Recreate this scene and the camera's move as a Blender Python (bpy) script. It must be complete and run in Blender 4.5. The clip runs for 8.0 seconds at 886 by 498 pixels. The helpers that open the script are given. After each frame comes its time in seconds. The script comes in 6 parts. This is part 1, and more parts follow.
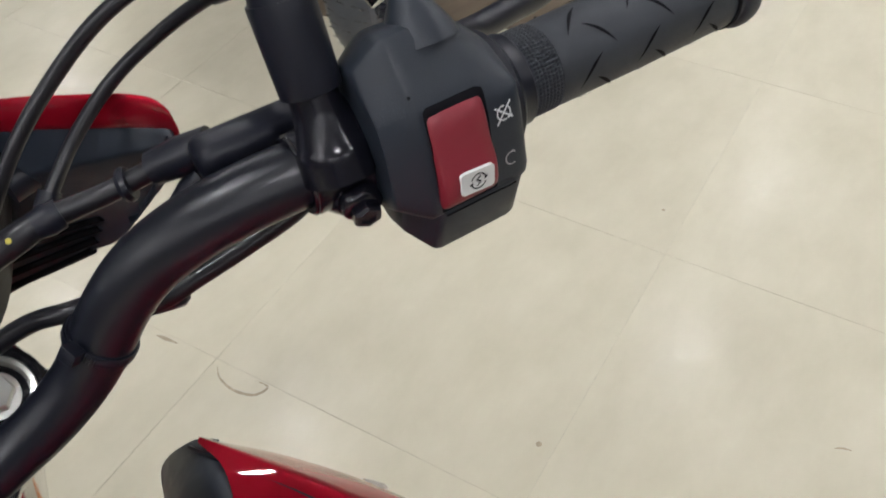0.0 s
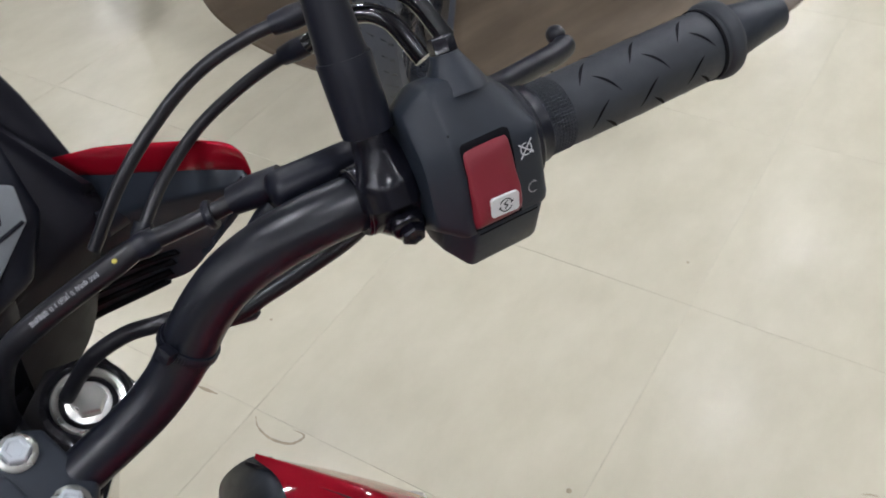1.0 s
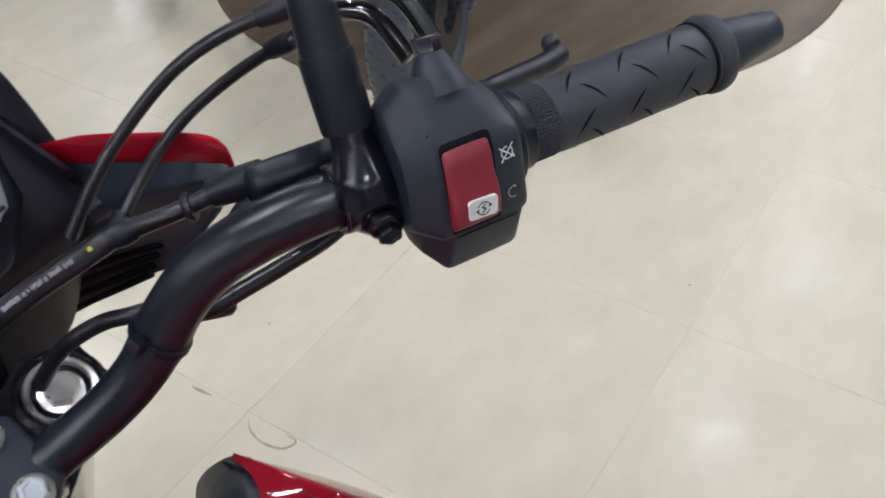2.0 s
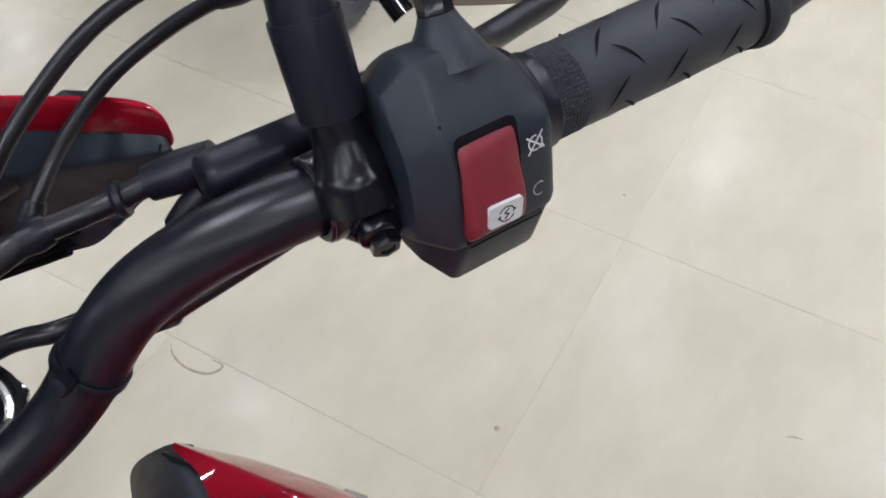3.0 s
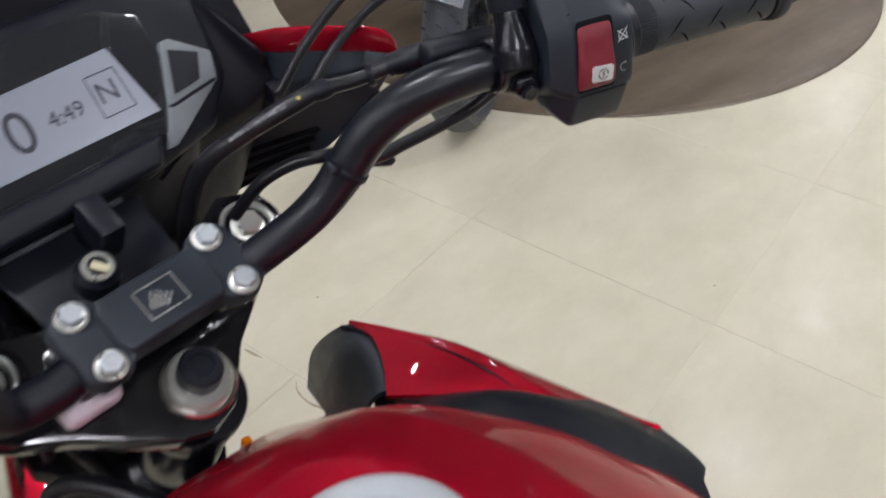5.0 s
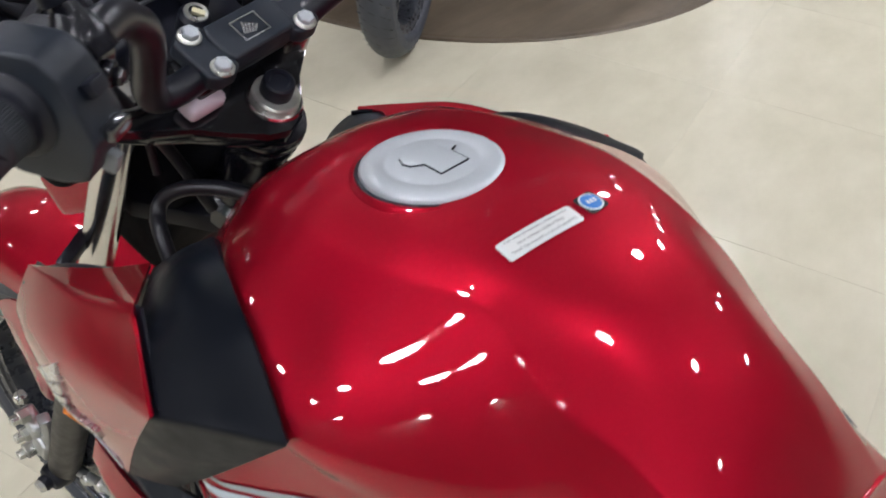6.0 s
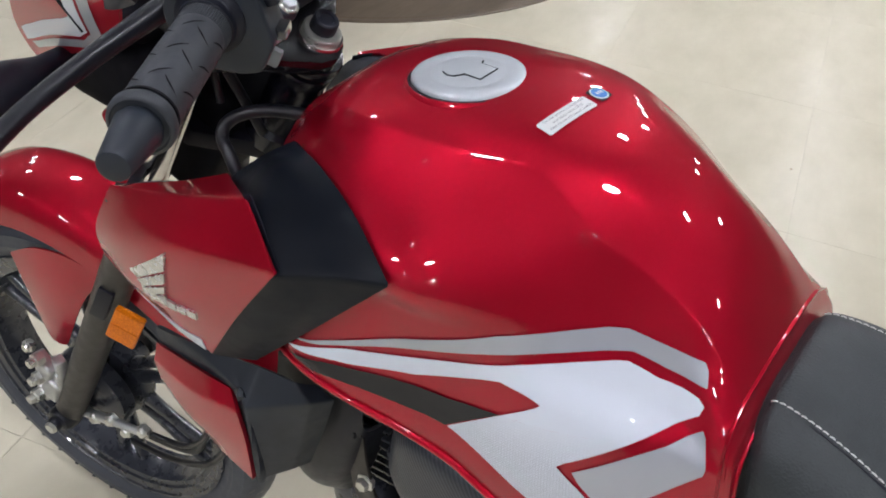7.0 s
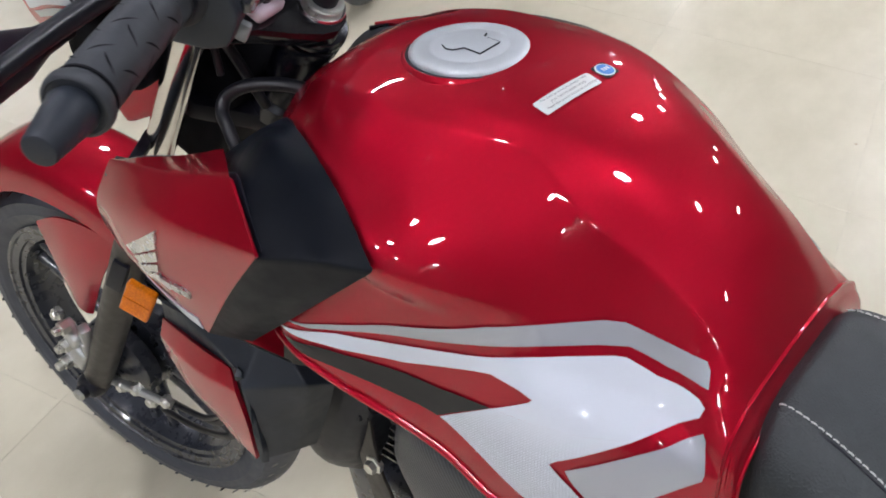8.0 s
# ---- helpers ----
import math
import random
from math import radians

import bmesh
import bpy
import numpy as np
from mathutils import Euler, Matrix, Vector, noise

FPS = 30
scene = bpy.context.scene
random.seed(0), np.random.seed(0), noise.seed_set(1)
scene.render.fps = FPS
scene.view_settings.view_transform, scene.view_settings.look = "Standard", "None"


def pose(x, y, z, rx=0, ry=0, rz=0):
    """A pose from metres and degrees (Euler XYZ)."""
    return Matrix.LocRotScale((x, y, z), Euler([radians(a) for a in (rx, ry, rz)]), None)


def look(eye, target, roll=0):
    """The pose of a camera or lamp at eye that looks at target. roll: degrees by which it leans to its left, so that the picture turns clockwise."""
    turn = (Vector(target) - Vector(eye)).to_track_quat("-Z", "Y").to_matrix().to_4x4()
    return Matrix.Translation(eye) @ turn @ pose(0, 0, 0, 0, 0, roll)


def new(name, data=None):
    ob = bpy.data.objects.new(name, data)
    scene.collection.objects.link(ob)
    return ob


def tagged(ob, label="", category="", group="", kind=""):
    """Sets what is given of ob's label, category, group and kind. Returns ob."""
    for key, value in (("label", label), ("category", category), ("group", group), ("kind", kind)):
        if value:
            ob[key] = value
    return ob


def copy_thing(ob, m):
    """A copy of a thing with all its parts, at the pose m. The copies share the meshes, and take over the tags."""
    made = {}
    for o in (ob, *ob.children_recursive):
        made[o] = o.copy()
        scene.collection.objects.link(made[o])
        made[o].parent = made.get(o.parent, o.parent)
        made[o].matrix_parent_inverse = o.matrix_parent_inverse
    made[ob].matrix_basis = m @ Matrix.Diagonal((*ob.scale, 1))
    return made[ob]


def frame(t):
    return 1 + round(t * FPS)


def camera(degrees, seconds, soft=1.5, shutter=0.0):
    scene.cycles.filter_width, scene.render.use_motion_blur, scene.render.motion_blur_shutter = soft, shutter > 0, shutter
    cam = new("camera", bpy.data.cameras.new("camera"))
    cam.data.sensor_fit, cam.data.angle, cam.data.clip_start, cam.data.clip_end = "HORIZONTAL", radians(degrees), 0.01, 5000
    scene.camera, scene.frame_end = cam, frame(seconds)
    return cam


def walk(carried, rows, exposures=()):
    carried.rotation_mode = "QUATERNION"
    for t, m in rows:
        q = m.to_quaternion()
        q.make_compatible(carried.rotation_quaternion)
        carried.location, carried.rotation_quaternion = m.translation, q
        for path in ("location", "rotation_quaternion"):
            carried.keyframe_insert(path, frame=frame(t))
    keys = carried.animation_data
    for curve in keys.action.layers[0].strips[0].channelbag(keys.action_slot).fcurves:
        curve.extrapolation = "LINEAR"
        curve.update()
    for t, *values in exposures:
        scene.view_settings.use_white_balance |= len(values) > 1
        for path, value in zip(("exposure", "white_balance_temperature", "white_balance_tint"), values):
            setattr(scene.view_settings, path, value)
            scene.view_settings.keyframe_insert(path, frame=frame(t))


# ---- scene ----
from mathutils.bvhtree import BVHTree

cam = camera(50.2, 8.0, soft=1.8, shutter=0.35)
walk(cam, [
    (0.0, pose(0.0560, -0.2504, 1.3516, 43.18, 2.48, -45.85)),
    (0.5, pose(0.0356, -0.2464, 1.3715, 44.42, 2.21, -49.53)),
    (1.0, pose(0.0154, -0.2891, 1.3833, 47.02, 4.01, -44.88)),
    (1.5, pose(-0.0024, -0.3387, 1.3903, 49.82, 3.28, -41.08)),
    (2.0, pose(0.0241, -0.2973, 1.3763, 47.96, 2.45, -42.82)),
    (2.2, pose(0.0433, -0.2707, 1.3666, 46.22, 2.08, -43.72)),
    (3.3, pose(0.0636, -0.2121, 1.3530, 40.62, -1.30, -47.60)),
    (3.5, pose(0.0683, -0.2128, 1.3551, 40.12, -0.47, -47.52)),
    (4.0, pose(0.0631, -0.2109, 1.3536, 39.92, 0.67, -46.39)),
    (4.2, pose(0.0537, -0.2131, 1.3581, 40.58, 0.82, -45.64)),
    (5.3, pose(-0.1999, -0.4548, 1.3968, 51.57, 0.19, -39.03)),
    (5.5, pose(-0.2435, -0.4929, 1.3958, 50.43, -0.06, -39.95)),
    (5.7, look((-0.287, -0.514, 1.378), (0.755, 0.616, 0.099), 1.2)),
    (6.0, pose(-0.3524, -0.5279, 1.3819, 48.78, -0.45, -45.88)),
    (6.2, look((-0.416, -0.530, 1.389), (0.735, 0.465, 0.091), 1.6)),
    (6.5, pose(-0.5068, -0.5281, 1.4077, 49.11, -2.16, -51.28)),
    (7.0, pose(-0.5742, -0.5512, 1.4251, 48.75, -2.76, -53.60)),
    (7.5, pose(-0.5829, -0.5642, 1.4261, 48.32, -2.61, -53.37)),
    (8.0, pose(-0.5093, -0.5754, 1.4131, 46.60, -0.80, -49.80)),
], [(0.0, 0.05, 6240, 11.0), (1.0, 0.03, 6000, 12.0), (1.5, 0.08, 5920, 13.0), (2.0, 0.11, 5880, 13.5), (4.2, 0.08, 5890, 13.5), (5.3, 0.02, 6150, 12.5), (6.5, 0.0, 6040, 13.2), (8.0, 0.05, 6040, 14.8)])
# ---- places of the ceiling downlights: known from reflections, then mostly added fill ----
LAMPS = [(1.37, 2.39), (3.24, 1.15), (3.42, -0.28), (4.65, 1.53), (4.95, 0.14), (5.85, 0.50), (7.50, 0.93), (7.10, 2.90), (-0.50, 0.45), (-0.22, -1.24), (1.78, -2.40), (-2.28, 0.10), (-3.29, 0.21), (2.15, -0.25), (4.70, -2.10),
         # mostly unseen lamps added as fill, above all for the left flank
         (-3.10, -0.90), (-2.60, -2.30), (-2.10, -4.00), (-5.80, -2.42), (-5.30, -0.40), (-3.50, 1.90), (-4.30, 0.70), (4.60, -3.60), (1.00, 4.20), (-2.80, 3.40), (0.80, -4.30), (-1.70, -3.60), (6.60, -2.00),
         (0.10, 6.30), (2.20, 6.10), (1.10, 8.40), (3.40, 8.20)]
# ---- light and world ----
world = bpy.data.worlds.new("showroom_world")
scene.world = world
world.use_nodes = True
world.node_tree.nodes["Background"].inputs[0].default_value = (0.55, 0.55, 0.55, 1)
world.node_tree.nodes["Background"].inputs[1].default_value = 0.3


# ---- materials ----
def nodes_of(name):
    m = bpy.data.materials.new(name)
    m.use_nodes = True
    nt = m.node_tree
    return m, nt, nt.nodes["Principled BSDF"]


def ramp(nt, fac, stops):
    r = nt.nodes.new("ShaderNodeValToRGB")
    els = r.color_ramp.elements
    while len(els) < len(stops):
        els.new(0.5)
    for e, (p, c) in zip(els, stops):
        e.position, e.color = p, (*c, 1)
    nt.links.new(fac, r.inputs[0])
    return r.outputs[0]


def tex_noise(nt, scale, detail=4, rough=0.6, stretch=(1, 1, 1)):
    co = nt.nodes.new("ShaderNodeTexCoord")
    mp = nt.nodes.new("ShaderNodeMapping")
    mp.inputs["Scale"].default_value = stretch
    nt.links.new(co.outputs["Object"], mp.inputs["Vector"])
    n = nt.nodes.new("ShaderNodeTexNoise")
    n.inputs["Scale"].default_value, n.inputs["Detail"].default_value, n.inputs["Roughness"].default_value = scale, detail, rough
    nt.links.new(mp.outputs["Vector"], n.inputs["Vector"])
    return n.outputs["Fac"]


def bump(nt, bsdf, height, strength, distance):
    b = nt.nodes.new("ShaderNodeBump")
    b.inputs["Strength"].default_value, b.inputs["Distance"].default_value = strength, distance
    nt.links.new(height, b.inputs["Height"])
    nt.links.new(b.outputs["Normal"], bsdf.inputs["Normal"])


def rough_noise(nt, bsdf, scale, lo, hi):
    v = ramp(nt, tex_noise(nt, scale), [(0.3, (lo,) * 3), (0.7, (hi,) * 3)])
    nt.links.new(v, bsdf.inputs["Roughness"])


def simple(name, color, rough=0.5, metal=0.0, coat=0.0, grain=0.0, grain_scale=400, vary=0.0, spec=0.5, even=False):
    """A material with mottled colour, uneven gloss and fine relief."""
    m, nt, b = nodes_of(name)
    b.inputs["Metallic"].default_value, b.inputs["Coat Weight"].default_value = metal, coat
    b.inputs["Coat Roughness"].default_value = 0.03
    b.inputs["Specular IOR Level"].default_value = spec
    if vary:
        c = ramp(nt, tex_noise(nt, 35, 6), [(0.3, tuple(x * (1 - vary) for x in color)), (0.7, tuple(min(1, x * (1 + vary)) for x in color))])
        nt.links.new(c, b.inputs["Base Color"])
    else:
        b.inputs["Base Color"].default_value = (*color, 1)
    if even:
        b.inputs["Roughness"].default_value = rough
    else:
        rough_noise(nt, b, 60, max(0.02, rough - 0.06), rough + 0.08)
    if grain:
        bump(nt, b, tex_noise(nt, grain_scale, 3, 0.6), grain, 0.0004)
    return m


def red_paint():
    m, nt, b = nodes_of("candy_red_paint")
    flake = tex_noise(nt, 1800, 2, 0.5)
    broad = tex_noise(nt, 9, 3, 0.5)
    mix = nt.nodes.new("ShaderNodeMath")
    mix.operation = "MULTIPLY_ADD"
    nt.links.new(flake, mix.inputs[0])
    mix.inputs[1].default_value = 0.5
    nt.links.new(broad, mix.inputs[2])
    c = ramp(nt, mix.outputs[0], [(0.45, (0.318, 0.0045, 0.0160)), (1.0, (0.415, 0.0062, 0.0230))])
    nt.links.new(c, b.inputs["Base Color"])
    b.inputs["Metallic"].default_value = 0.58
    b.inputs["Roughness"].default_value = 0.43
    b.inputs["Specular IOR Level"].default_value = 0.0
    b.inputs["Coat Weight"].default_value, b.inputs["Coat Roughness"].default_value = 1.0, 0.02
    return m


RED = red_paint()
RED_PLASTIC = simple("red_switch_plastic", (0.185, 0.013, 0.024), 0.46, grain=0.12, grain_scale=900)
BLACK_GLOSS = simple("black_gloss_paint", (0.008, 0.008, 0.010), 0.16, coat=0.6)
BAR_BLACK = simple("black_powder_coat", (0.0045, 0.0055, 0.0105), 0.36, spec=0.5, even=True)
SATIN_BLACK = simple("satin_black_casting", (0.005, 0.005, 0.009), 0.24, spec=0.5, even=True)
# duller copy of the dark plastic; low gloss stands in for the skirt's shade
SHADE_PLASTIC = simple("shaded_matt_plastic", (0.006, 0.006, 0.010), 0.5, spec=0.22, grain=0.15, grain_scale=900)
PLASTIC = simple("black_textured_plastic", (0.0145, 0.0192, 0.0280), 0.44, grain=0.3, grain_scale=1600, vary=0.12, spec=0.4)
PANEL_BLACK = simple("satin_black_panel", (0.0065, 0.0082, 0.0125), 0.42, grain=0.22, grain_scale=1600, vary=0.10, spec=0.13)
DARK_PLASTIC = simple("dark_plastic", (0.006, 0.007, 0.013), 0.40, grain=0.2, grain_scale=900, vary=0.1, spec=0.35)
RUBBER = simple("grip_rubber", (0.024, 0.028, 0.035), 0.56, grain=0.3, grain_scale=2000, vary=0.15)
TYRE = simple("tyre_rubber", (0.050, 0.056, 0.072), 0.5, grain=0.15, grain_scale=500, vary=0.07)
CABLE = simple("cable_sheath", (0.008, 0.008, 0.011), 0.36, spec=0.45)
CHROME = simple("chrome", (0.72, 0.70, 0.68), 0.15, metal=1.0)
ZINC = simple("zinc_plated_steel", (0.62, 0.62, 0.58), 0.3, metal=0.85, grain=0.2, grain_scale=900, vary=0.15)
ALLOY = simple("cast_alloy", (0.52, 0.53, 0.53), 0.38, metal=0.8, grain=0.3, grain_scale=700, vary=0.1)
CAP_METAL = simple("satin_silver_cap", (0.47, 0.50, 0.53), 0.42, metal=0.25, grain=0.08, grain_scale=900)
RIM_BLACK = simple("black_rim_paint", (0.028, 0.031, 0.040), 0.28, coat=0.4, vary=0.1)
FORK_GREY = simple("dark_grey_fork", (0.036, 0.032, 0.029), 0.42, metal=0.3, grain=0.15, grain_scale=600, vary=0.1)
WHITE_DECAL = simple("white_decal", (0.60, 0.635, 0.71), 0.5, coat=1.0, spec=0.1)
SILVER_DECAL = simple("silver_decal", (0.39, 0.405, 0.45), 0.42, metal=0.35, coat=1.0, spec=0.2)
DARK_DECAL = simple("charcoal_decal", (0.016, 0.015, 0.017), 0.45, coat=0.30, spec=0.2)
STICKER = simple("white_sticker", (0.62, 0.63, 0.62), 0.4)
BLUE = simple("blue_sticker", (0.02, 0.16, 0.5), 0.3)
INK = simple("grey_ink", (0.16, 0.16, 0.17), 0.5)
WHITE_INK = simple("white_ink", (0.62, 0.64, 0.66), 0.45)
PALE_INK = simple("worn_white_ink", (0.30, 0.30, 0.32), 0.5)
SILVER_FOIL = simple("silver_emblem", (0.66, 0.66, 0.66), 0.25, metal=0.8)
BRASS = simple("brass_yellow", (0.5, 0.42, 0.06), 0.4)
PINK = simple("protective_film", (0.62, 0.52, 0.58), 0.35)
# flat black for shade painted into cuts, gaps and hollows, and for dark print
SLIT = simple("shade_and_print_black", (0.005, 0.005, 0.007), 0.8, spec=0.12)
KEY_CREAM = simple("cream_key_plastic", (0.60, 0.56, 0.36), 0.4)
LAMP_TRIM = simple("white_lamp_trim", (0.7, 0.7, 0.69), 0.5)
STITCH = simple("white_thread", (0.6, 0.6, 0.58), 0.7)


def amber():
    m, nt, b = nodes_of("amber_reflector")
    v = nt.nodes.new("ShaderNodeTexVoronoi")
    v.inputs["Scale"].default_value = 420
    co = nt.nodes.new("ShaderNodeTexCoord")
    nt.links.new(co.outputs["Object"], v.inputs["Vector"])
    c = ramp(nt, v.outputs["Distance"], [(0.0, (0.50, 0.110, 0.0012)), (0.8, (0.72, 0.190, 0.0022))])
    nt.links.new(c, b.inputs["Base Color"])
    b.inputs["Roughness"].default_value = 0.2
    b.inputs["Specular IOR Level"].default_value = 0.25
    bump(nt, b, v.outputs["Distance"], 0.2, 0.0006)
    return m


AMBER = amber()


def seat_leather():
    m, nt, b = nodes_of("black_vinyl")
    v = nt.nodes.new("ShaderNodeTexVoronoi")
    v.inputs["Scale"].default_value = 520
    co = nt.nodes.new("ShaderNodeTexCoord")
    nt.links.new(co.outputs["Object"], v.inputs["Vector"])
    c = ramp(nt, tex_noise(nt, 30, 5), [(0.3, (0.014, 0.019, 0.021)), (0.7, (0.024, 0.030, 0.033))])
    nt.links.new(c, b.inputs["Base Color"])
    b.inputs["Roughness"].default_value = 0.5
    bump(nt, b, v.outputs["Distance"], 0.5, 0.0008)
    return m


SEAT = seat_leather()


def carbon():
    m, nt, b = nodes_of("carbon_weave_plastic")
    co = nt.nodes.new("ShaderNodeTexCoord")
    mp = nt.nodes.new("ShaderNodeMapping")
    mp.inputs["Rotation"].default_value = (radians(45), 0, 0)
    nt.links.new(co.outputs["Object"], mp.inputs["Vector"])
    w = nt.nodes.new("ShaderNodeTexWave")
    w.inputs["Scale"].default_value, w.inputs["Distortion"].default_value = 70, 0.4
    w.bands_direction = "Y"
    nt.links.new(mp.outputs["Vector"], w.inputs["Vector"])
    c = ramp(nt, w.outputs["Fac"], [(0.2, (0.018, 0.021, 0.029)), (0.8, (0.042, 0.047, 0.062))])
    nt.links.new(c, b.inputs["Base Color"])
    b.inputs["Roughness"].default_value = 0.36
    bump(nt, b, w.outputs["Fac"], 0.25, 0.0005)
    return m


CARBON = carbon()


def weave_decal():
    """White film with slanted rows of small woven dashes that thin out towards its upper end."""
    m, nt, b = nodes_of("white_woven_decal")
    co = nt.nodes.new("ShaderNodeTexCoord")
    mp = nt.nodes.new("ShaderNodeMapping")
    mp.inputs["Rotation"].default_value = (0, radians(90), 0)
    nt.links.new(co.outputs["Object"], mp.inputs["Vector"])
    turn = nt.nodes.new("ShaderNodeMapping")
    turn.inputs["Rotation"].default_value = (0, 0, radians(38))
    nt.links.new(mp.outputs["Vector"], turn.inputs["Vector"])
    k = nt.nodes.new("ShaderNodeTexBrick")
    k.offset, k.squash = 0.5, 1.0
    k.inputs["Scale"].default_value = 1.0
    k.inputs["Brick Width"].default_value, k.inputs["Row Height"].default_value = 0.0034, 0.0019
    k.inputs["Mortar Size"].default_value, k.inputs["Mortar Smooth"].default_value = 0.00042, 0.3
    k.inputs["Color1"].default_value, k.inputs["Color2"].default_value = (0.60, 0.635, 0.71, 1), (0.50, 0.53, 0.60, 1)
    k.inputs["Mortar"].default_value = (0.33, 0.35, 0.40, 1)
    nt.links.new(turn.outputs["Vector"], k.inputs["Vector"])
    xyz = nt.nodes.new("ShaderNodeSeparateXYZ")
    nt.links.new(co.outputs["Object"], xyz.inputs["Vector"])
    fade = nt.nodes.new("ShaderNodeMapRange")
    fade.inputs["From Min"].default_value, fade.inputs["From Max"].default_value = 0.805, 0.846
    fade.inputs["To Min"].default_value, fade.inputs["To Max"].default_value = 0.25, 1.0
    nt.links.new(xyz.outputs["Z"], fade.inputs["Value"])
    mix = nt.nodes.new("ShaderNodeMix")
    mix.data_type = "RGBA"
    nt.links.new(fade.outputs["Result"], mix.inputs["Factor"])
    nt.links.new(k.outputs["Color"], mix.inputs["A"])
    mix.inputs["B"].default_value = (0.60, 0.635, 0.71, 1)
    nt.links.new(mix.outputs["Result"], b.inputs["Base Color"])
    b.inputs["Roughness"].default_value = 0.5
    b.inputs["Coat Weight"].default_value = 1.0
    return m


WEAVE = weave_decal()


def glow(name, color, strength):
    m, nt, b = nodes_of(name)
    b.inputs["Base Color"].default_value = (*color, 1)
    b.inputs["Emission Color"].default_value = (*color, 1)
    b.inputs["Emission Strength"].default_value = strength
    return m


LAMP_GLOW = glow("lamp_diffuser", (1.0, 0.985, 0.975), 150.0)
GREEN_GLOW = glow("green_indicator", (0.02, 0.9, 0.08), 1.4)
LCD = simple("lcd_glass", (0.26, 0.275, 0.33), 0.3, coat=0.3, even=True)
LCD_INK = simple("lcd_segment", (0.03, 0.03, 0.045), 0.4)
SMOKE = simple("smoked_bezel", (0.02, 0.021, 0.025), 0.16, coat=1.0)
GREY_TRIM = simple("grey_trim", (0.185, 0.20, 0.215), 0.4, grain=0.2, grain_scale=800, vary=0.15)


def floor_tile():
    m, nt, b = nodes_of("polished_beige_tile")
    n1 = tex_noise(nt, 5.0, 5, 0.6, (1, 1.7, 1))
    c = ramp(nt, n1, [(0.25, (0.550, 0.510, 0.386)), (0.5, (0.603, 0.560, 0.432)), (0.78, (0.655, 0.610, 0.480))])
    info = nt.nodes.new("ShaderNodeObjectInfo")
    hs = nt.nodes.new("ShaderNodeHueSaturation")
    vv = nt.nodes.new("ShaderNodeMapRange")
    vv.inputs["To Min"].default_value, vv.inputs["To Max"].default_value = 0.985, 1.012
    nt.links.new(info.outputs["Random"], vv.inputs["Value"])
    nt.links.new(vv.outputs[0], hs.inputs["Value"])
    nt.links.new(c, hs.inputs["Color"])
    nt.links.new(hs.outputs["Color"], b.inputs["Base Color"])
    rough_noise(nt, b, 1.5, 0.22, 0.28)
    b.inputs["Specular IOR Level"].default_value = 0.10
    b.inputs["Coat Weight"].default_value, b.inputs["Coat Roughness"].default_value = 0.014, 0.080
    bump(nt, b, tex_noise(nt, 9, 2), 0.03, 0.002)
    return m


TILE = floor_tile()
GROUT = simple("tile_grout", (0.535, 0.497, 0.387), 0.6, vary=0.25)
STAIN = simple("floor_stain", (0.34, 0.28, 0.19), 0.6, vary=0.3)
WALL = simple("unseen_dark_wall", (0.13, 0.125, 0.12), 0.7, vary=0.04)
CEILING = simple("dark_ceiling", (0.10, 0.10, 0.105), 0.8, vary=0.03)


def wood_disc():
    m, nt, b = nodes_of("brown_laminate")
    n1 = tex_noise(nt, 2.2, 8, 0.65, (0.6, 3.2, 1))
    c = ramp(nt, n1, [(0.25, (0.075, 0.055, 0.036)), (0.5, (0.125, 0.095, 0.064)), (0.8, (0.20, 0.155, 0.105))])
    nt.links.new(c, b.inputs["Base Color"])
    rough_noise(nt, b, 6, 0.3, 0.5)
    return m


WOOD = wood_disc()


# ---- mesh helpers ----
STEER = radians(8.606)


def bar(x, y, z):
    """From the axes of the handlebar and fork, turned a little to the left, into the place."""
    c, s = math.cos(STEER), math.sin(STEER)
    y += 0.02
    return Vector((x * c - y * s, x * s + y * c - 0.02, z))


BAR_M = Matrix.Translation((0, -0.02, 0)) @ Matrix.Rotation(STEER, 4, "Z") @ Matrix.Translation((0, 0.02, 0))


def part(name, bm, material, parent, label="", sharp=38):
    me = bpy.data.meshes.new(name)
    bmesh.ops.recalc_face_normals(bm, faces=bm.faces)
    bm.to_mesh(me)
    bm.free()
    for p in me.polygons:
        p.use_smooth = True
    me.set_sharp_from_angle(angle=radians(sharp))
    for m in material if isinstance(material, (list, tuple)) else [material]:
        me.materials.append(m)
    ob = new(name, me)
    ob.parent = parent
    if label:
        ob["label"] = label
    return ob


def spline(points, n):
    """A smooth curve through the points: n steps between neighbours."""
    p = [Vector(q) for q in points]
    p = [2 * p[0] - p[1]] + p + [2 * p[-1] - p[-2]]
    out = []
    for i in range(1, len(p) - 2):
        a, b, c, d = p[i - 1:i + 3]
        for k in range(n):
            t = k / n
            out.append(0.5 * ((2 * b) + (c - a) * t + (2 * a - 5 * b + 4 * c - d) * t * t + (3 * b - a - 3 * c + d) * t ** 3))
    out.append(p[-2])
    return out


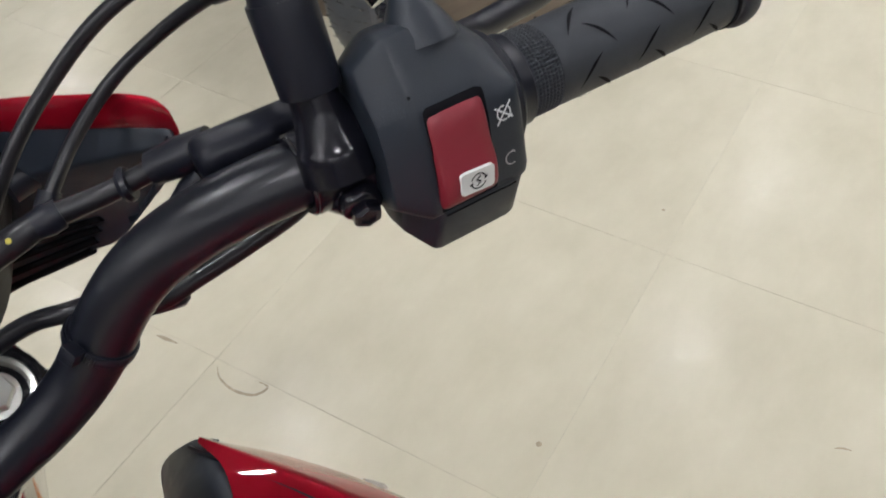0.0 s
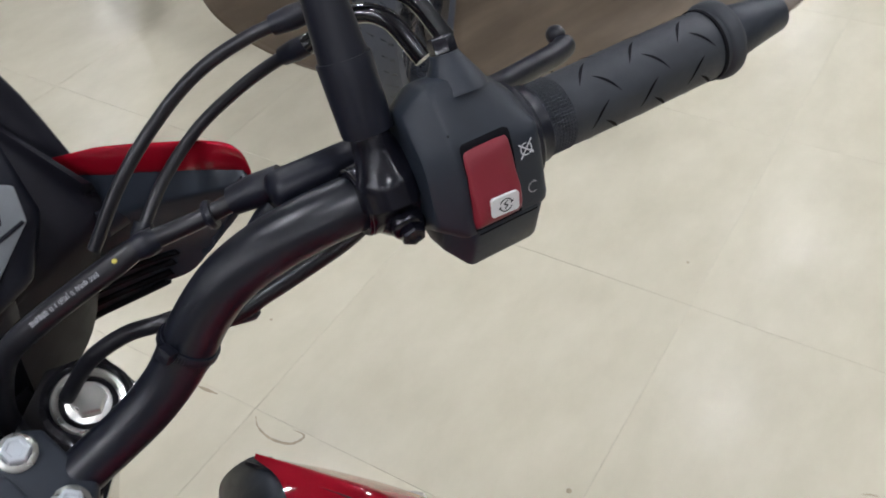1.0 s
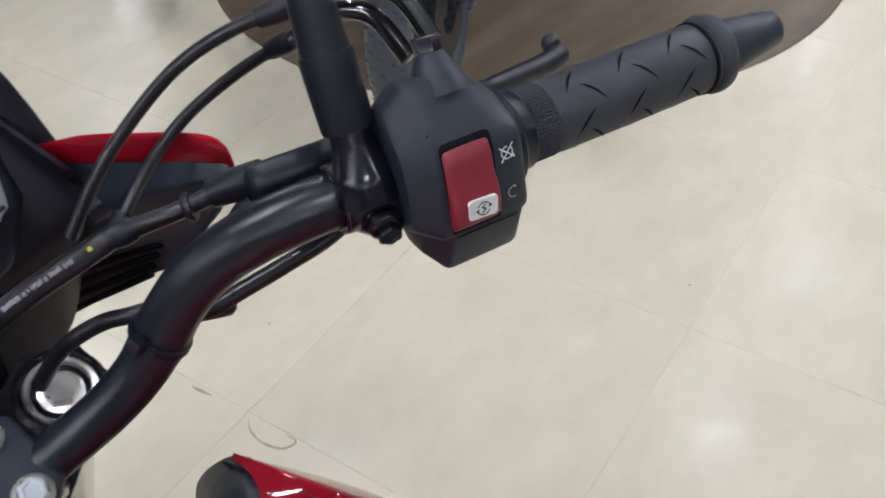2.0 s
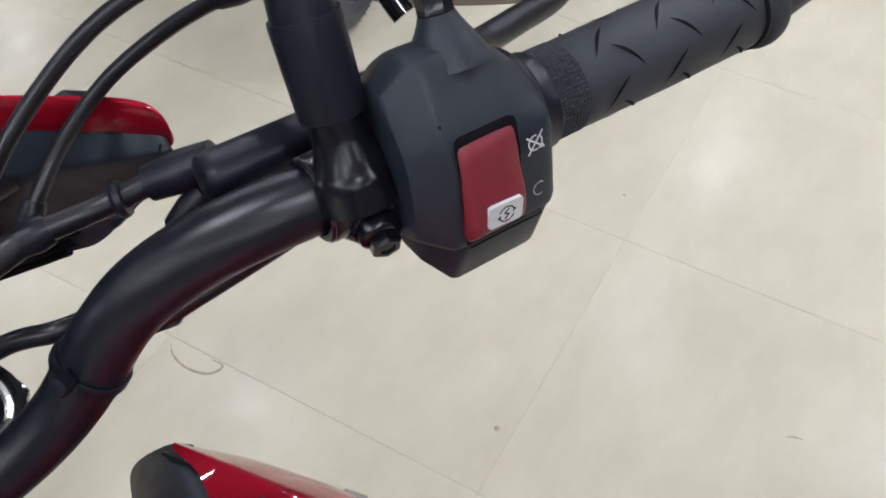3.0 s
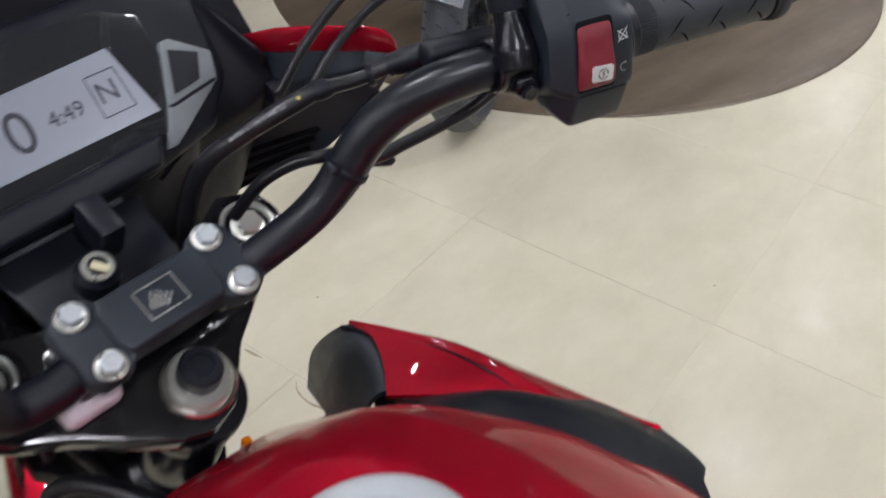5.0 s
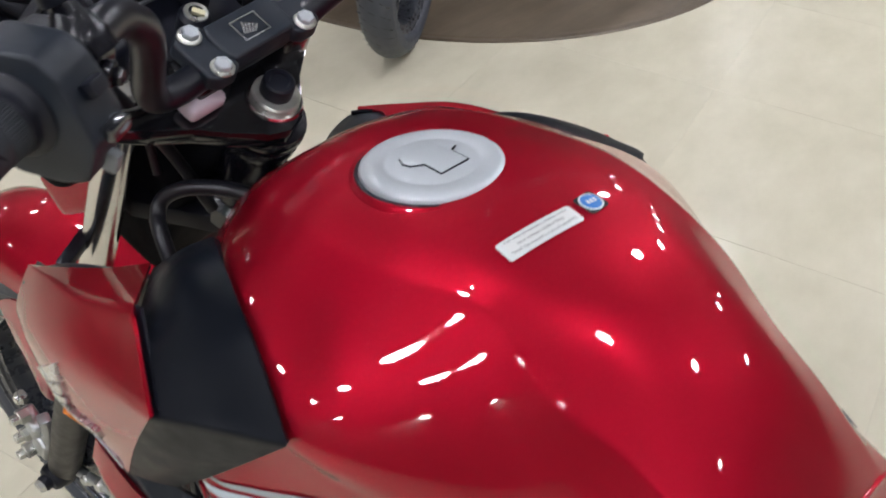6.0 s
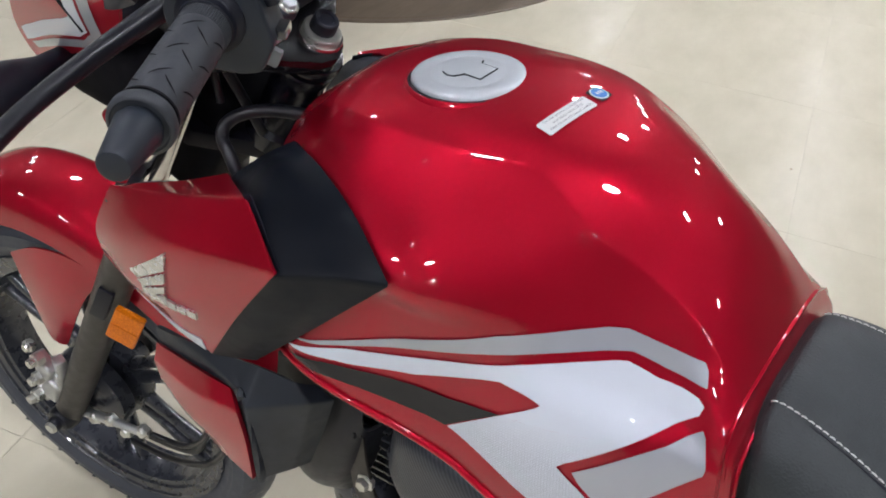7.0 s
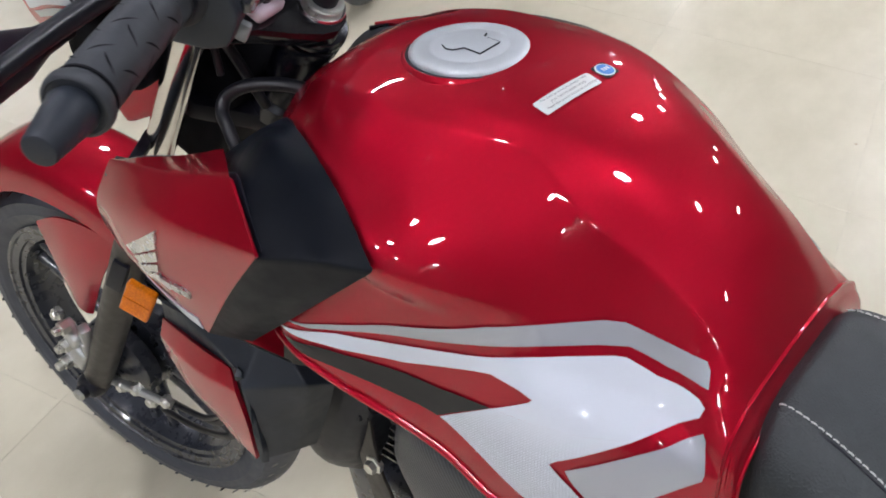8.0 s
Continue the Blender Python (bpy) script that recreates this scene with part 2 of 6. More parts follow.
def sweep(bm, path, radius, segs=16, cap=True):
    """A round tube along a path; radius is a number or one number for each point."""
    n = len(path)
    radii = radius if isinstance(radius, (list, tuple)) else [radius] * n
    up = None
    rings = []
    for i, p in enumerate(path):
        d = (path[min(i + 1, n - 1)] - path[max(i - 1, 0)]).normalized()
        if up is None:
            up = d.orthogonal().normalized()
        up = (up - d * up.dot(d)).normalized()
        side = d.cross(up)
        rings.append([bm.verts.new(p + radii[i] * (math.cos(a) * up + math.sin(a) * side)) for a in (2 * math.pi * k / segs for k in range(segs))])
    for a, b in zip(rings, rings[1:]):
        for k in range(segs):
            bm.faces.new((a[k], a[(k + 1) % segs], b[(k + 1) % segs], b[k]))
    if cap:
        bm.faces.new(rings[0][::-1])
        bm.faces.new(rings[-1])
    return rings


def tube(points, radius, n=6, segs=16):
    bm = bmesh.new()
    path = spline(points, n) if n > 1 else [Vector(p) for p in points]
    if isinstance(radius, (list, tuple)) and n > 1:
        rr = []
        for a, b in zip(radius, radius[1:]):
            rr += [a + (b - a) * k / n for k in range(n)]
        radius = rr + [radius[-1]]
    sweep(bm, path, radius, segs)
    return bm


def lathe(profile, m, segs=32, bm=None):
    """Turns (radius, height) pairs round the z axis of the pose m."""
    bm = bm or bmesh.new()
    rings = []
    for r, h in profile:
        if r < 1e-6:
            rings.append([bm.verts.new(m @ Vector((0, 0, h)))])
        else:
            rings.append([bm.verts.new(m @ Vector((r * math.cos(2 * math.pi * k / segs), r * math.sin(2 * math.pi * k / segs), h))) for k in range(segs)])
    for a, b in zip(rings, rings[1:]):
        for k in range(segs):
            j = (k + 1) % segs
            if len(a) == 1 and len(b) == 1:
                continue
            if len(a) == 1:
                bm.faces.new((a[0], b[k], b[j]))
            elif len(b) == 1:
                bm.faces.new((a[k], a[j], b[0]))
            else:
                bm.faces.new((a[k], a[j], b[j], b[k]))
    return bm


def aim(origin, axis, ref=(0, 0, 1)):
    """A pose whose z axis points along axis and whose x axis lies near ref."""
    z = Vector(axis).normalized()
    x = Vector(ref) - z * Vector(ref).dot(z)
    x = x.normalized() if x.length > 1e-5 else z.orthogonal().normalized()
    y = z.cross(x)
    return Matrix.Translation(origin) @ Matrix((x, y, z)).transposed().to_4x4()


def slab(outline, m, thick, bevel=0.0, segs=2, bm=None):
    """A plate with the given outline (x, y) in the pose m, from height 0 to thick, with rounded rims."""
    own = bmesh.new()
    low = [own.verts.new((x, y, 0)) for x, y in outline]
    high = [own.verts.new((x, y, thick)) for x, y in outline]
    n = len(outline)
    own.faces.new(low[::-1])
    own.faces.new(high)
    for k in range(n):
        own.faces.new((low[k], low[(k + 1) % n], high[(k + 1) % n], high[k]))
    bmesh.ops.recalc_face_normals(own, faces=own.faces)
    if bevel:
        bmesh.ops.bevel(own, geom=own.edges[:], offset=bevel, segments=segs, profile=0.6, affect="EDGES")
    own.transform(m)
    if bm is None:
        return own
    join(bm, own)
    return bm


def join(bm, other):
    me = bpy.data.meshes.new("joined")
    other.to_mesh(me)
    other.free()
    bm.from_mesh(me)
    bpy.data.meshes.remove(me)
    return bm


def block(size, m, bevel=0.002, segs=2):
    x, y, z = (s / 2 for s in size)
    return slab([(-x, -y), (x, -y), (x, y), (-x, y)], m @ Matrix.Translation((0, 0, -z)), size[2], bevel, segs)


def rounded(w, h, r, n=5):
    pts = []
    for cx, cy, a0 in ((w / 2 - r, h / 2 - r, 0), (-w / 2 + r, h / 2 - r, 90), (-w / 2 + r, -h / 2 + r, 180), (w / 2 - r, -h / 2 + r, 270)):
        for k in range(n + 1):
            a = radians(a0 + 90 * k / n)
            pts.append((cx + r * math.cos(a), cy + r * math.sin(a)))
    return pts


def creased(points, n, folds, radius=0.0028):
    """A smooth curve that bends sharply, with a small radius, at the numbered points."""
    if not folds:
        return spline(points, n)
    cuts = [0] + sorted(folds) + [len(points) - 1]
    out = []
    for a, b in zip(cuts, cuts[1:]):
        piece = spline(points[a:b + 1], n)
        if out:
            p = out.pop()
            before, after = p.lerp(out[-1], min(0.45, radius / max(1e-6, (out[-1] - p).length))), p.lerp(piece[1], min(0.45, radius / max(1e-6, (piece[1] - p).length)))
            out += [before, p * 0.4 + before * 0.3 + after * 0.3, after]
            piece = piece[1:]
        out += piece
    return out


def sheet(net, nu, nv, fold_u=(), fold_v=()):
    """Points of a smooth surface through a net of rows, with sharp folds at the numbered rows (u) and columns (v)."""
    rows = [creased(r, nv, fold_v) for r in net]
    cols = [creased(list(c), nu, fold_u) for c in zip(*rows)]
    return [list(r) for r in zip(*cols)]


def tree_of(pts):
    bm = grid_mesh(pts)
    bm.normal_update()
    return BVHTree.FromBMesh(bm)


def grid_mesh(pts, thick=0.0):
    """A sheet of faces over rows of points; with a thickness it becomes a closed shell grown along its normals."""
    bm = bmesh.new()
    top = [[bm.verts.new(p) for p in r] for r in pts]
    nr, nc = len(top), len(top[0])
    for i in range(nr - 1):
        for j in range(nc - 1):
            bm.faces.new((top[i][j], top[i][j + 1], top[i + 1][j + 1], top[i + 1][j]))
    if thick:
        bm.normal_update()
        low = [[bm.verts.new(v.co + v.normal * thick) for v in r] for r in top]
        for i in range(nr - 1):
            for j in range(nc - 1):
                bm.faces.new((low[i][j], low[i + 1][j], low[i + 1][j + 1], low[i][j + 1]))
        rim = [(0, j) for j in range(nc)] + [(i, nc - 1) for i in range(1, nr)] + [(nr - 1, j) for j in range(nc - 2, -1, -1)] + [(i, 0) for i in range(nr - 2, 0, -1)]
        for (a, b), (c, d) in zip(rim, rim[1:] + rim[:1]):
            bm.faces.new((top[a][b], low[a][b], low[c][d], top[c][d]))
    return bm


def mid(y):
    """The x of the motorcycle's middle plane, which stands a little askew to the tiles."""
    return -0.05 * (y + 0.14)


def mirrored(net, drop=0.010):
    return [[Vector((2 * mid(p[1]) - p[0], p[1] - 0.014, p[2] - drop * math.exp(-((p[1] + 0.10) / 0.045) ** 2))) for p in reversed(r)] for r in net]


# ---- room ----
def tile_floor():
    base = new("floor", bpy.data.meshes.new("floor"))
    tagged(base, "polished beige porcelain tiled showroom floor", "floor", kind="structure")
    bm = slab([(-6, -6), (9, -6), (9, 10), (-6, 10)], Matrix.Translation((0, 0, -0.05)), 0.0492)
    bm.to_mesh(base.data)
    bm.free()
    base.data.materials.append(GROUT)
    return base


def room_shell():
    # walls are unseen, added to close the room; dark so reflections stay deep
    def wall(name, a, b):
        d = Vector(b) - Vector(a)
        m = aim(a, (0, 0, 1), d)
        bm = slab([(0, 0), (d.length, 0), (d.length, 0.2), (0, 0.2)], m, 3.0)
        ob = part(name, bm, WALL, None)
        return tagged(ob, "unseen dark grey wall added to close the room and darken reflections", "wall", kind="structure")

    wall("wall_north", (-6.2, 10, 0), (9.2, 10, 0))
    wall("wall_south", (9.2, -6, 0), (-6.2, -6, 0))
    wall("wall_east", (9, 10, 0), (9, -6, 0))
    wall("wall_west", (-6, -6, 0), (-6, 10, 0))
    bm = slab([(-6.2, -6.2), (9.2, -6.2), (9.2, 10.2), (-6.2, 10.2)], Matrix.Translation((0, 0, 3.0)), 0.15)
    tagged(part("ceiling", bm, CEILING, None), "dark grey showroom ceiling", "ceiling", kind="structure")


LAMP_Z = 3.0


def downlight(x, y):
    lamp = new("ceiling_downlight")
    lamp.location = (x, y, LAMP_Z - 0.012)
    tagged(lamp, "round white recessed ceiling downlight, switched on; some of the set are added fill", "ceiling light", group="ceiling downlights")
    part("trim_ring", lathe([(0.112, 0.011), (0.129, 0.011), (0.132, 0.004), (0.127, 0), (0.115, 0), (0.112, 0.004), (0.112, 0.011)], Matrix.Identity(4), 24), LAMP_TRIM, lamp)
    part("diffuser", lathe([(0.0, 0.006), (0.112, 0.006), (0.112, 0.010), (0.0, 0.010)], Matrix.Identity(4), 24), LAMP_GLOW, lamp, "glowing white diffuser")
    return lamp


tile_floor()
room_shell()
first_lamp = downlight(LAMPS[0][0], LAMPS[0][1])
for x, y in LAMPS[1:]:
    copy_thing(first_lamp, Matrix.Translation((x, y, LAMP_Z - 0.012)))


# ---- motorcycle ----
bike = new("motorcycle")
tagged(bike, "candy red commuter motorcycle with silver and white tank graphics", "motorcycle")

# Fuel tank: half cross-sections (x, z) from the ridge down, front to rear.
TANK = [
    (-0.04, [(0, 0.958), (0.03, 0.957), (0.058, 0.947), (0.08, 0.926), (0.092, 0.897), (0.102, 0.864), (0.11, 0.834), (0.116, 0.8), (0.118, 0.78)]),
    (-0.085, [(0, 0.996), (0.035, 0.994), (0.07, 0.987), (0.1, 0.965), (0.115, 0.934), (0.128, 0.895), (0.14, 0.855), (0.153, 0.815), (0.156, 0.79)]),
    (-0.14, [(0, 1.011), (0.045, 1.0095), (0.085, 1.0035), (0.128, 0.976), (0.15, 0.946), (0.154, 0.902), (0.168, 0.86), (0.184, 0.82), (0.184, 0.8)]),
    (-0.19, [(0, 1.019), (0.05, 1.0165), (0.0880, 1.0062), (0.143, 0.968), (0.169, 0.937), (0.162, 0.904), (0.17, 0.86), (0.182, 0.81), (0.184, 0.79)]),
    (-0.24, [(0, 1.0255), (0.05, 1.0218), (0.083, 1.0105), (0.139, 0.967), (0.168, 0.931), (0.161, 0.902), (0.162, 0.856), (0.172, 0.8), (0.174, 0.775)]),
    (-0.29, [(0, 1.026), (0.047, 1.022), (0.075, 1.0112), (0.120, 0.966), (0.147, 0.926), (0.150, 0.897), (0.154, 0.853), (0.163, 0.787), (0.164, 0.755)]),
    (-0.34, [(0, 1.016), (0.042, 1.010), (0.082, 0.986), (0.104, 0.947), (0.121, 0.914), (0.133, 0.885), (0.148, 0.853), (0.163, 0.78), (0.164, 0.735)]),
    (-0.39, [(0, 0.99), (0.04, 0.984), (0.072, 0.960), (0.088, 0.928), (0.100, 0.904), (0.116, 0.878), (0.141, 0.848), (0.158, 0.785), (0.158, 0.72)]),
    (-0.44, [(0, 0.949), (0.04, 0.944), (0.071, 0.929), (0.085, 0.906), (0.092, 0.888), (0.104, 0.868), (0.124, 0.843), (0.14, 0.785), (0.14, 0.715)]),
    (-0.487, [(0, 0.893), (0.042, 0.890), (0.078, 0.881), (0.1, 0.870), (0.11, 0.86), (0.114, 0.848), (0.117, 0.832), (0.12, 0.785), (0.118, 0.71)]),
    (-0.493, [(0, 0.866), (0.040, 0.864), (0.073, 0.856), (0.093, 0.846), (0.102, 0.837), (0.106, 0.828), (0.109, 0.814), (0.112, 0.775), (0.110, 0.705)]),
]


def back(y, z):
    """The tank's rear edge and the seat's nose slant rearwards as they go down."""
    return y - 0.22 * max(0.0, 0.88 - z) * min(1.0, max(0.0, (-0.39 - y) / 0.10))


def tank_points(step):
    net = []
    for y, half in TANK:
        left = [Vector((mid(y) - x, back(y, z), z)) for x, z in reversed(half)]
        swell = 0.011 * max(0.0, min(1.0, (-0.14 - y) / 0.10, (y + 0.49) / 0.09))
        swell += 0.011 * max(0.0, 1.0 - abs(y + 0.265) / 0.11)
        swell += 0.005 * max(0.0, 1.0 - abs(y + 0.195) / 0.10)
        right = [Vector((mid(y) + x + swell * min(1.0, k / 3), back(y, z), z)) for k, (x, z) in enumerate(half)][1:]
        net.append(left + right)
    return sheet(net, step, step, (), (3, 6, 10, 13))


tank_bm = grid_mesh(tank_points(7))
tank_bm.normal_update()
TANK_TREE = BVHTree.FromBMesh(tank_bm)
tank = part("fuel_tank", tank_bm, RED, bike, "glossy candy red fuel tank", 60)


def on_tank(p, d):
    """Where a line from p along d meets the tank, with the normal there."""
    hit = TANK_TREE.ray_cast(Vector(p), Vector(d).normalized())
    if hit[0] is None:
        near = TANK_TREE.find_nearest(Vector(p))
        hit = near
    n = hit[1]
    return hit[0], (n if n.dot(Vector(d)) < 0 else -n)


def drape(name, outline, lift, material, parent, label="", side=-1, cell=0.004):
    """A thin film with an outline in (y, z), laid on the tank's flank."""
    bm = bmesh.new()
    vs = [bm.verts.new((0, y, z)) for y, z in outline]
    f = bm.faces.new(vs)
    bm.normal_update()
    bmesh.ops.triangulate(bm, faces=[f])
    for _ in range(6):
        long = [e for e in bm.edges if e.calc_length() > cell * 1.6]
        if not long:
            break
        bmesh.ops.subdivide_edges(bm, edges=long, cuts=1)
        bmesh.ops.triangulate(bm, faces=bm.faces[:])
    for v in bm.verts:
        q, n = on_tank((side * 0.4, v.co.y, v.co.z), (-side, 0, 0))
        v.co = q + n * (lift + 0.0009)
    return part(name, bm, material, parent, label, 80)


# Filler cap
cap_m = aim((0.0044, -0.1770, 1.0086), (0.048, 0.143, 1), (0, 1, 0))
cap = part("filler_cap", lathe([(0.0, 0.0108), (0.018, 0.0110), (0.0285, 0.0108), (0.0300, 0.0102), (0.0330, 0.0102), (0.0345, 0.0110), (0.0440, 0.0104), (0.0474, 0.0094), (0.0486, 0.0080), (0.0489, 0.0060), (0.0489, -0.01)], cap_m, 56), CAP_METAL, bike, "round satin silver fuel filler cap")
part("cap_gasket", lathe([(0.0488, 0.0062), (0.0516, 0.0060), (0.0518, -0.004), (0.0495, -0.006)], cap_m, 56), DARK_PLASTIC, cap, "black rubber ring")
part("tank_collar", lathe([(0.0512, -0.004), (0.0513, 0.0056), (0.0521, 0.0064), (0.0538, 0.0060), (0.0565, 0.0036), (0.0590, 0.0006), (0.0620, -0.004)], cap_m, 64), RED, bike)
FLAP = [(0.0173, 0.0130), (0.0101, 0.0170), (0.0040, 0.0160), (-0.0011, 0.0080), (-0.0184, 0.0100), (-0.0184, -0.0150), (-0.0011, -0.0170), (0.0224, -0.0170), (0.0244, 0.0010)]
part("lock_flap", slab(FLAP[::-1], cap_m @ Matrix.Translation((0, 0, 0.0100)), 0.0020, 0.0007), CAP_METAL, cap, "folding key cover")
seam = bmesh.new()
for a, b in zip(FLAP[:7], FLAP[1:7] + [(0.0010, -0.0230)]):
    join(seam, tube([cap_m @ Vector((a[0], a[1], 0.0113)), cap_m @ Vector((b[0], b[1], 0.0113))], 0.0007, 1, 6))
part("flap_gap", seam, SLIT, cap, "dark gap round the key cover")

# Black side panels, red wings with the emblem, lower scoops: left nets, then their mirror images.
PANEL = [
    [(-0.112, -0.084, 0.970), (-0.131, -0.130, 0.976), (-0.153, -0.184, 0.969), (-0.172, -0.234, 0.938), (-0.181, -0.201, 0.900), (-0.187, -0.154, 0.844), (-0.188, -0.093, 0.771)],
    [(-0.118, -0.051, 0.943), (-0.150, -0.098, 0.972), (-0.176, -0.150, 0.962), (-0.196, -0.200, 0.944), (-0.203, -0.161, 0.891), (-0.203, -0.119, 0.832), (-0.198, -0.072, 0.769)],
    [(-0.127, -0.014, 0.906), (-0.156, -0.056, 0.928), (-0.192, -0.108, 0.944), (-0.214, -0.156, 0.932), (-0.213, -0.118, 0.880), (-0.209, -0.082, 0.820), (-0.205, -0.050, 0.765)],
]
WING = [
    [(-0.177, 0.088, 0.877), (-0.170, 0.052, 0.893), (-0.150, 0.015, 0.903), (-0.128, -0.014, 0.912)],
    [(-0.180, 0.090, 0.878), (-0.184, 0.040, 0.900), (-0.188, -0.025, 0.927), (-0.186, -0.100, 0.962)],
    [(-0.200, 0.103, 0.835), (-0.214, 0.045, 0.862), (-0.222, -0.035, 0.897), (-0.217, -0.160, 0.938)],
    [(-0.198, 0.098, 0.800), (-0.212, 0.040, 0.808), (-0.218, -0.030, 0.830), (-0.212, -0.104, 0.853)],
    [(-0.192, 0.065, 0.782), (-0.200, 0.030, 0.774), (-0.204, -0.008, 0.769), (-0.206, -0.055, 0.770)],
]
SCOOP_RED = [
    [(-0.188, 0.0585, 0.693), (-0.194, 0.018, 0.705), (-0.199, -0.025, 0.716), (-0.199, -0.0641, 0.7212)],
    [(-0.197, 0.0560, 0.675), (-0.206, 0.014, 0.686), (-0.211, -0.033, 0.696), (-0.2085, -0.0800, 0.706)],
    [(-0.197, 0.0480, 0.646), (-0.204, 0.010, 0.635), (-0.208, -0.032, 0.643), (-0.2065, -0.0850, 0.6600)],
    [(-0.191, 0.0410, 0.632), (-0.195, 0.000, 0.612), (-0.199, -0.035, 0.599), (-0.2020, -0.0820, 0.593)],
]
SCOOP_BLACK = [
    [(-0.184, 0.060, 0.712), (-0.186, 0.014, 0.726), (-0.181, -0.088, 0.752), (-0.166, -0.118, 0.739), (-0.148, -0.128, 0.725)],
    [(-0.186, 0.057, 0.692), (-0.198, -0.066, 0.728), (-0.2070, -0.0895, 0.718), (-0.166, -0.135, 0.720), (-0.140, -0.143, 0.707)],
    [(-0.184, 0.050, 0.672), (-0.199, -0.077, 0.667), (-0.2040, -0.0900, 0.661), (-0.166, -0.121, 0.661), (-0.140, -0.128, 0.650)],
    [(-0.179, 0.045, 0.660), (-0.194, -0.079, 0.602), (-0.1960, -0.0855, 0.590), (-0.171, -0.109, 0.600), (-0.145, -0.110, 0.585)],
]


def vecs(net):
    return [[Vector(p) for p in r] for r in net]


NOSE = [
    [(-0.188, 0.088, 0.862), (-0.174, 0.052, 0.885), (-0.158, 0.018, 0.894), (-0.140, -0.004, 0.898)],
    [(-0.178, 0.099, 0.862), (-0.163, 0.060, 0.883), (-0.146, 0.025, 0.891), (-0.130, 0.000, 0.894)],
    [(-0.166, 0.120, 0.830), (-0.146, 0.070, 0.860), (-0.130, 0.030, 0.868), (-0.120, 0.005, 0.870)],
    [(-0.158, 0.122, 0.790), (-0.136, 0.066, 0.820), (-0.122, 0.030, 0.830), (-0.112, 0.005, 0.840)],
]
FOLDS = {id(PANEL): ((), (3,)), id(WING): ((1, 2), ()), id(SCOOP_RED): ((1,), ()), id(SCOOP_BLACK): ((1,), (2, 3))}


def net_points(net, flip):
    fu, fv = FOLDS[id(net)]
    n = len(net[0]) - 1
    pts = sheet(mirrored(vecs(net), 0.009 if net is PANEL else 0.024) if flip else vecs(net), 6, 6, fu, tuple(n - k for k in fv) if flip else fv)
    if net is PANEL and flip:
        # this panel stands a little proud of its shroud
        for r in pts[6:]:
            for p in r:
                p.x += 0.008
                p.z -= 0.004
    if net is WING:
        # the fold is crisp at the rear edge only and melts into the face towards the front
        for _ in range(14):
            for j in range(len(pts[0])):
                w = (j if flip else len(pts[0]) - 1 - j) / (len(pts[0]) - 1)
                w = 0.5 * min(1.0, 2.5 * w)
                col = [r[j].copy() for r in pts]
                for i in range(11, 22):
                    pts[i][j] = col[i].lerp((col[i - 1] + col[i + 1]) / 2, w)
    return pts


for net, name, mat, label, thick in ((PANEL, "tank_side_panel", PANEL_BLACK, "matte black plastic side panel", 0.006), (WING, "tank_shroud", RED, "glossy red shroud with a silver wing emblem", 0.003),
                                     (SCOOP_BLACK, "air_scoop", PLASTIC, "black plastic scoop", 0.005), (SCOOP_RED, "lower_cowl", RED, "glossy red lower cowl", 0.005)):
    for flip in (False, True):
        pts = net_points(net, flip)
        part(name, grid_mesh(pts, thick), mat, bike, label, 55)
        if net is WING:
            inner = [[p + Vector(((1 if p.x < 0 else -1) * 0.0075, 0.0015, -0.002)) for p in r] for r in pts[6:]]
            part("shroud_liner", grid_mesh(inner, 0.002), DARK_PLASTIC, bike, "black inner liner of the shroud", 50)
            part("shroud_nose", grid_mesh(sheet(mirrored(vecs(NOSE)) if flip else vecs(NOSE), 5, 5), 0.003), PLASTIC, bike, "black rounded inner nose of the shroud", 60)

# Seat: half cross-sections (x, z), front to rear.
SEAT_ROWS = [
    (-0.466, [(0, 0.862), (0.036, 0.860), (0.062, 0.848), (0.078, 0.828), (0.086, 0.800), (0.088, 0.765)]),
    (-0.488, [(0, 0.882), (0.040, 0.880), (0.068, 0.868), (0.086, 0.845), (0.094, 0.815), (0.096, 0.775)]),
    (-0.505, [(0, 0.893), (0.045, 0.890), (0.078, 0.874), (0.098, 0.846), (0.106, 0.812), (0.108, 0.770)]),
    (-0.56, [(0, 0.885), (0.052, 0.882), (0.090, 0.866), (0.112, 0.836), (0.122, 0.800), (0.125, 0.755)]),
    (-0.66, [(0, 0.850), (0.060, 0.848), (0.105, 0.836), (0.130, 0.812), (0.140, 0.780), (0.142, 0.740)]),
    (-0.80, [(0, 0.832), (0.065, 0.830), (0.115, 0.820), (0.142, 0.798), (0.150, 0.768), (0.150, 0.735)]),
    (-0.95, [(0, 0.850), (0.060, 0.848), (0.105, 0.838), (0.130, 0.815), (0.138, 0.785), (0.138, 0.75)]),
    (-1.15, [(0, 0.868), (0.050, 0.866), (0.088, 0.856), (0.108, 0.835), (0.114, 0.805), (0.114, 0.775)]),
    (-1.25, [(0, 0.862), (0.040, 0.860), (0.072, 0.852), (0.090, 0.832), (0.095, 0.805), (0.095, 0.785)]),
]
seat_net = []
for y, half in SEAT_ROWS:
    seat_net.append([Vector((mid(y) - x, back(max(y, -0.49), z) + min(0, y + 0.49) - 0.004, z)) for x, z in reversed(half)] + [Vector((mid(y) + x, back(max(y, -0.49), z) + min(0, y + 0.49) - 0.004, z)) for x, z in half[1:]])
seat = part("seat", grid_mesh(sheet(seat_net, 6, 6), 0.02), SEAT, bike, "black vinyl seat with white stitching", 60)


# ---- front end, in the axes of the handlebar ----
RAKE = radians(26)
FORK_DIR = Vector((0, math.sin(RAKE), -math.cos(RAKE)))


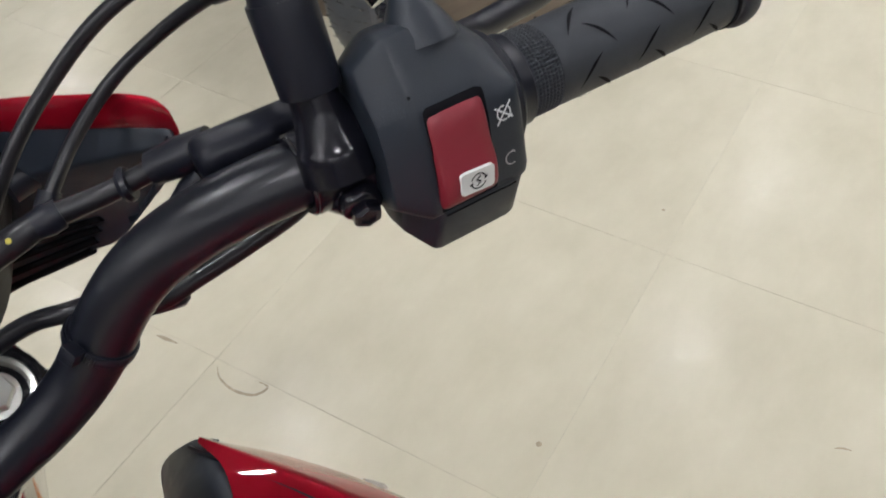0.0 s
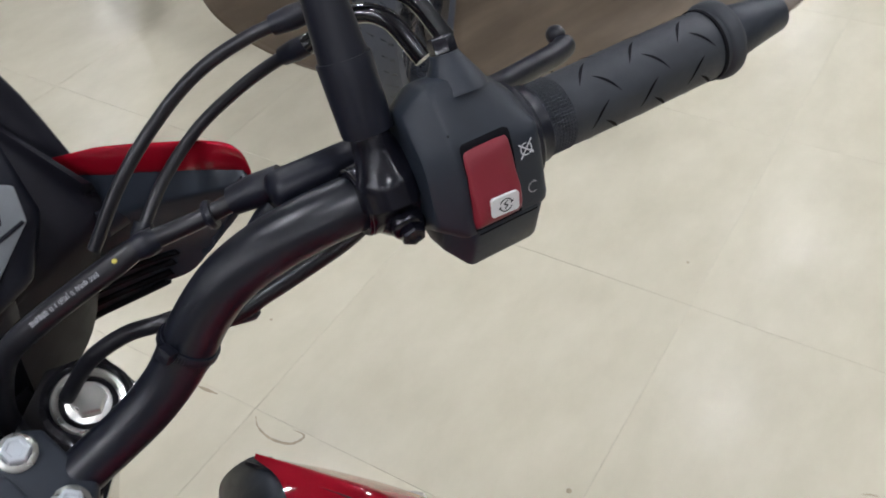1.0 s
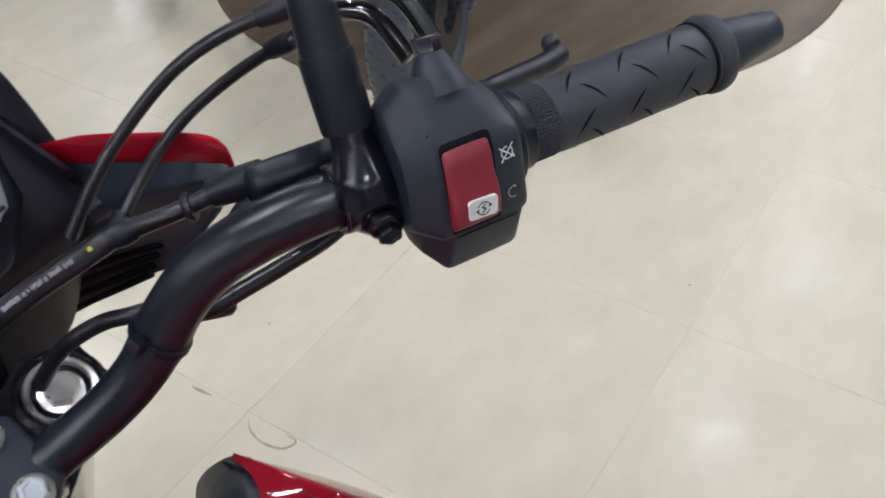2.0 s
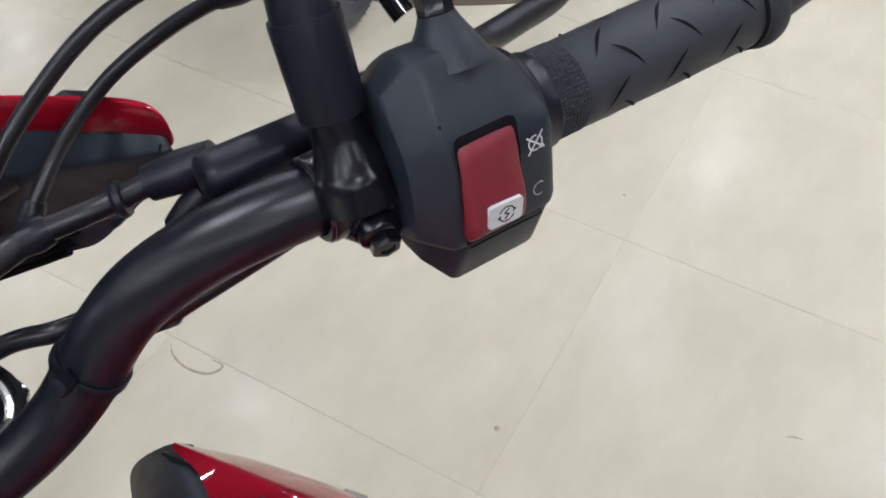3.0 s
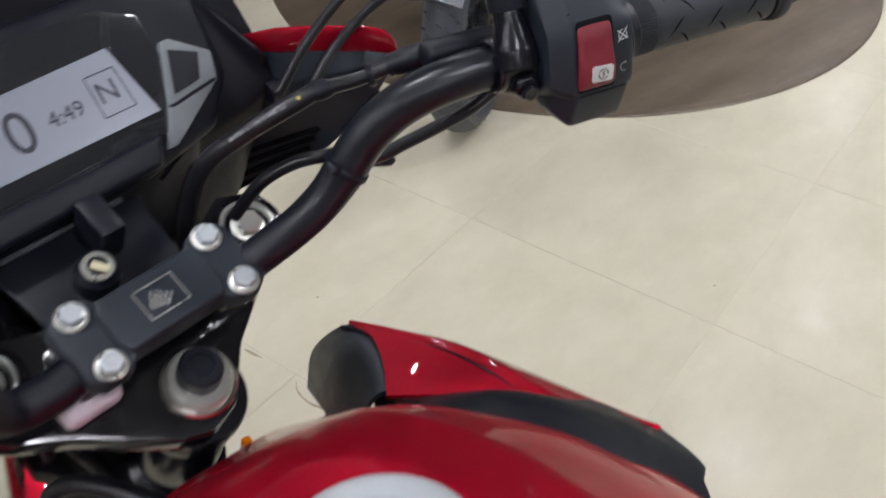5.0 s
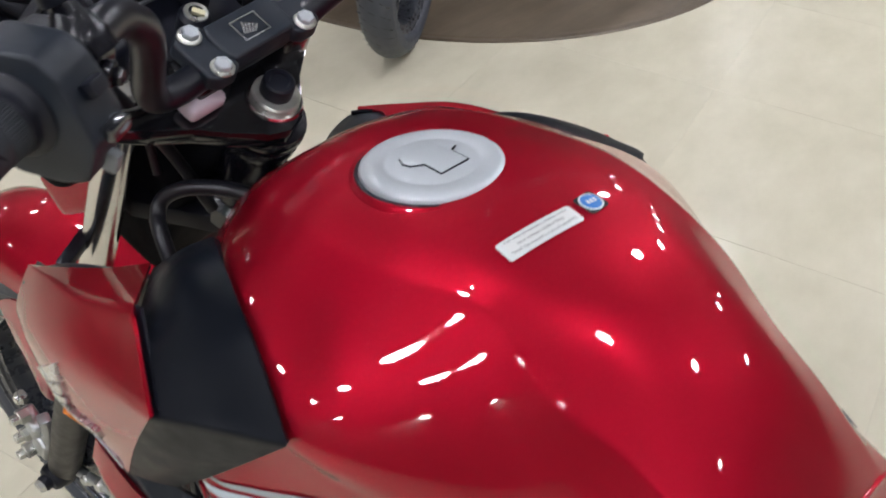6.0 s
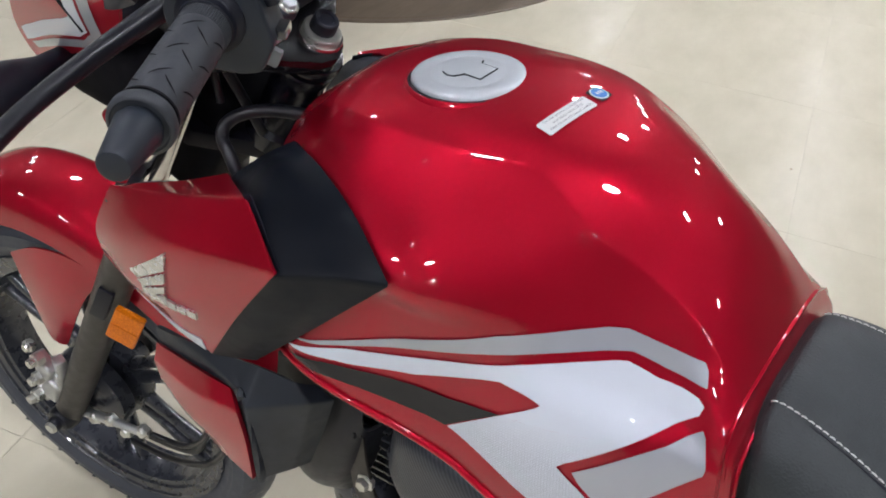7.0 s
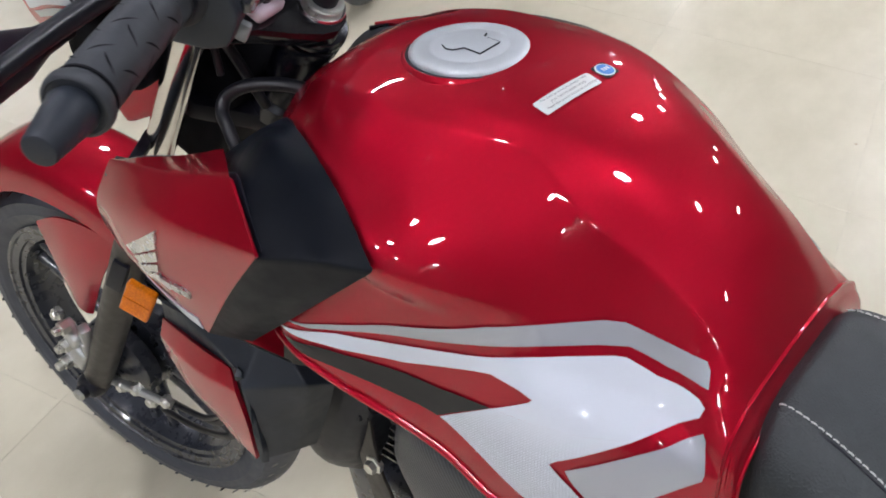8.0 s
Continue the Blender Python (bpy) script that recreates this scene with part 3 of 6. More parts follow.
def bvec(p):
    return bar(*p)


def bdir(d):
    return (BAR_M.to_3x3() @ Vector(d)).normalized()


BAR_R = [(0.0, 0.004, 1.034), (0.045, 0.004, 1.035), (0.0683, -0.0045, 1.0460), (0.0871, -0.0138, 1.0588), (0.1015, -0.0204, 1.0721), (0.1123, -0.0255, 1.0869), (0.1214, -0.0307, 1.1018), (0.1310, -0.0376, 1.1150),
         (0.1427, -0.0466, 1.1255), (0.1577, -0.0573, 1.1332), (0.1767, -0.0692, 1.1378), (0.200, -0.082, 1.1395), (0.271, -0.110, 1.144), (0.345, -0.139, 1.144)]
BAR_L = [(0.045, 0.004, 1.035), (0.070, 0.003, 1.034), (0.088, 0.004, 1.036), (0.098, -0.002, 1.048), (0.104, -0.014, 1.070), (0.110, -0.028, 1.096), (0.119, -0.038, 1.115), (0.134, -0.044, 1.129),
         (0.150, -0.053, 1.136), (0.169, -0.064, 1.138), (0.181, -0.071, 1.138)] + BAR_R[-3:]
full = [(-x, y, z) for x, y, z in reversed(BAR_L)] + BAR_R
part("handlebar", tube([bvec(p) for p in full], [0.0111 + 0.0010 * max(0.0, min(1.0, (p[0] - 0.098) / 0.014, (0.195 - p[0]) / 0.02)) for p in full], 8, 40), BAR_BLACK, bike, "black powder-coated tubular handlebar")


# ---- hand controls: d runs outwards along the grip, r towards the rider, u upwards ----
HD = Vector((0.933, -0.36, 0.01)).normalized()
HR = Vector((-0.36, -0.933, 0.0)).normalized()
HU = HD.cross(HR) * -1
HO = Vector((0.225, -0.0925, 1.1415))


def hold(sign, d, r, u):
    p = HO + HD * d + HR * r + HU * u
    return bar(sign * p.x, p.y, p.z)


def hold_pose(sign, d, r, u, nr, nu):
    """A pose on the housing: z along (r, u) = (nr, nu), x outwards."""
    o = hold(sign, d, r, u)
    return aim(o, hold(sign, d, r + nr, u + nu) - o, hold(sign, d + 1, r, u) - o)


SECTION = [(0.030, -0.034), (0.0400, -0.012), (0.0285, 0.0225), (0.019, 0.0315), (-0.012, 0.033), (-0.026, 0.022), (-0.030, 0.002), (-0.026, -0.020), (-0.008, -0.034), (0.016, -0.037)]

LEFT_STATIONS = [(-0.018, 0.74, 0.80), (-0.018, 0.80, 0.80), (-0.0170, 0.85, 0.82), (-0.0128, 0.965, 0.88), (-0.0112, 0.990, 0.90), (-0.0092, 1.0, 0.92), (-0.004, 1.0, 0.98), (0.0, 1.0, 1.0), (0.013, 1.0, 1.0), (0.0148, 0.990, 1.0), (0.0157, 0.965, 1.0), (0.016, 0.93, 1.0), (0.016, 0.55, 1.0)]


def housing(sign, section, stations, corner=0.0034, centre=(0.002, 0.0), trim=lambda d, u: u):
    """A shell along the grip: the section (r, u), scaled about the centre at each station (d, scale, scale of the part below)."""
    bm = bmesh.new()
    rings = []
    corners = [Vector((r, u, 0)) for r, u in section]
    n = len(corners)
    loop = []
    for k, p in enumerate(corners):
        a, b = corners[k - 1], corners[(k + 1) % n]
        a, b = p + (a - p).normalized() * min(corner, (a - p).length * 0.45), p + (b - p).normalized() * min(corner, (b - p).length * 0.45)
        loop += [a, a.lerp(p, 0.55) * 0.75 + b * 0.25, b.lerp(p, 0.55) * 0.75 + a * 0.25, b]
    for d, k, low in stations:
        rings.append([bm.verts.new(hold(sign, d, centre[0] + (p.x - centre[0]) * k, trim(d, centre[1] + (p.y - centre[1]) * k * (low if p.y < centre[1] else 1.0)))) for p in loop])
    n = len(loop)
    for a, b in zip(rings, rings[1:]):
        for j in range(n):
            bm.faces.new((a[j], a[(j + 1) % n], b[(j + 1) % n], b[j]))
    bm.faces.new(rings[0][::-1])
    bm.faces.new(rings[-1])
    return bm


def flat_arc(bm, m, radius, a0, a1, width=0.0007, n=20, lift=0.0003):
    prev = None
    for k in range(n + 1):
        a = radians(a0 + (a1 - a0) * k / n)
        pair = [bm.verts.new(m @ Vector((q * math.cos(a), q * math.sin(a), lift))) for q in (radius - width / 2, radius + width / 2)]
        if prev:
            bm.faces.new((prev[0], prev[1], pair[1], pair[0]))
        prev = pair


def flat_line(bm, m, a, b, width=0.0007, lift=0.0003):
    a, b = Vector((*a, lift)), Vector((*b, lift))
    s = Vector((-(b - a).y, (b - a).x, 0)).normalized() * width / 2
    bm.faces.new([bm.verts.new(m @ q) for q in (a - s, b - s, b + s, a + s)])


def grip_pose(sign, start):
    o = hold(sign, start, 0, 0)
    return aim(o, hold(sign, start + 1, 0, 0) - o, (0, 0, 1))


def knurled(m, r, h0, h1, rows, cols):
    bm = bmesh.new()
    rings = []
    n = cols * 3
    for i in range(rows * 3 + 1):
        h = h0 + (h1 - h0) * i / (rows * 3)
        rr = [r + (0.0004 if i % 3 and k % 3 else -0.0004) for k in range(n)]
        rings.append([bm.verts.new(m @ Vector((q * math.cos(2 * math.pi * k / n), q * math.sin(2 * math.pi * k / n), h))) for k, q in enumerate(rr)])
    for a, b in zip(rings, rings[1:]):
        for k in range(n):
            bm.faces.new((a[k], a[(k + 1) % n], b[(k + 1) % n], b[k]))
    return bm


def groove(sign, d, angle, long, turn, r=0.0171):
    """A slim lens-shaped dark film for the shade of a cut in the grip, long metres along it and turn degrees round it.
    """
    bm = bmesh.new()
    top, low = [], []
    for k in range(9):
        t = k / 8
        w = 0.00065 * math.sin(math.pi * t) + 0.00008
        dd, a = d + (t - 0.5) * long, radians(angle + (t - 0.5) * turn + 4 * math.sin(math.pi * t))
        for side, row in ((1, top), (-1, low)):
            a2, d2 = a + side * w * 0.8 / r, dd + side * w * (0.6 if turn > 0 else -0.6) * -1
            row.append(bm.verts.new(hold(sign, d2, r * math.cos(a2), r * math.sin(a2))))
    for k in range(8):
        bm.faces.new((top[k], top[k + 1], low[k + 1], low[k]))
    return bm


for sign, start in ((1, 0.0295), (-1, 0.020)):
    m = grip_pose(sign, start)
    g = part("grip", lathe([(0.0150, 0.0185), (0.0160, 0.019), (0.0163, 0.0205), (0.0165, 0.024), (0.0168, 0.06), (0.0166, 0.104), (0.0162, 0.105), (0.0166, 0.1066), (0.0167, 0.1078), (0.0180, 0.1084), (0.0188, 0.1098), (0.0189, 0.1130), (0.0184, 0.1152), (0.0174, 0.1162), (0.0162, 0.1164), (0.0155, 0.1155), (0.0120, 0.1150)], m, 48), RUBBER, bike, "dark grey rubber handlebar grip with slanted slits")
    part("knurled_ring", knurled(m, 0.0162, 0.0062, 0.0188, 8, 64), RUBBER, g, "fine knurled rubber ring", 12)
    part("throttle_collar", lathe([(0.012, -0.0135), (0.0225, -0.0135), (0.0243, -0.0120), (0.0246, -0.0085), (0.0236, -0.0065), (0.0226, -0.0060), (0.0224, -0.0030), (0.0205, -0.0012), (0.0184, 0.0000), (0.0178, 0.0012), (0.0176, 0.0056), (0.0168, 0.0064), (0.0150, 0.0066)], m, 48), DARK_PLASTIC, g, "stepped black collar of the grip")
    part("bar_end", lathe([(0.0, 0.1530), (0.0076, 0.1530), (0.0088, 0.1524), (0.0093, 0.1512), (0.0116, 0.1330), (0.0136, 0.1195), (0.012, 0.115)], m, 40), PLASTIC, g, "tapered black bar-end weight")
    # dark ring laid on for the shade in the groove before the flange
    part("groove_shade", lathe([(0.0160, 0.1035), (0.0173, 0.1036), (0.0173, 0.1052), (0.0160, 0.1053)], m, 48), SLIT, g)
    for col in range(3):
        for turn in range(5):
            for mid_d, mid_a, dd, da in ((0.0681, 50.0, 0.0100, -37.0), (0.0605, 80.0, 0.0105, 37.0)):
                part("slit_shade", groove(sign, mid_d + 0.0274 * col - (0.0295 - start), mid_a + 72 * turn, dd, da), SLIT, g)

# Right switch housing with the starter rocker
RIGHT_SECTION = [(0.0372, -0.0095), (0.0340, 0.0080), (0.0322, 0.0185), (0.0278, 0.0295), (0.0105, 0.0480), (-0.0040, 0.0425), (-0.0150, 0.0300), (-0.0230, 0.0100), (-0.0230, -0.0120), (-0.0100, -0.0235), (0.0120, -0.0235), (0.0290, -0.0150)]
h = part("switch_housing", housing(1, RIGHT_SECTION, [(-0.0310, 0.60, 1.0), (-0.0310, 0.74, 1.0), (-0.0300, 0.78, 1.0), (-0.0222, 0.955, 1.0), (-0.0208, 0.984, 1.0), (-0.0192, 0.996, 1.0), (-0.0170, 1.0, 1.0), (0.0020, 1.0, 1.0), (0.0080, 1.0, 1.0), (0.0120, 1.0, 1.0), (0.0145, 0.994, 1.0), (0.0163, 0.978, 1.0), (0.0173, 0.955, 1.0), (0.0178, 0.92, 1.0), (0.0178, 0.55, 1.0)], 0.0042, (0.006, 0.010), lambda d, u: u - max(0.0, u - 0.024) * min(0.68, max(0.0, d - 0.001) / 0.024)), PLASTIC, bike, "black plastic switch housing", 40)
part("lower_cover", housing(1, [(0.0368, -0.0075), (0.0308, -0.0315), (0.0090, -0.0345), (-0.0090, -0.0250), (-0.0090, -0.0075)], [(-0.0262, 0.45, 1.0), (-0.0255, 0.55, 1.0), (-0.0188, 0.945, 1.0), (-0.0176, 0.982, 1.0), (-0.0160, 1.0, 1.0), (0.0115, 1.0, 1.0), (0.0135, 0.985, 1.0), (0.0148, 0.95, 1.0), (0.0150, 0.90, 1.0)], 0.0022, (0.014, -0.014)), PLASTIC, h, "lower half of the housing")
part("housing_joint", tube([hold(1, d, 0.0367, -0.0098) for d in (-0.0165, -0.008, 0.002, 0.0115)] + [hold(1, 0.0124, 0.030, -0.0145)], 0.0003, 3, 8), SLIT, h, "dark joint between the halves")


def rocker():
    """The rocker's skin from its sunk top end to the end that stands proud; the ends turn inwards."""
    bm = bmesh.new()
    rows = []
    for r, u, d, k in ((0.0225, 0.0276, -0.0076, 0.92), (0.0276, 0.0278, -0.0076, 0.94), (0.0295, 0.0273, -0.0076, 0.97), (0.0306, 0.0264, -0.0076, 1.0), (0.0322, 0.0240, -0.0076, 1.0), (0.0331, 0.0221, -0.0076, 1.0), (0.0339, 0.0201, -0.0076, 1.0), (0.0347, 0.0170, -0.0076, 1.0), (0.0362, 0.0130, -0.0076, 1.0),
                       (0.0386, 0.0085, -0.0076, 1.0), (0.0398, 0.0045, -0.0077, 1.0), (0.0403, 0.0006, -0.0078, 1.0), (0.0400, -0.0022, -0.0079, 0.99), (0.0388, -0.0045, -0.0080, 0.96), (0.0360, -0.0056, -0.0080, 0.92), (0.0300, -0.0050, -0.0080, 0.90)):
        rows.append([bm.verts.new(hold(1, d + x * k, r - e * 0.9, u - e * 0.45)) for x, e in ((-0.0106, 0.010), (-0.0105, 0.0022), (-0.0101, 0.0009), (-0.0093, 0.0002), (-0.004, 0), (0.004, 0), (0.0093, 0.0002), (0.0101, 0.0009), (0.0105, 0.0022), (0.0106, 0.010))])
    for a, b in zip(rows, rows[1:]):
        for j in range(9):
            bm.faces.new((a[j], a[j + 1], b[j + 1], b[j]))
    return bm


def well_rim():
    """The shade of the hollow round the rocker: a dark film on the housing's face, with a stepped upper rim."""
    bm = bmesh.new()
    path = [(0.0276, 0.0294), (0.0283, 0.0288), (0.0292, 0.0272), (0.0306, 0.0234), (0.0324, 0.0185), (0.0333, 0.0130), (0.0342, 0.0080), (0.0357, -0.0005), (0.0370, -0.0070)]
    rows = []
    for i, (r, u) in enumerate(path):
        a, b = path[max(0, i - 1)], path[min(len(path) - 1, i + 1)]
        n = Vector((-(b[1] - a[1]), b[0] - a[0])).normalized() * 0.0003
        w0, w1 = (-0.0165, 0.0016) if i == 0 else (-0.0180, 0.0036) if i == 1 else (-0.0184, 0.0042 - 0.0001 * i)
        rows.append([bm.verts.new(hold(1, d, r + n.x, u + n.y)) for d in (w0, w0 * 0.5 + w1 * 0.5, w1)])
    for a, b in zip(rows, rows[1:]):
        for j in range(2):
            bm.faces.new((a[j], a[j + 1], b[j + 1], b[j]))
    return bm


part("well_shade", well_rim(), SLIT, h, "dark film standing in for the shade in the hollow round the rocker")
rk = part("starter_rocker", rocker(), RED_PLASTIC, h, "red plastic engine-stop and starter rocker", 50)
lab = hold_pose(1, -0.0064, 0.0402, 0.0036, 0.995, 0.10) @ Matrix.Rotation(radians(-4), 4, "Z")
part("rocker_sticker", slab(rounded(0.0128, 0.0084, 0.0014), lab @ Matrix.Translation((0, 0, -0.0009)), 0.0013), STICKER, rk, "white sticker with a starter symbol")
bm = bmesh.new()
flat_arc(bm, lab, 0.0028, 5, 160, 0.0005, lift=0.0007)
flat_arc(bm, lab, 0.0028, 185, 340, 0.0005, lift=0.0007)
flat_line(bm, lab, (0.0034, 0.0010), (0.0022, 0.0002), 0.0007, 0.0007)
flat_line(bm, lab, (-0.0034, -0.0010), (-0.0022, -0.0002), 0.0007, 0.0007)
for a, b in (((0.0008, 0.0019), (-0.0009, 0.0005)), ((-0.0009, 0.0005), (0.0009, -0.0003)), ((0.0009, -0.0003), (-0.0007, -0.0019))):
    flat_line(bm, lab, a, b, 0.0006, 0.0007)
part("starter_symbol", bm, SLIT, rk)
ic = hold_pose(1, 0.0092, 0.0322, 0.0186, 0.97, 0.24) @ Matrix.Translation((0, 0, 0.0006))
bm = bmesh.new()
flat_arc(bm, ic, 0.0025, 80, 290, 0.0005)
flat_arc(bm, ic, 0.0025, -40, 40, 0.0005)
flat_line(bm, ic, (-0.0030, -0.0036), (0.0030, 0.0036), 0.0006)
flat_line(bm, ic, (-0.0032, 0.0026), (0.0032, -0.0026), 0.0006)
flat_line(bm, ic, (0.0012, -0.0022), (0.0030, -0.0016), 0.0008)
part("stop_symbol", bm, WHITE_INK, h)
ic = hold_pose(1, 0.0102, 0.0353, 0.0012, 0.985, 0.17) @ Matrix.Translation((0, 0, 0.0005))
bm = bmesh.new()
flat_arc(bm, ic, 0.0023, 60, 300, 0.0005)
flat_line(bm, ic, (0.0003, 0.0028), (0.0016, 0.0018), 0.0006)
part("run_symbol", bm, PALE_INK, h)
sock_o = hold(1, -0.0040, 0.0040, 0.0400)
sock_m = aim(sock_o, hold(1, -0.0035, -0.0080, 0.0620) - sock_o)
part("cable_socket", lathe([(0.0135, -0.004), (0.0120, 0.000), (0.0092, 0.0050), (0.0066, 0.0095), (0.0058, 0.0115), (0.0, 0.0115)], sock_m, 28), PLASTIC, h, "angled cable socket")
part("socket_nut", lathe([(0.0050, 0.0112), (0.0056, 0.0117), (0.0056, 0.0170), (0.0049, 0.0178), (0.0, 0.0178)], sock_m, 6), SATIN_BLACK, h, "black hexagon cable nut")

# Screw of the right housing
part("housing_screw", lathe([(0.0, 0.0002), (0.0003, 0.0002), (0.0005, 0.0004), (0.0006, 0.0002)], hold_pose(1, -0.0203, 0.0245, 0.0330, 0.72, 0.69) @ Matrix.Translation((0, 0, 0.0002)), 12), SLIT, h)

# Left switch housing
hl = part("switch_housing", housing(-1, SECTION, LEFT_STATIONS), PLASTIC, bike, "black plastic switch housing with turn and horn buttons", 35)
part("dip_switch", block((0.012, 0.008, 0.008), hold_pose(-1, 0.001, 0.036, 0.012, 0.93, 0.38), 0.0015), DARK_PLASTIC, hl)
part("turn_switch", block((0.016, 0.008, 0.010), hold_pose(-1, 0.000, 0.040, -0.010, 1, 0), 0.002), SMOKE, hl)
part("horn_button", block((0.006, 0.013, 0.009), hold_pose(-1, 0.000, 0.034, -0.030, 0.9, -0.4), 0.002), GREY_TRIM, hl, "grey horn button")

# Mirror clamps, stems and bolts
for sign in (1, -1):
    o = hold(sign, -0.052, 0, 0)
    m = aim(o, hold(sign, 0, 0, 0) - o, (0, 0, 1))
    c = part("mirror_clamp", lathe([(0.0115, 0.0), (0.0136, 0.0), (0.0144, 0.0008), (0.0147, 0.0025), (0.0148, 0.006), (0.0152, 0.012), (0.0160, 0.018), (0.0172, 0.0215), (0.0172, 0.0225), (0.0115, 0.024)], m, 48), SATIN_BLACK, bike, "black cast mirror and lever clamp")
    p0, p1, p2, p3, p4 = (hold(sign, -0.0405 + 0.006 * max(0.0, u - 0.057), 0.0120 - 0.44 * u, u) for u in (0.000, 0.030, 0.057, 0.084, 0.13))
    # paler ring that paints in the highlight along the clamp's worn rim
    part("rim_highlight", lathe([(0.0140, 0.0006), (0.01450, 0.0009), (0.01452, 0.0011), (0.0140, 0.0013)], m, 48), FORK_GREY, c, "thin grey ring for the highlight on the clamp's worn rim")
    part("mirror_boss", tube([p0.lerp(p1, q) for q in (0.10, 0.38, 0.48, 0.58, 0.68, 0.80, 1.0, 1.05)], [0.0125, 0.0122, 0.0110, 0.0100, 0.0092, 0.0085, 0.0081, 0.0080], 4, 36), SATIN_BLACK, c)
    part("boss_web", tube([hold(sign, -0.0345, 0.004, 0.002), hold(sign, -0.0350, 0.003, 0.0100), hold(sign, -0.0372, 0.002, 0.0165), hold(sign, -0.0395, 0.000, 0.0250)], [0.0140, 0.0125, 0.0100, 0.0075], 5, 28), SATIN_BLACK, c)
    part("rubber_boot", tube([p1, p1.lerp(p2, 0.01), p1.lerp(p2, 0.04), p1.lerp(p2, 0.5), p1.lerp(p2, 0.97), p2, p2], [0.0085, 0.0100, 0.0104, 0.0107, 0.0109, 0.0105, 0.0095], 2, 36), DARK_PLASTIC, c, "black rubber stem boot")
    part("upper_boot", tube([p2 - (p3 - p2) * 0.02, p2.lerp(p3, 0.5), p2.lerp(p3, 0.95), p3, p3], [0.0098, 0.0090, 0.0082, 0.0079, 0.0060], 3, 32), DARK_PLASTIC, c)
    part("mirror_stem", tube([p3 - (p3 - p2) * 0.1, p4, p4 + Vector((sign * 0.02, 0.03, 0.08)), p4 + Vector((sign * 0.06, 0.05, 0.13))], 0.0055, 5, 16), BLACK_GLOSS, c)
    bo = hold(sign, -0.0375, 0.0150, -0.0060)
    bd = hold(sign, -0.0400, 0.0330, -0.0100) - bo
    part("clamp_lug", tube([hold(sign, -0.038, 0.004, -0.006), bo], [0.0125, 0.0080], 4, 24), SATIN_BLACK, c)
    bolt = part("clamp_bolt", lathe([(0.0054, 0.0), (0.0054, 0.0054), (0.0046, 0.0064), (0.0030, 0.0064), (0.0024, 0.0058), (0.0, 0.0058)], aim(bo + bd.normalized() * 0.003, bd), 6), SATIN_BLACK, c, "hexagon flange bolt", 25)
    part("bolt_flange", lathe([(0.0052, 0.0022), (0.0066, 0.0016), (0.0072, 0.0008), (0.0072, -0.003)], aim(bo + bd.normalized() * 0.003, bd), 28), SATIN_BLACK, bolt)
    # glass of the mirror, above the view
    gm = aim(p4 + Vector((sign * 0.075, 0.045, 0.16)), (0, -1, 0.1), (1, 0, 0))
    shell = part("mirror_head", slab(rounded(0.15, 0.085, 0.03), gm @ Matrix.Translation((0, 0, -0.025)), 0.025, 0.008, 3), DARK_PLASTIC, c)
    part("mirror_glass", slab(rounded(0.138, 0.073, 0.026), gm @ Matrix.Translation((0, 0, 0.0005)), 0.0012), CHROME, shell)

# Levers
for sign, pts in ((1, [(0.215, -0.050, 1.140), (0.2717, -0.0620, 1.1318), (0.3001, -0.0601, 1.1229), (0.3299, -0.0591, 1.1160), (0.3533, -0.0584, 1.1107), (0.3655, -0.0573, 1.1095), (0.3696, -0.0555, 1.1110)]), (-1, [(0.205, -0.050, 1.132), (0.240, -0.039, 1.122), (0.285, -0.031, 1.112), (0.335, -0.028, 1.102), (0.390, -0.036, 1.094)])):
    w = [bar(sign * x, y, z) for x, y, z in pts]
    lv = part("brake_lever" if sign > 0 else "clutch_lever", tube(w, [0.0085, 0.0070, 0.0062, 0.0062, 0.0064, 0.0066, 0.0045] if sign > 0 else [0.0095, 0.0078, 0.0070, 0.0066, 0.0070], 6, 16), BAR_BLACK if sign < 0 else DARK_PLASTIC, bike, "black painted hand lever with a ball end")
    bm = bmesh.new()
    bmesh.ops.create_uvsphere(bm, u_segments=20, v_segments=12, radius=0.0056 if sign > 0 else 0.0082, matrix=Matrix.Translation(bar(0.3695, -0.0495, 1.1122) if sign > 0 else w[-1] + (w[-1] - w[-2]).normalized() * 0.006))
    part("ball_end", bm, BAR_BLACK, lv)
part("master_cylinder", block((0.05, 0.017, 0.015), aim(bar(0.188, -0.046, 1.138), (0, 0, 1), bdir((0.933, -0.36, 0))), 0.006, 3), DARK_PLASTIC, bike)
part("lever_perch", block((0.045, 0.026, 0.022), aim(bar(-0.195, -0.052, 1.138), (0, 0, 1), bdir((0.933, 0.36, 0))), 0.006, 3), DARK_PLASTIC, bike)

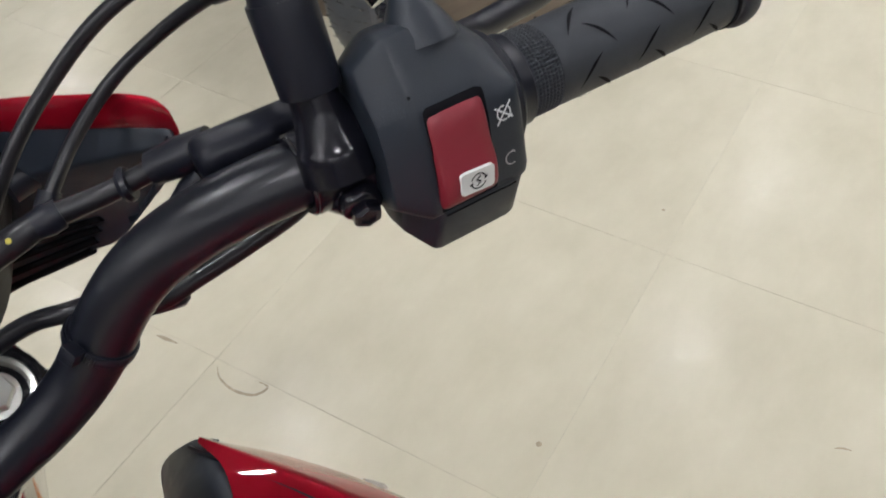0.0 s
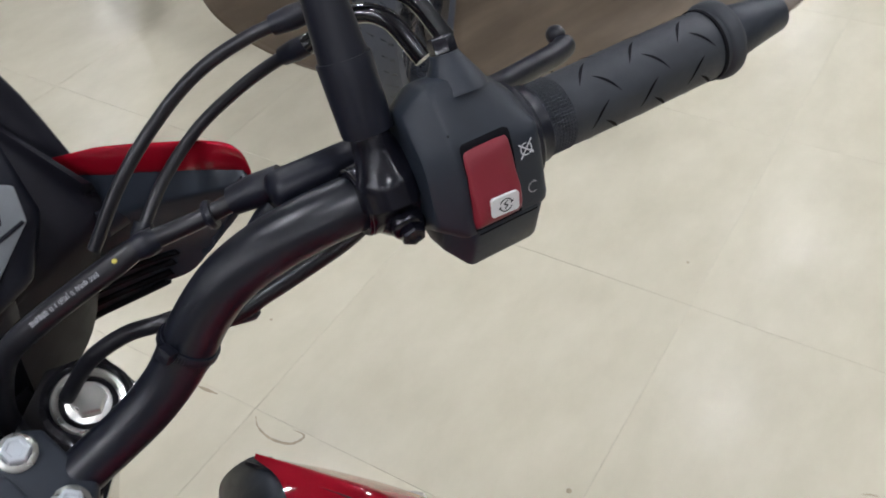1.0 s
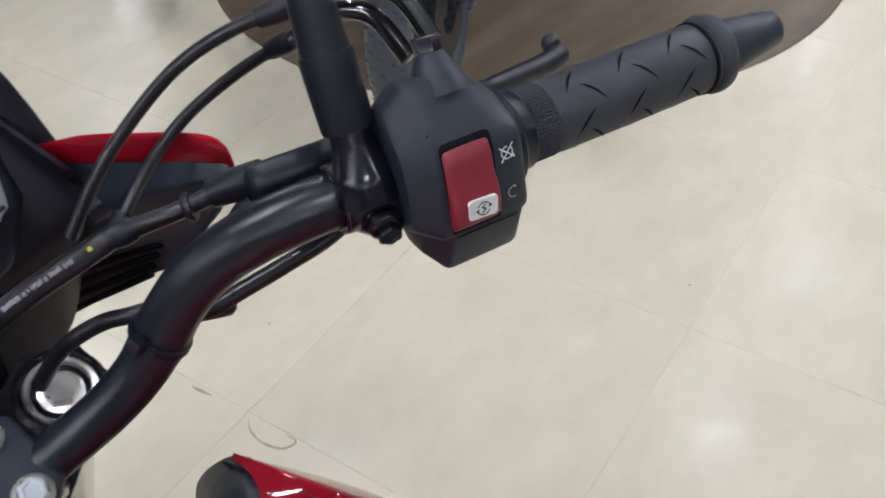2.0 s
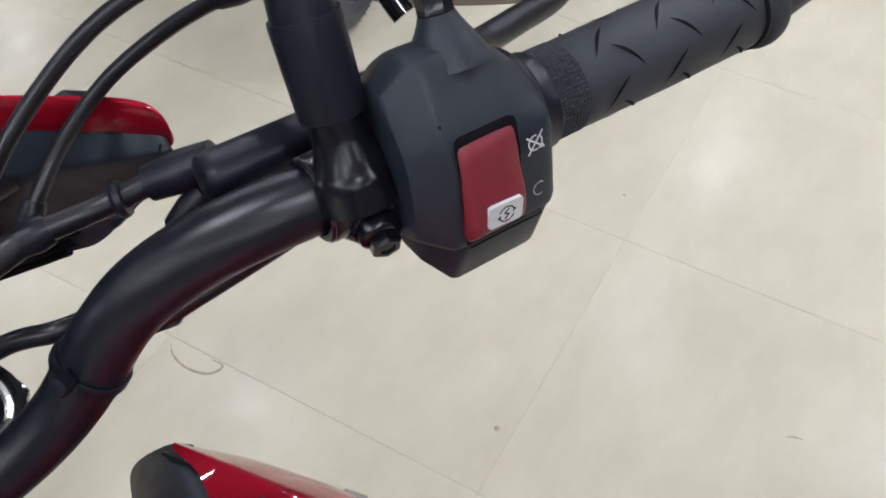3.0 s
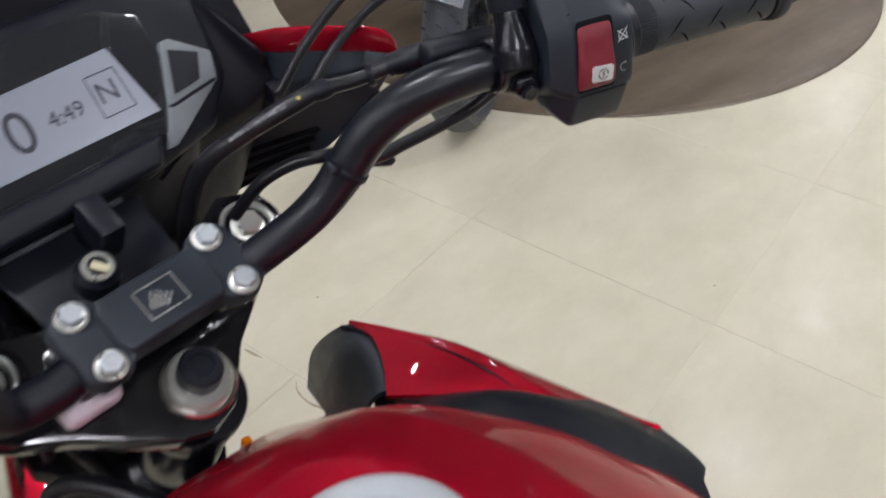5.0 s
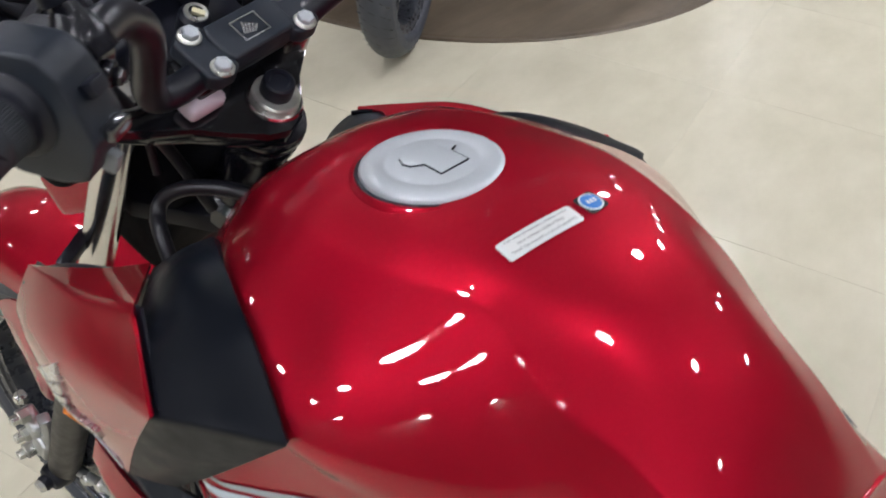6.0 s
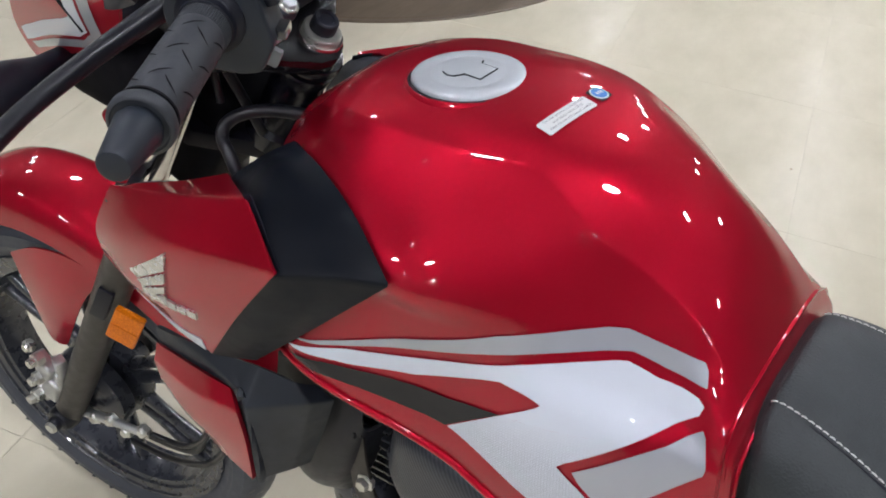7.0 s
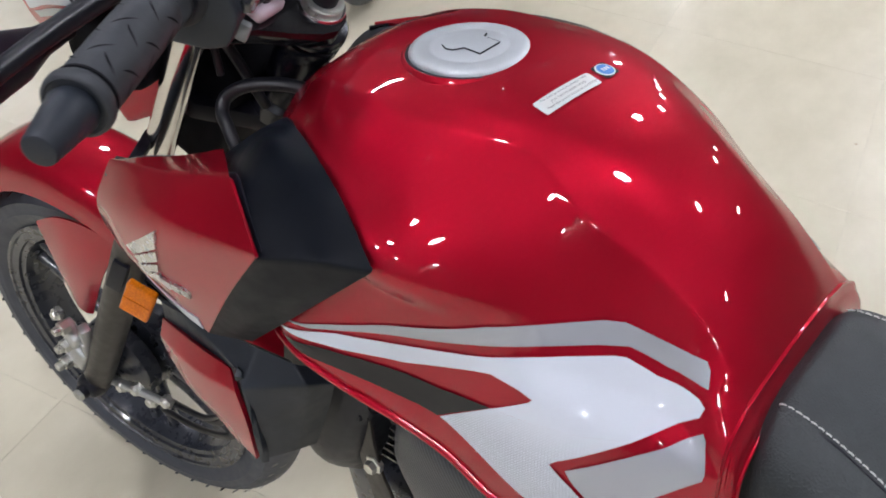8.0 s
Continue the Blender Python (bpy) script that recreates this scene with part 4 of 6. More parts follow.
# Cables
CABLES = [
    ("throttle_pipe", [(0.246, -0.040, 1.184), (0.243, -0.024, 1.199), (0.231, -0.010, 1.206), (0.218, -0.003, 1.204), (0.207, 0.000, 1.199)], 0.0042, BLACK_GLOSS),
    ("throttle_pipe", [(0.236, -0.036, 1.178), (0.234, -0.018, 1.191), (0.227, -0.003, 1.191), (0.219, 0.006, 1.184), (0.212, 0.011, 1.178)], 0.0042, BLACK_GLOSS),
    ("throttle_cable", [(0.210, -0.001, 1.200), (0.190, 0.018, 1.190), (0.170, 0.033, 1.176), (0.150, 0.043, 1.157), (0.128, 0.046, 1.137), (0.107, 0.047, 1.112)], 0.0030, CABLE),
    ("throttle_cable", [(0.214, 0.010, 1.179), (0.205, 0.030, 1.165), (0.192, 0.046, 1.150), (0.174, 0.056, 1.135), (0.152, 0.058, 1.118), (0.130, 0.050, 1.104)], 0.0030, CABLE),
    ("brake_cable", [(0.185, -0.012, 1.138), (0.167, 0.008, 1.127), (0.145, 0.020, 1.119), (0.1218, 0.0265, 1.1175), (0.110, 0.0285, 1.1150), (0.0734, 0.0410, 1.0985), (0.055, 0.055, 1.078), (0.045, 0.068, 1.040), (0.045, 0.075, 1.000)], [0.0042, 0.0042, 0.0042, 0.0046, 0.0056, 0.0056, 0.0056, 0.0056, 0.0056], CABLE),
    ("switch_cable", [(0.172, -0.004, 1.124), (0.160, 0.001, 1.111), (0.149, 0.003, 1.096), (0.133, 0.010, 1.083), (0.121, 0.016, 1.080), (0.112, 0.018, 1.081), (0.100, 0.030, 1.075), (0.084, 0.042, 1.062), (0.070, 0.056, 1.036)], 0.0040, CABLE),
    ("switch_cable", [bar(0.222, -0.062, 1.122), bar(0.204, -0.056, 1.108), bar(0.190, -0.050, 1.099), bar(0.172, -0.041, 1.092), bar(0.153, -0.032, 1.086), bar(0.138, -0.024, 1.081), bar(0.122, -0.010, 1.080)], 0.0040, CABLE),
    ("clutch_cable", [(-0.185, -0.060, 1.140), (-0.150, -0.010, 1.128), (-0.120, 0.030, 1.120), (-0.090, 0.050, 1.090), (-0.075, 0.060, 1.030), (-0.080, 0.040, 0.940)], 0.0036, CABLE),
    ("wire_loom", [(-0.160, -0.040, 1.100), (-0.125, 0.000, 1.060), (-0.100, 0.020, 1.020), (-0.070, 0.030, 0.960), (-0.050, 0.020, 0.900)], 0.0050, CABLE),
]
for name, pts, r, mat in CABLES:
    part(name, tube(pts, r, 7, 12), mat, bike)
for a, b, r in (((0.210, -0.001, 1.200), (0.198, 0.011, 1.194), 0.0052), ((0.214, 0.010, 1.179), (0.208, 0.024, 1.170), 0.0050), ((0.178, -0.003, 1.134), (0.160, 0.012, 1.125), 0.0076), ((0.152, 0.016, 1.121), (0.149, 0.018, 1.120), 0.0070),
                ((0.127, 0.0250, 1.1180), (0.117, 0.0272, 1.1170), 0.0062), ((0.134, 0.052, 1.107), (0.126, 0.048, 1.099), 0.0050), ((0.172, -0.004, 1.124), (0.160, 0.001, 1.111), 0.0060)):
    part("cable_boot", tube([a, Vector(a).lerp(Vector(b), 0.5), b], [r * 0.9, r, r * 0.85], 3, 16), DARK_PLASTIC, bike)
bm = bmesh.new()
hose = spline(next(c[1] for c in CABLES if c[0] == "brake_cable"), 48)
rnd = random.Random(5)
k = 205.0
while k < 243:
    i = int(k)
    d = (hose[i + 1] - hose[i - 1]).normalized()
    out = Vector((-0.35, -0.60, 0.72))
    out = (out - d * out.dot(d)).normalized()
    side = out.cross(d) * rnd.uniform(-0.0003, 0.0003)
    join(bm, block((rnd.uniform(0.00025, 0.00055), rnd.uniform(0.0014, 0.0026), 0.0004), aim(hose[i].lerp(hose[i + 1], k - i) + out * 0.0056 + side, out, d), 0))
    k += 1.9 if rnd.random() < 0.18 else rnd.uniform(0.75, 1.05)
part("cable_print", bm, PALE_INK, bike, "faded white print, a row of bars")
dot_d = Vector((-0.35, -0.60, 0.72)).normalized()
part("paint_dot", lathe([(0, 0.0008), (0.0011, 0.0008), (0.0012, -0.001)], aim(hose[194] + dot_d * 0.0052, dot_d), 10), BRASS, bike)
tie_a, tie_b = bar(0.1129, -0.0258, 1.0878), bar(0.1200, -0.0299, 1.0995)
tie_m = aim(tie_a, tie_b - tie_a, bdir((-1, 0.4, 0)))
tie = part("cable_tie", lathe([(0.0110, -0.0022), (0.0131, -0.0022), (0.0134, -0.0018), (0.0134, 0.0018), (0.0131, 0.0022), (0.0110, 0.0022)], tie_m, 36), DARK_PLASTIC, bike, "black serrated cable tie")
teeth = bmesh.new()
for k in range(26):
    a = radians(-65 + 5 * k)
    join(teeth, block((0.0007, 0.0032, 0.0009), tie_m @ Matrix.Rotation(a, 4, "Z") @ Matrix.Translation((0.0136, 0, 0)) @ Matrix.Rotation(radians(90), 4, "X"), 0))
part("tie_teeth", teeth, DARK_PLASTIC, tie)["kind"] = "stuff"
part("tie_head", block((0.0060, 0.0070, 0.0062), tie_m @ Matrix.Rotation(radians(28), 4, "Z") @ Matrix.Translation((0.0160, 0, 0.0010)), 0.0010), DARK_PLASTIC, tie)
# highlight on the sleeve's end, drawn as a ring of lighter grey
part("sleeve_highlight", lathe([(0.0108, -0.0074), (0.01205, -0.0071), (0.01215, -0.0068), (0.01205, -0.0064), (0.0108, -0.0062)], tie_m, 48), FORK_GREY, bike, "thin grey ring for the highlight on the edge of the bar's sleeve")
part("tie_tail", tube([bar(0.132, -0.018, 1.078), bar(0.143, -0.021, 1.073), bar(0.1500, -0.0225, 1.0712), bar(0.1530, -0.023, 1.0705)], [0.0030, 0.0026, 0.0032, 0.0016], 3, 8), DARK_PLASTIC, bike)

# Handlebar clamp on the top bridge
UPF = (-FORK_DIR)


def bridge(x, fwd, up, origin=(0, -0.016, 1.000)):
    """A point of the steering bridge: x across, fwd in its plane, up along the fork."""
    o = Vector(origin) + Vector((x, math.cos(RAKE) * fwd, math.sin(RAKE) * fwd)) + UPF * up
    return bar(*o)


def bridge_pose(x, fwd, up):
    o = bridge(x, fwd, up)
    return aim(o, bridge(x, fwd, up + 1) - o, bridge(x + 1, fwd, up) - o)


clamp_c = bridge_pose(0, 0.0387, 0.0230)
clamp_bm = slab([(-0.028, -0.016), (0.028, -0.016), (0.030, -0.021), (0.036, -0.024), (0.050, -0.024), (0.057, -0.018), (0.057, 0.018), (0.050, 0.024), (0.036, 0.024), (0.030, 0.021), (0.028, 0.016), (-0.028, 0.016), (-0.030, 0.021), (-0.036, 0.024), (-0.050, 0.024), (-0.057, 0.018), (-0.057, -0.018), (-0.050, -0.024), (-0.036, -0.024), (-0.030, -0.021)], clamp_c, 0.0138, 0.003, 3)
join(clamp_bm, slab([(-0.030, -0.0172), (0.030, -0.0172), (0.0335, -0.010), (0.0335, 0.010), (0.030, 0.0172), (-0.030, 0.0172), (-0.0335, 0.010), (-0.0335, -0.010)], clamp_c, 0.0166, 0.0030, 4))
cl = part("handlebar_clamp", clamp_bm, PLASTIC, bike, "grey-black handlebar clamp with four bolts")
for sx in (-1, 1):
    for sy in (-1, 1):
        bp = clamp_c @ Matrix.Translation((sx * 0.0425, sy * 0.0165, 0.0138))
        bolt = part("clamp_bolt", lathe([(0.0066, 0.0010), (0.0066, 0.0052), (0.0058, 0.0061), (0.0042, 0.0063), (0.0036, 0.0058), (0.0, 0.0058)], bp @ Matrix.Rotation(0.3 * sx + 0.2 * sy, 4, "Z"), 6), CAP_METAL, cl, "zinc-plated hexagon flange bolt", 25)
        part("bolt_flange", lathe([(0.0064, 0.0026), (0.0080, 0.0020), (0.0088, 0.0010), (0.0088, 0.0)], bp, 28), ZINC, bolt)
em = clamp_c @ Matrix.Translation((0.0, 0.0, 0.0166)) @ Matrix.Rotation(radians(0), 4, "Z")
fr = bmesh.new()
for a, b in (((-0.012, -0.009), (0.012, -0.009)), ((0.012, -0.009), (0.012, 0.009)), ((0.012, 0.009), (-0.012, 0.009)), ((-0.012, 0.009), (-0.012, -0.009))):
    flat_line(fr, em, a, b, 0.0011, 0.0004)
part("emblem_frame", fr, SILVER_FOIL, cl)
wg = bmesh.new()
for k in range(5):
    flat_line(wg, em, (-0.0088 + 0.0022 * k, -0.0040 - 0.0005 * k), (-0.0030 + 0.0022 * k, 0.0056 - 0.0016 * k), 0.0017, 0.0005)
part("emblem_wing", wg, SILVER_FOIL, cl, "plain silver wing shape")
part("clamp_riser", block((0.034, 0.034, 0.03), bridge_pose(0.043, 0.0380, 0.006), 0.004), BLACK_GLOSS, bike)
part("clamp_riser", block((0.034, 0.034, 0.03), bridge_pose(-0.043, 0.0380, 0.006), 0.004), BLACK_GLOSS, bike)
part("protective_film", block((0.034, 0.020, 0.014), bridge_pose(-0.054, 0.024, 0.006), 0.0068, 4), PINK, bike, "pinkish protective film")
part("top_bridge", slab([(-0.112, 0.055), (-0.110, 0.082), (-0.085, 0.092), (-0.050, 0.075), (0.050, 0.075), (0.085, 0.092), (0.110, 0.082), (0.112, 0.055), (0.094, 0.044), (0.068, 0.027), (0.036, 0.006), (0.010, -0.022), (-0.010, -0.028), (-0.026, -0.022), (-0.050, -0.004), (-0.068, 0.012), (-0.094, 0.028), (-0.112, 0.042)], bridge_pose(0, 0, -0.022), 0.018, 0.003), BLACK_GLOSS, bike, "black gloss steering bridge")
sn = part("stem_nut", lathe([(0.0, 0.0075), (0.0172, 0.0075), (0.0186, 0.0062), (0.0190, 0.000), (0.0198, -0.004)], bridge_pose(0, 0, -0.003), 40), ZINC, bike, "silver round stem nut")
part("nut_washer", lathe([(0.0, 0.0025), (0.0212, 0.0025), (0.0222, 0.0012), (0.0222, -0.003)], bridge_pose(0, 0, -0.004), 40), CHROME, sn)
part("stem_cap", lathe([(0.0, 0.0160), (0.0070, 0.0160), (0.0076, 0.0172), (0.0108, 0.0172), (0.0122, 0.0160), (0.0126, 0.0100), (0.0126, 0.003)], bridge_pose(0, 0.001, 0.0), 32), DARK_PLASTIC, sn, "black rubber plug")
part("steering_head", lathe([(0.024, 0.0), (0.0300, -0.001), (0.0310, -0.004), (0.0310, -0.010), (0.0295, -0.012), (0.0255, -0.0135), (0.0255, -0.0165), (0.0285, -0.018), (0.0292, -0.022), (0.0285, -0.028), (0.0250, -0.031), (0.0245, -0.040), (0.0262, -0.043), (0.0262, -0.10), (0.032, -0.105), (0.032, -0.125), (0.0, -0.125)], bridge_pose(0, 0, -0.022), 36), SATIN_BLACK, bike, "black steering head with stepped bearing collars")
part("lower_bridge", slab([(-0.072, 0.050), (-0.070, 0.088), (0.070, 0.088), (0.072, 0.050), (0.036, 0.006), (0.016, -0.020), (-0.016, -0.020), (-0.036, 0.006)], bridge_pose(0, 0.0, -0.165), 0.024, 0.004), SHADE_PLASTIC, bike)
ig = part("ignition_lock", lathe([(0.0, 0.014), (0.009, 0.014), (0.0105, 0.012), (0.0125, 0.010), (0.0125, -0.02), (0.0, -0.02)], bridge_pose(-0.009, 0.080, 0.006), 28), DARK_PLASTIC, bike, "ignition lock with a key cover")
part("lock_ring", lathe([(0.0058, 0.0152), (0.0088, 0.0150), (0.0094, 0.0138)], bridge_pose(-0.009, 0.080, 0.006), 28), ZINC, ig)
part("key_slot", block((0.0048, 0.0100, 0.0040), bridge_pose(-0.009, 0.078, 0.0214) @ Matrix.Rotation(radians(35), 4, "Z"), 0.0006), KEY_CREAM, ig)
part("shutter_knob", block((0.016, 0.028, 0.030), bridge_pose(0.006, 0.100, 0.020), 0.004), DARK_PLASTIC, ig)
part("ignition_plate", slab([(-0.044, 0.030), (0.040, 0.030), (0.044, 0.090), (-0.052, 0.090)], bridge_pose(0, 0.026, -0.004), 0.006, 0.0015), DARK_PLASTIC, bike)
part("plate_edge", block((0.078, 0.0028, 0.003), bridge_pose(-0.004, 0.118, 0.0015), 0.0008), GREY_TRIM, bike)


# ---- fork and front wheel ----
def fork(side, z):
    return bar(side * 0.088, 0.097 + math.tan(RAKE) * (0.915 - z), z)


for side in (-1, 1):
    f1 = part("fork_tube", tube([fork(side, z) for z in (1.021, 0.95, 0.85, 0.70)], 0.0155, 2, 32), CHROME, bike, "chromed fork inner tube")
    capm = aim(fork(side, 1.0225), fork(side, 1.1) - fork(side, 1.0))
    part("clamp_ring", lathe([(0.0175, -0.004), (0.0180, 0.005), (0.0200, 0.006), (0.0225, 0.004), (0.0230, -0.014)], capm, 32), BLACK_GLOSS, f1, "black fork clamp ring")
    fc = part("fork_cap", lathe([(0.0, 0.0030), (0.0100, 0.0030), (0.0112, 0.0022), (0.0140, 0.0022), (0.0152, 0.0050), (0.0170, 0.0056), (0.0178, 0.0040), (0.0178, -0.006)], capm, 40), ZINC, f1, "bright dished fork cap")
    part("cap_hexagon", lathe([(0.0, 0.0090), (0.0078, 0.0090), (0.0088, 0.0080), (0.0088, 0.0025)], capm, 6), ZINC, fc)
    f2 = part("fork_leg", tube([fork(side, z) for z in (0.735, 0.73, 0.722, 0.60, 0.42, 0.30, 0.268)], [0.0185, 0.0245, 0.0230, 0.0225, 0.0225, 0.0215, 0.016], 2, 28), FORK_GREY, bike, "dark grey painted fork leg")
    part("dust_seal", tube([fork(side, z) for z in (0.752, 0.732)], [0.0185, 0.0235], 2, 28), DARK_PLASTIC, f2)
    axm = aim(fork(side, 0.300), bdir((side, 0, 0)), (0, 0, 1))
    part("axle_boss", lathe([(0.0, 0.036), (0.010, 0.036), (0.0115, 0.034), (0.0115, 0.028), (0.017, 0.026), (0.020, 0.02), (0.022, -0.02)], axm, 24), DARK_PLASTIC, f2)
    part("axle_nut", lathe([(0.0, 0.042), (0.0085, 0.042), (0.0095, 0.040), (0.0095, 0.030)], axm, 6), ZINC, f2, "zinc axle nut")
    rp = bar(side * 0.1334, 0.177, 0.631)
    rf = part("fork_reflector", block((0.052, 0.0365, 0.010), aim(rp, bdir((side, -0.25, 0.05)), FORK_DIR), 0.0035, 3), AMBER, bike, "orange plastic side reflector")
    part("lens_rib", block((0.0014, 0.035, 0.0012), aim(rp + bdir((side, -0.25, 0.05)) * 0.0052, bdir((side, -0.25, 0.05)), FORK_DIR), 0.0004), AMBER, rf)
    part("reflector_bracket", block((0.05, 0.02, 0.012), aim(fork(side, 0.625) + bdir((side, -0.25, 0)) * 0.024, bdir((side, -0.25, 0.05)), FORK_DIR), 0.002), DARK_PLASTIC, rf)

WHEEL_C = Vector((0, 0.396, 0.303))


def wheel_pose(base, centre, axis):
    return base @ Matrix.Translation(centre) @ aim((0, 0, 0), axis, (0, 0, 1))


def build_wheel(owner, m, radius, width, spokes=6):
    w = new("wheel")
    w.parent = owner
    t = []
    rim_r = radius - 0.078
    for k in range(45):
        deg = -110 + 5 * k
        a = radians(deg)
        ridge = 0.0014 if abs(deg) in (70, 95) else 0.0006 if abs(deg) == 105 else 0.0
        t.append((radius - width * 0.46 + (width * 0.46 + ridge) * math.cos(a), (width * 0.5 + ridge) * math.sin(a)))
    t = [(rim_r + 0.006, -width * 0.36)] + t + [(rim_r + 0.006, width * 0.36)]
    part("tyre", lathe(t, m, 96), TYRE, w, "black tyre with a block tread")
    prof = [(rim_r - 0.016, -0.028), (rim_r - 0.008, -0.030), (rim_r - 0.007, -0.034), (rim_r + 0.004, -0.036), (rim_r + 0.006, -0.039), (rim_r + 0.012, -0.038), (rim_r + 0.010, -0.026), (rim_r - 0.010, -0.018), (rim_r - 0.012, 0.018), (rim_r + 0.010, 0.026), (rim_r + 0.012, 0.038), (rim_r + 0.006, 0.039), (rim_r + 0.004, 0.036), (rim_r - 0.007, 0.034), (rim_r - 0.008, 0.030), (rim_r - 0.016, 0.028), (rim_r - 0.022, 0.0), (rim_r - 0.016, -0.028)]
    part("rim", lathe(prof, m, 96), RIM_BLACK, w, "black cast alloy rim")
    part("hub", lathe([(0.0, -0.052), (0.030, -0.052), (0.034, -0.046), (0.036, -0.020), (0.072, -0.014), (0.076, 0.0), (0.072, 0.014), (0.036, 0.020), (0.034, 0.046), (0.030, 0.052), (0.0, 0.052)], m, 48), RIM_BLACK, w)
    for k in range(spokes):
        a = 2 * math.pi * k / spokes
        for s in (-1, 1):
            p = [(math.cos(a + s * 0.10 * q) * r, math.sin(a + s * 0.10 * q) * r) for r, q in ((0.055, 2.4), (0.11, 1.3), (rim_r - 0.015, 1.0))]
            pts = [m @ Vector((x, y, 0)) for x, y in p]
            part("spoke", tube(pts, [0.013, 0.0095, 0.0105], 5, 10), RIM_BLACK, w)
    for row in range(5):
        shoulder = row in (0, 4)
        bm = bmesh.new()
        for k in range(48):
            a = 2 * math.pi * (k + 0.33 * row) / 48
            h = (row - 2) * width * (0.185 if shoulder else 0.26)
            rr = radius - width * 0.46 + math.sqrt(max(0.0, 1 - (h / (width * 0.5)) ** 2)) * width * 0.46
            d = Vector((math.cos(a), math.sin(a), 0))
            n = Vector((d.x, d.y, h / width * 0.9)).normalized()
            t1 = Vector((-d.y, d.x, 0))
            t2 = n.cross(t1)
            c = d * rr + Vector((0, 0, h)) + n * 0.0012
            u, v = (t1 * 0.25 + t2 * 0.97 if shoulder else t1 * 0.45 + t2 * 0.9).normalized() * 0.0085, (t1 * 0.97 - t2 * 0.25 if shoulder else t1 * 0.9 - t2 * 0.45).normalized() * (0.0030 if shoulder else 0.0016)
            bm.faces.new([bm.verts.new(m @ q) for q in (c - u - v, c + u - v, c + u + v, c - u + v)])
        part("tread_sipes", bm, RIM_BLACK, w)["kind"] = "stuff"
    return w


wm = wheel_pose(BAR_M, WHEEL_C, (1, 0, 0))
fw = build_wheel(bike, wm, 0.303, 0.086)
part("brake_drum", lathe([(0.0, -0.070), (0.028, -0.070), (0.034, -0.066), (0.060, -0.060), (0.068, -0.052), (0.070, -0.030), (0.0, -0.030)], wm, 48), RIM_BLACK, fw, "black brake drum plate")
for k, (dy, dz) in enumerate(((-0.055, 0.012), (-0.088, 0.026), (-0.115, 0.018), (-0.150, 0.040), (0.030, 0.075), (0.045, 0.110))):
    c = bar(-0.082, 0.405 + dy, 0.295 + dz)
    part("drum_bolt", lathe([(0.0, 0.010), (0.0065, 0.010), (0.0075, 0.007), (0.0105, 0.005), (0.0105, -0.004)], aim(c, bdir((-1, 0, 0.1)), (0, 0, 1)), 6), ZINC, fw, "bright zinc fitting")
part("brake_arm", tube([bar(-0.080, 0.380, 0.300), bar(-0.083, 0.320, 0.318), bar(-0.083, 0.250, 0.330)], [0.008, 0.0065, 0.006], 4, 10), ALLOY, fw, "silver brake arm")
part("brake_rod", tube([bar(-0.080, 0.250, 0.330), bar(-0.078, 0.180, 0.345), bar(-0.085, 0.130, 0.42), bar(-0.08, 0.11, 0.55)], 0.0042, 5, 10), CABLE, fw)
part("brake_hose", tube([(-0.07, 0.372, 0.188), (-0.07, 0.280, 0.2205), (-0.07, 0.210, 0.257), (-0.07, 0.179, 0.309), (-0.07, 0.165, 0.351), (-0.07, 0.160, 0.420)], 0.0052, 6, 12), CABLE, bike, "thick black hose looping up from the drum")
part("brake_hose", tube([(-0.07, 0.372, 0.150), (-0.07, 0.275, 0.1846), (-0.07, 0.188, 0.2435), (-0.07, 0.142, 0.309), (-0.07, 0.129, 0.350), (-0.07, 0.131, 0.420)], 0.0052, 6, 12), CABLE, bike, "thick black hose looping up from the drum")
for z, y in ((0.42, 0.372), (0.39, 0.380)):
    part("fork_clip", block((0.030, 0.020, 0.016), aim(bar(-0.098, y, z), bdir((-1, 0.4, 0)), (0, 0, 1)), 0.004, 2), ALLOY, bike, "bright alloy bracket")


hub_lug = part("axle_lug", block((0.052, 0.034, 0.022), aim(bar(-0.097, 0.400, 0.362), bdir((-1, 0.15, 0)), FORK_DIR), 0.007, 3), ALLOY, bike, "bright cast alloy bracket at the fork foot")
part("lug_ear", block((0.030, 0.040, 0.018), aim(bar(-0.100, 0.402, 0.408), bdir((-1, 0.2, 0.1)), FORK_DIR), 0.006, 3), ALLOY, hub_lug)
part("lug_ear", block((0.024, 0.028, 0.020), aim(bar(-0.094, 0.424, 0.338), bdir((-1, 0.2, 0)), FORK_DIR), 0.006, 3), ALLOY, hub_lug)
for y, z in ((0.398, 0.432), (0.409, 0.388), (0.426, 0.340)):
    part("lug_bolt", lathe([(0.0, 0.016), (0.0062, 0.016), (0.0072, 0.013), (0.0072, 0.007), (0.0105, 0.006), (0.0105, -0.006)], aim(bar(-0.110, y, z), bdir((-1, 0.1, 0.1)), (0, 0, 1)), 6), ZINC, hub_lug, "zinc-plated hexagon bolt")

# Front mudguard: an arch over the wheel with pointed cheeks at the fork
def arch(angle, across, r):
    a = radians(angle)
    return bar(across, 0.388 + r * math.cos(a), 0.299 + r * math.sin(a))


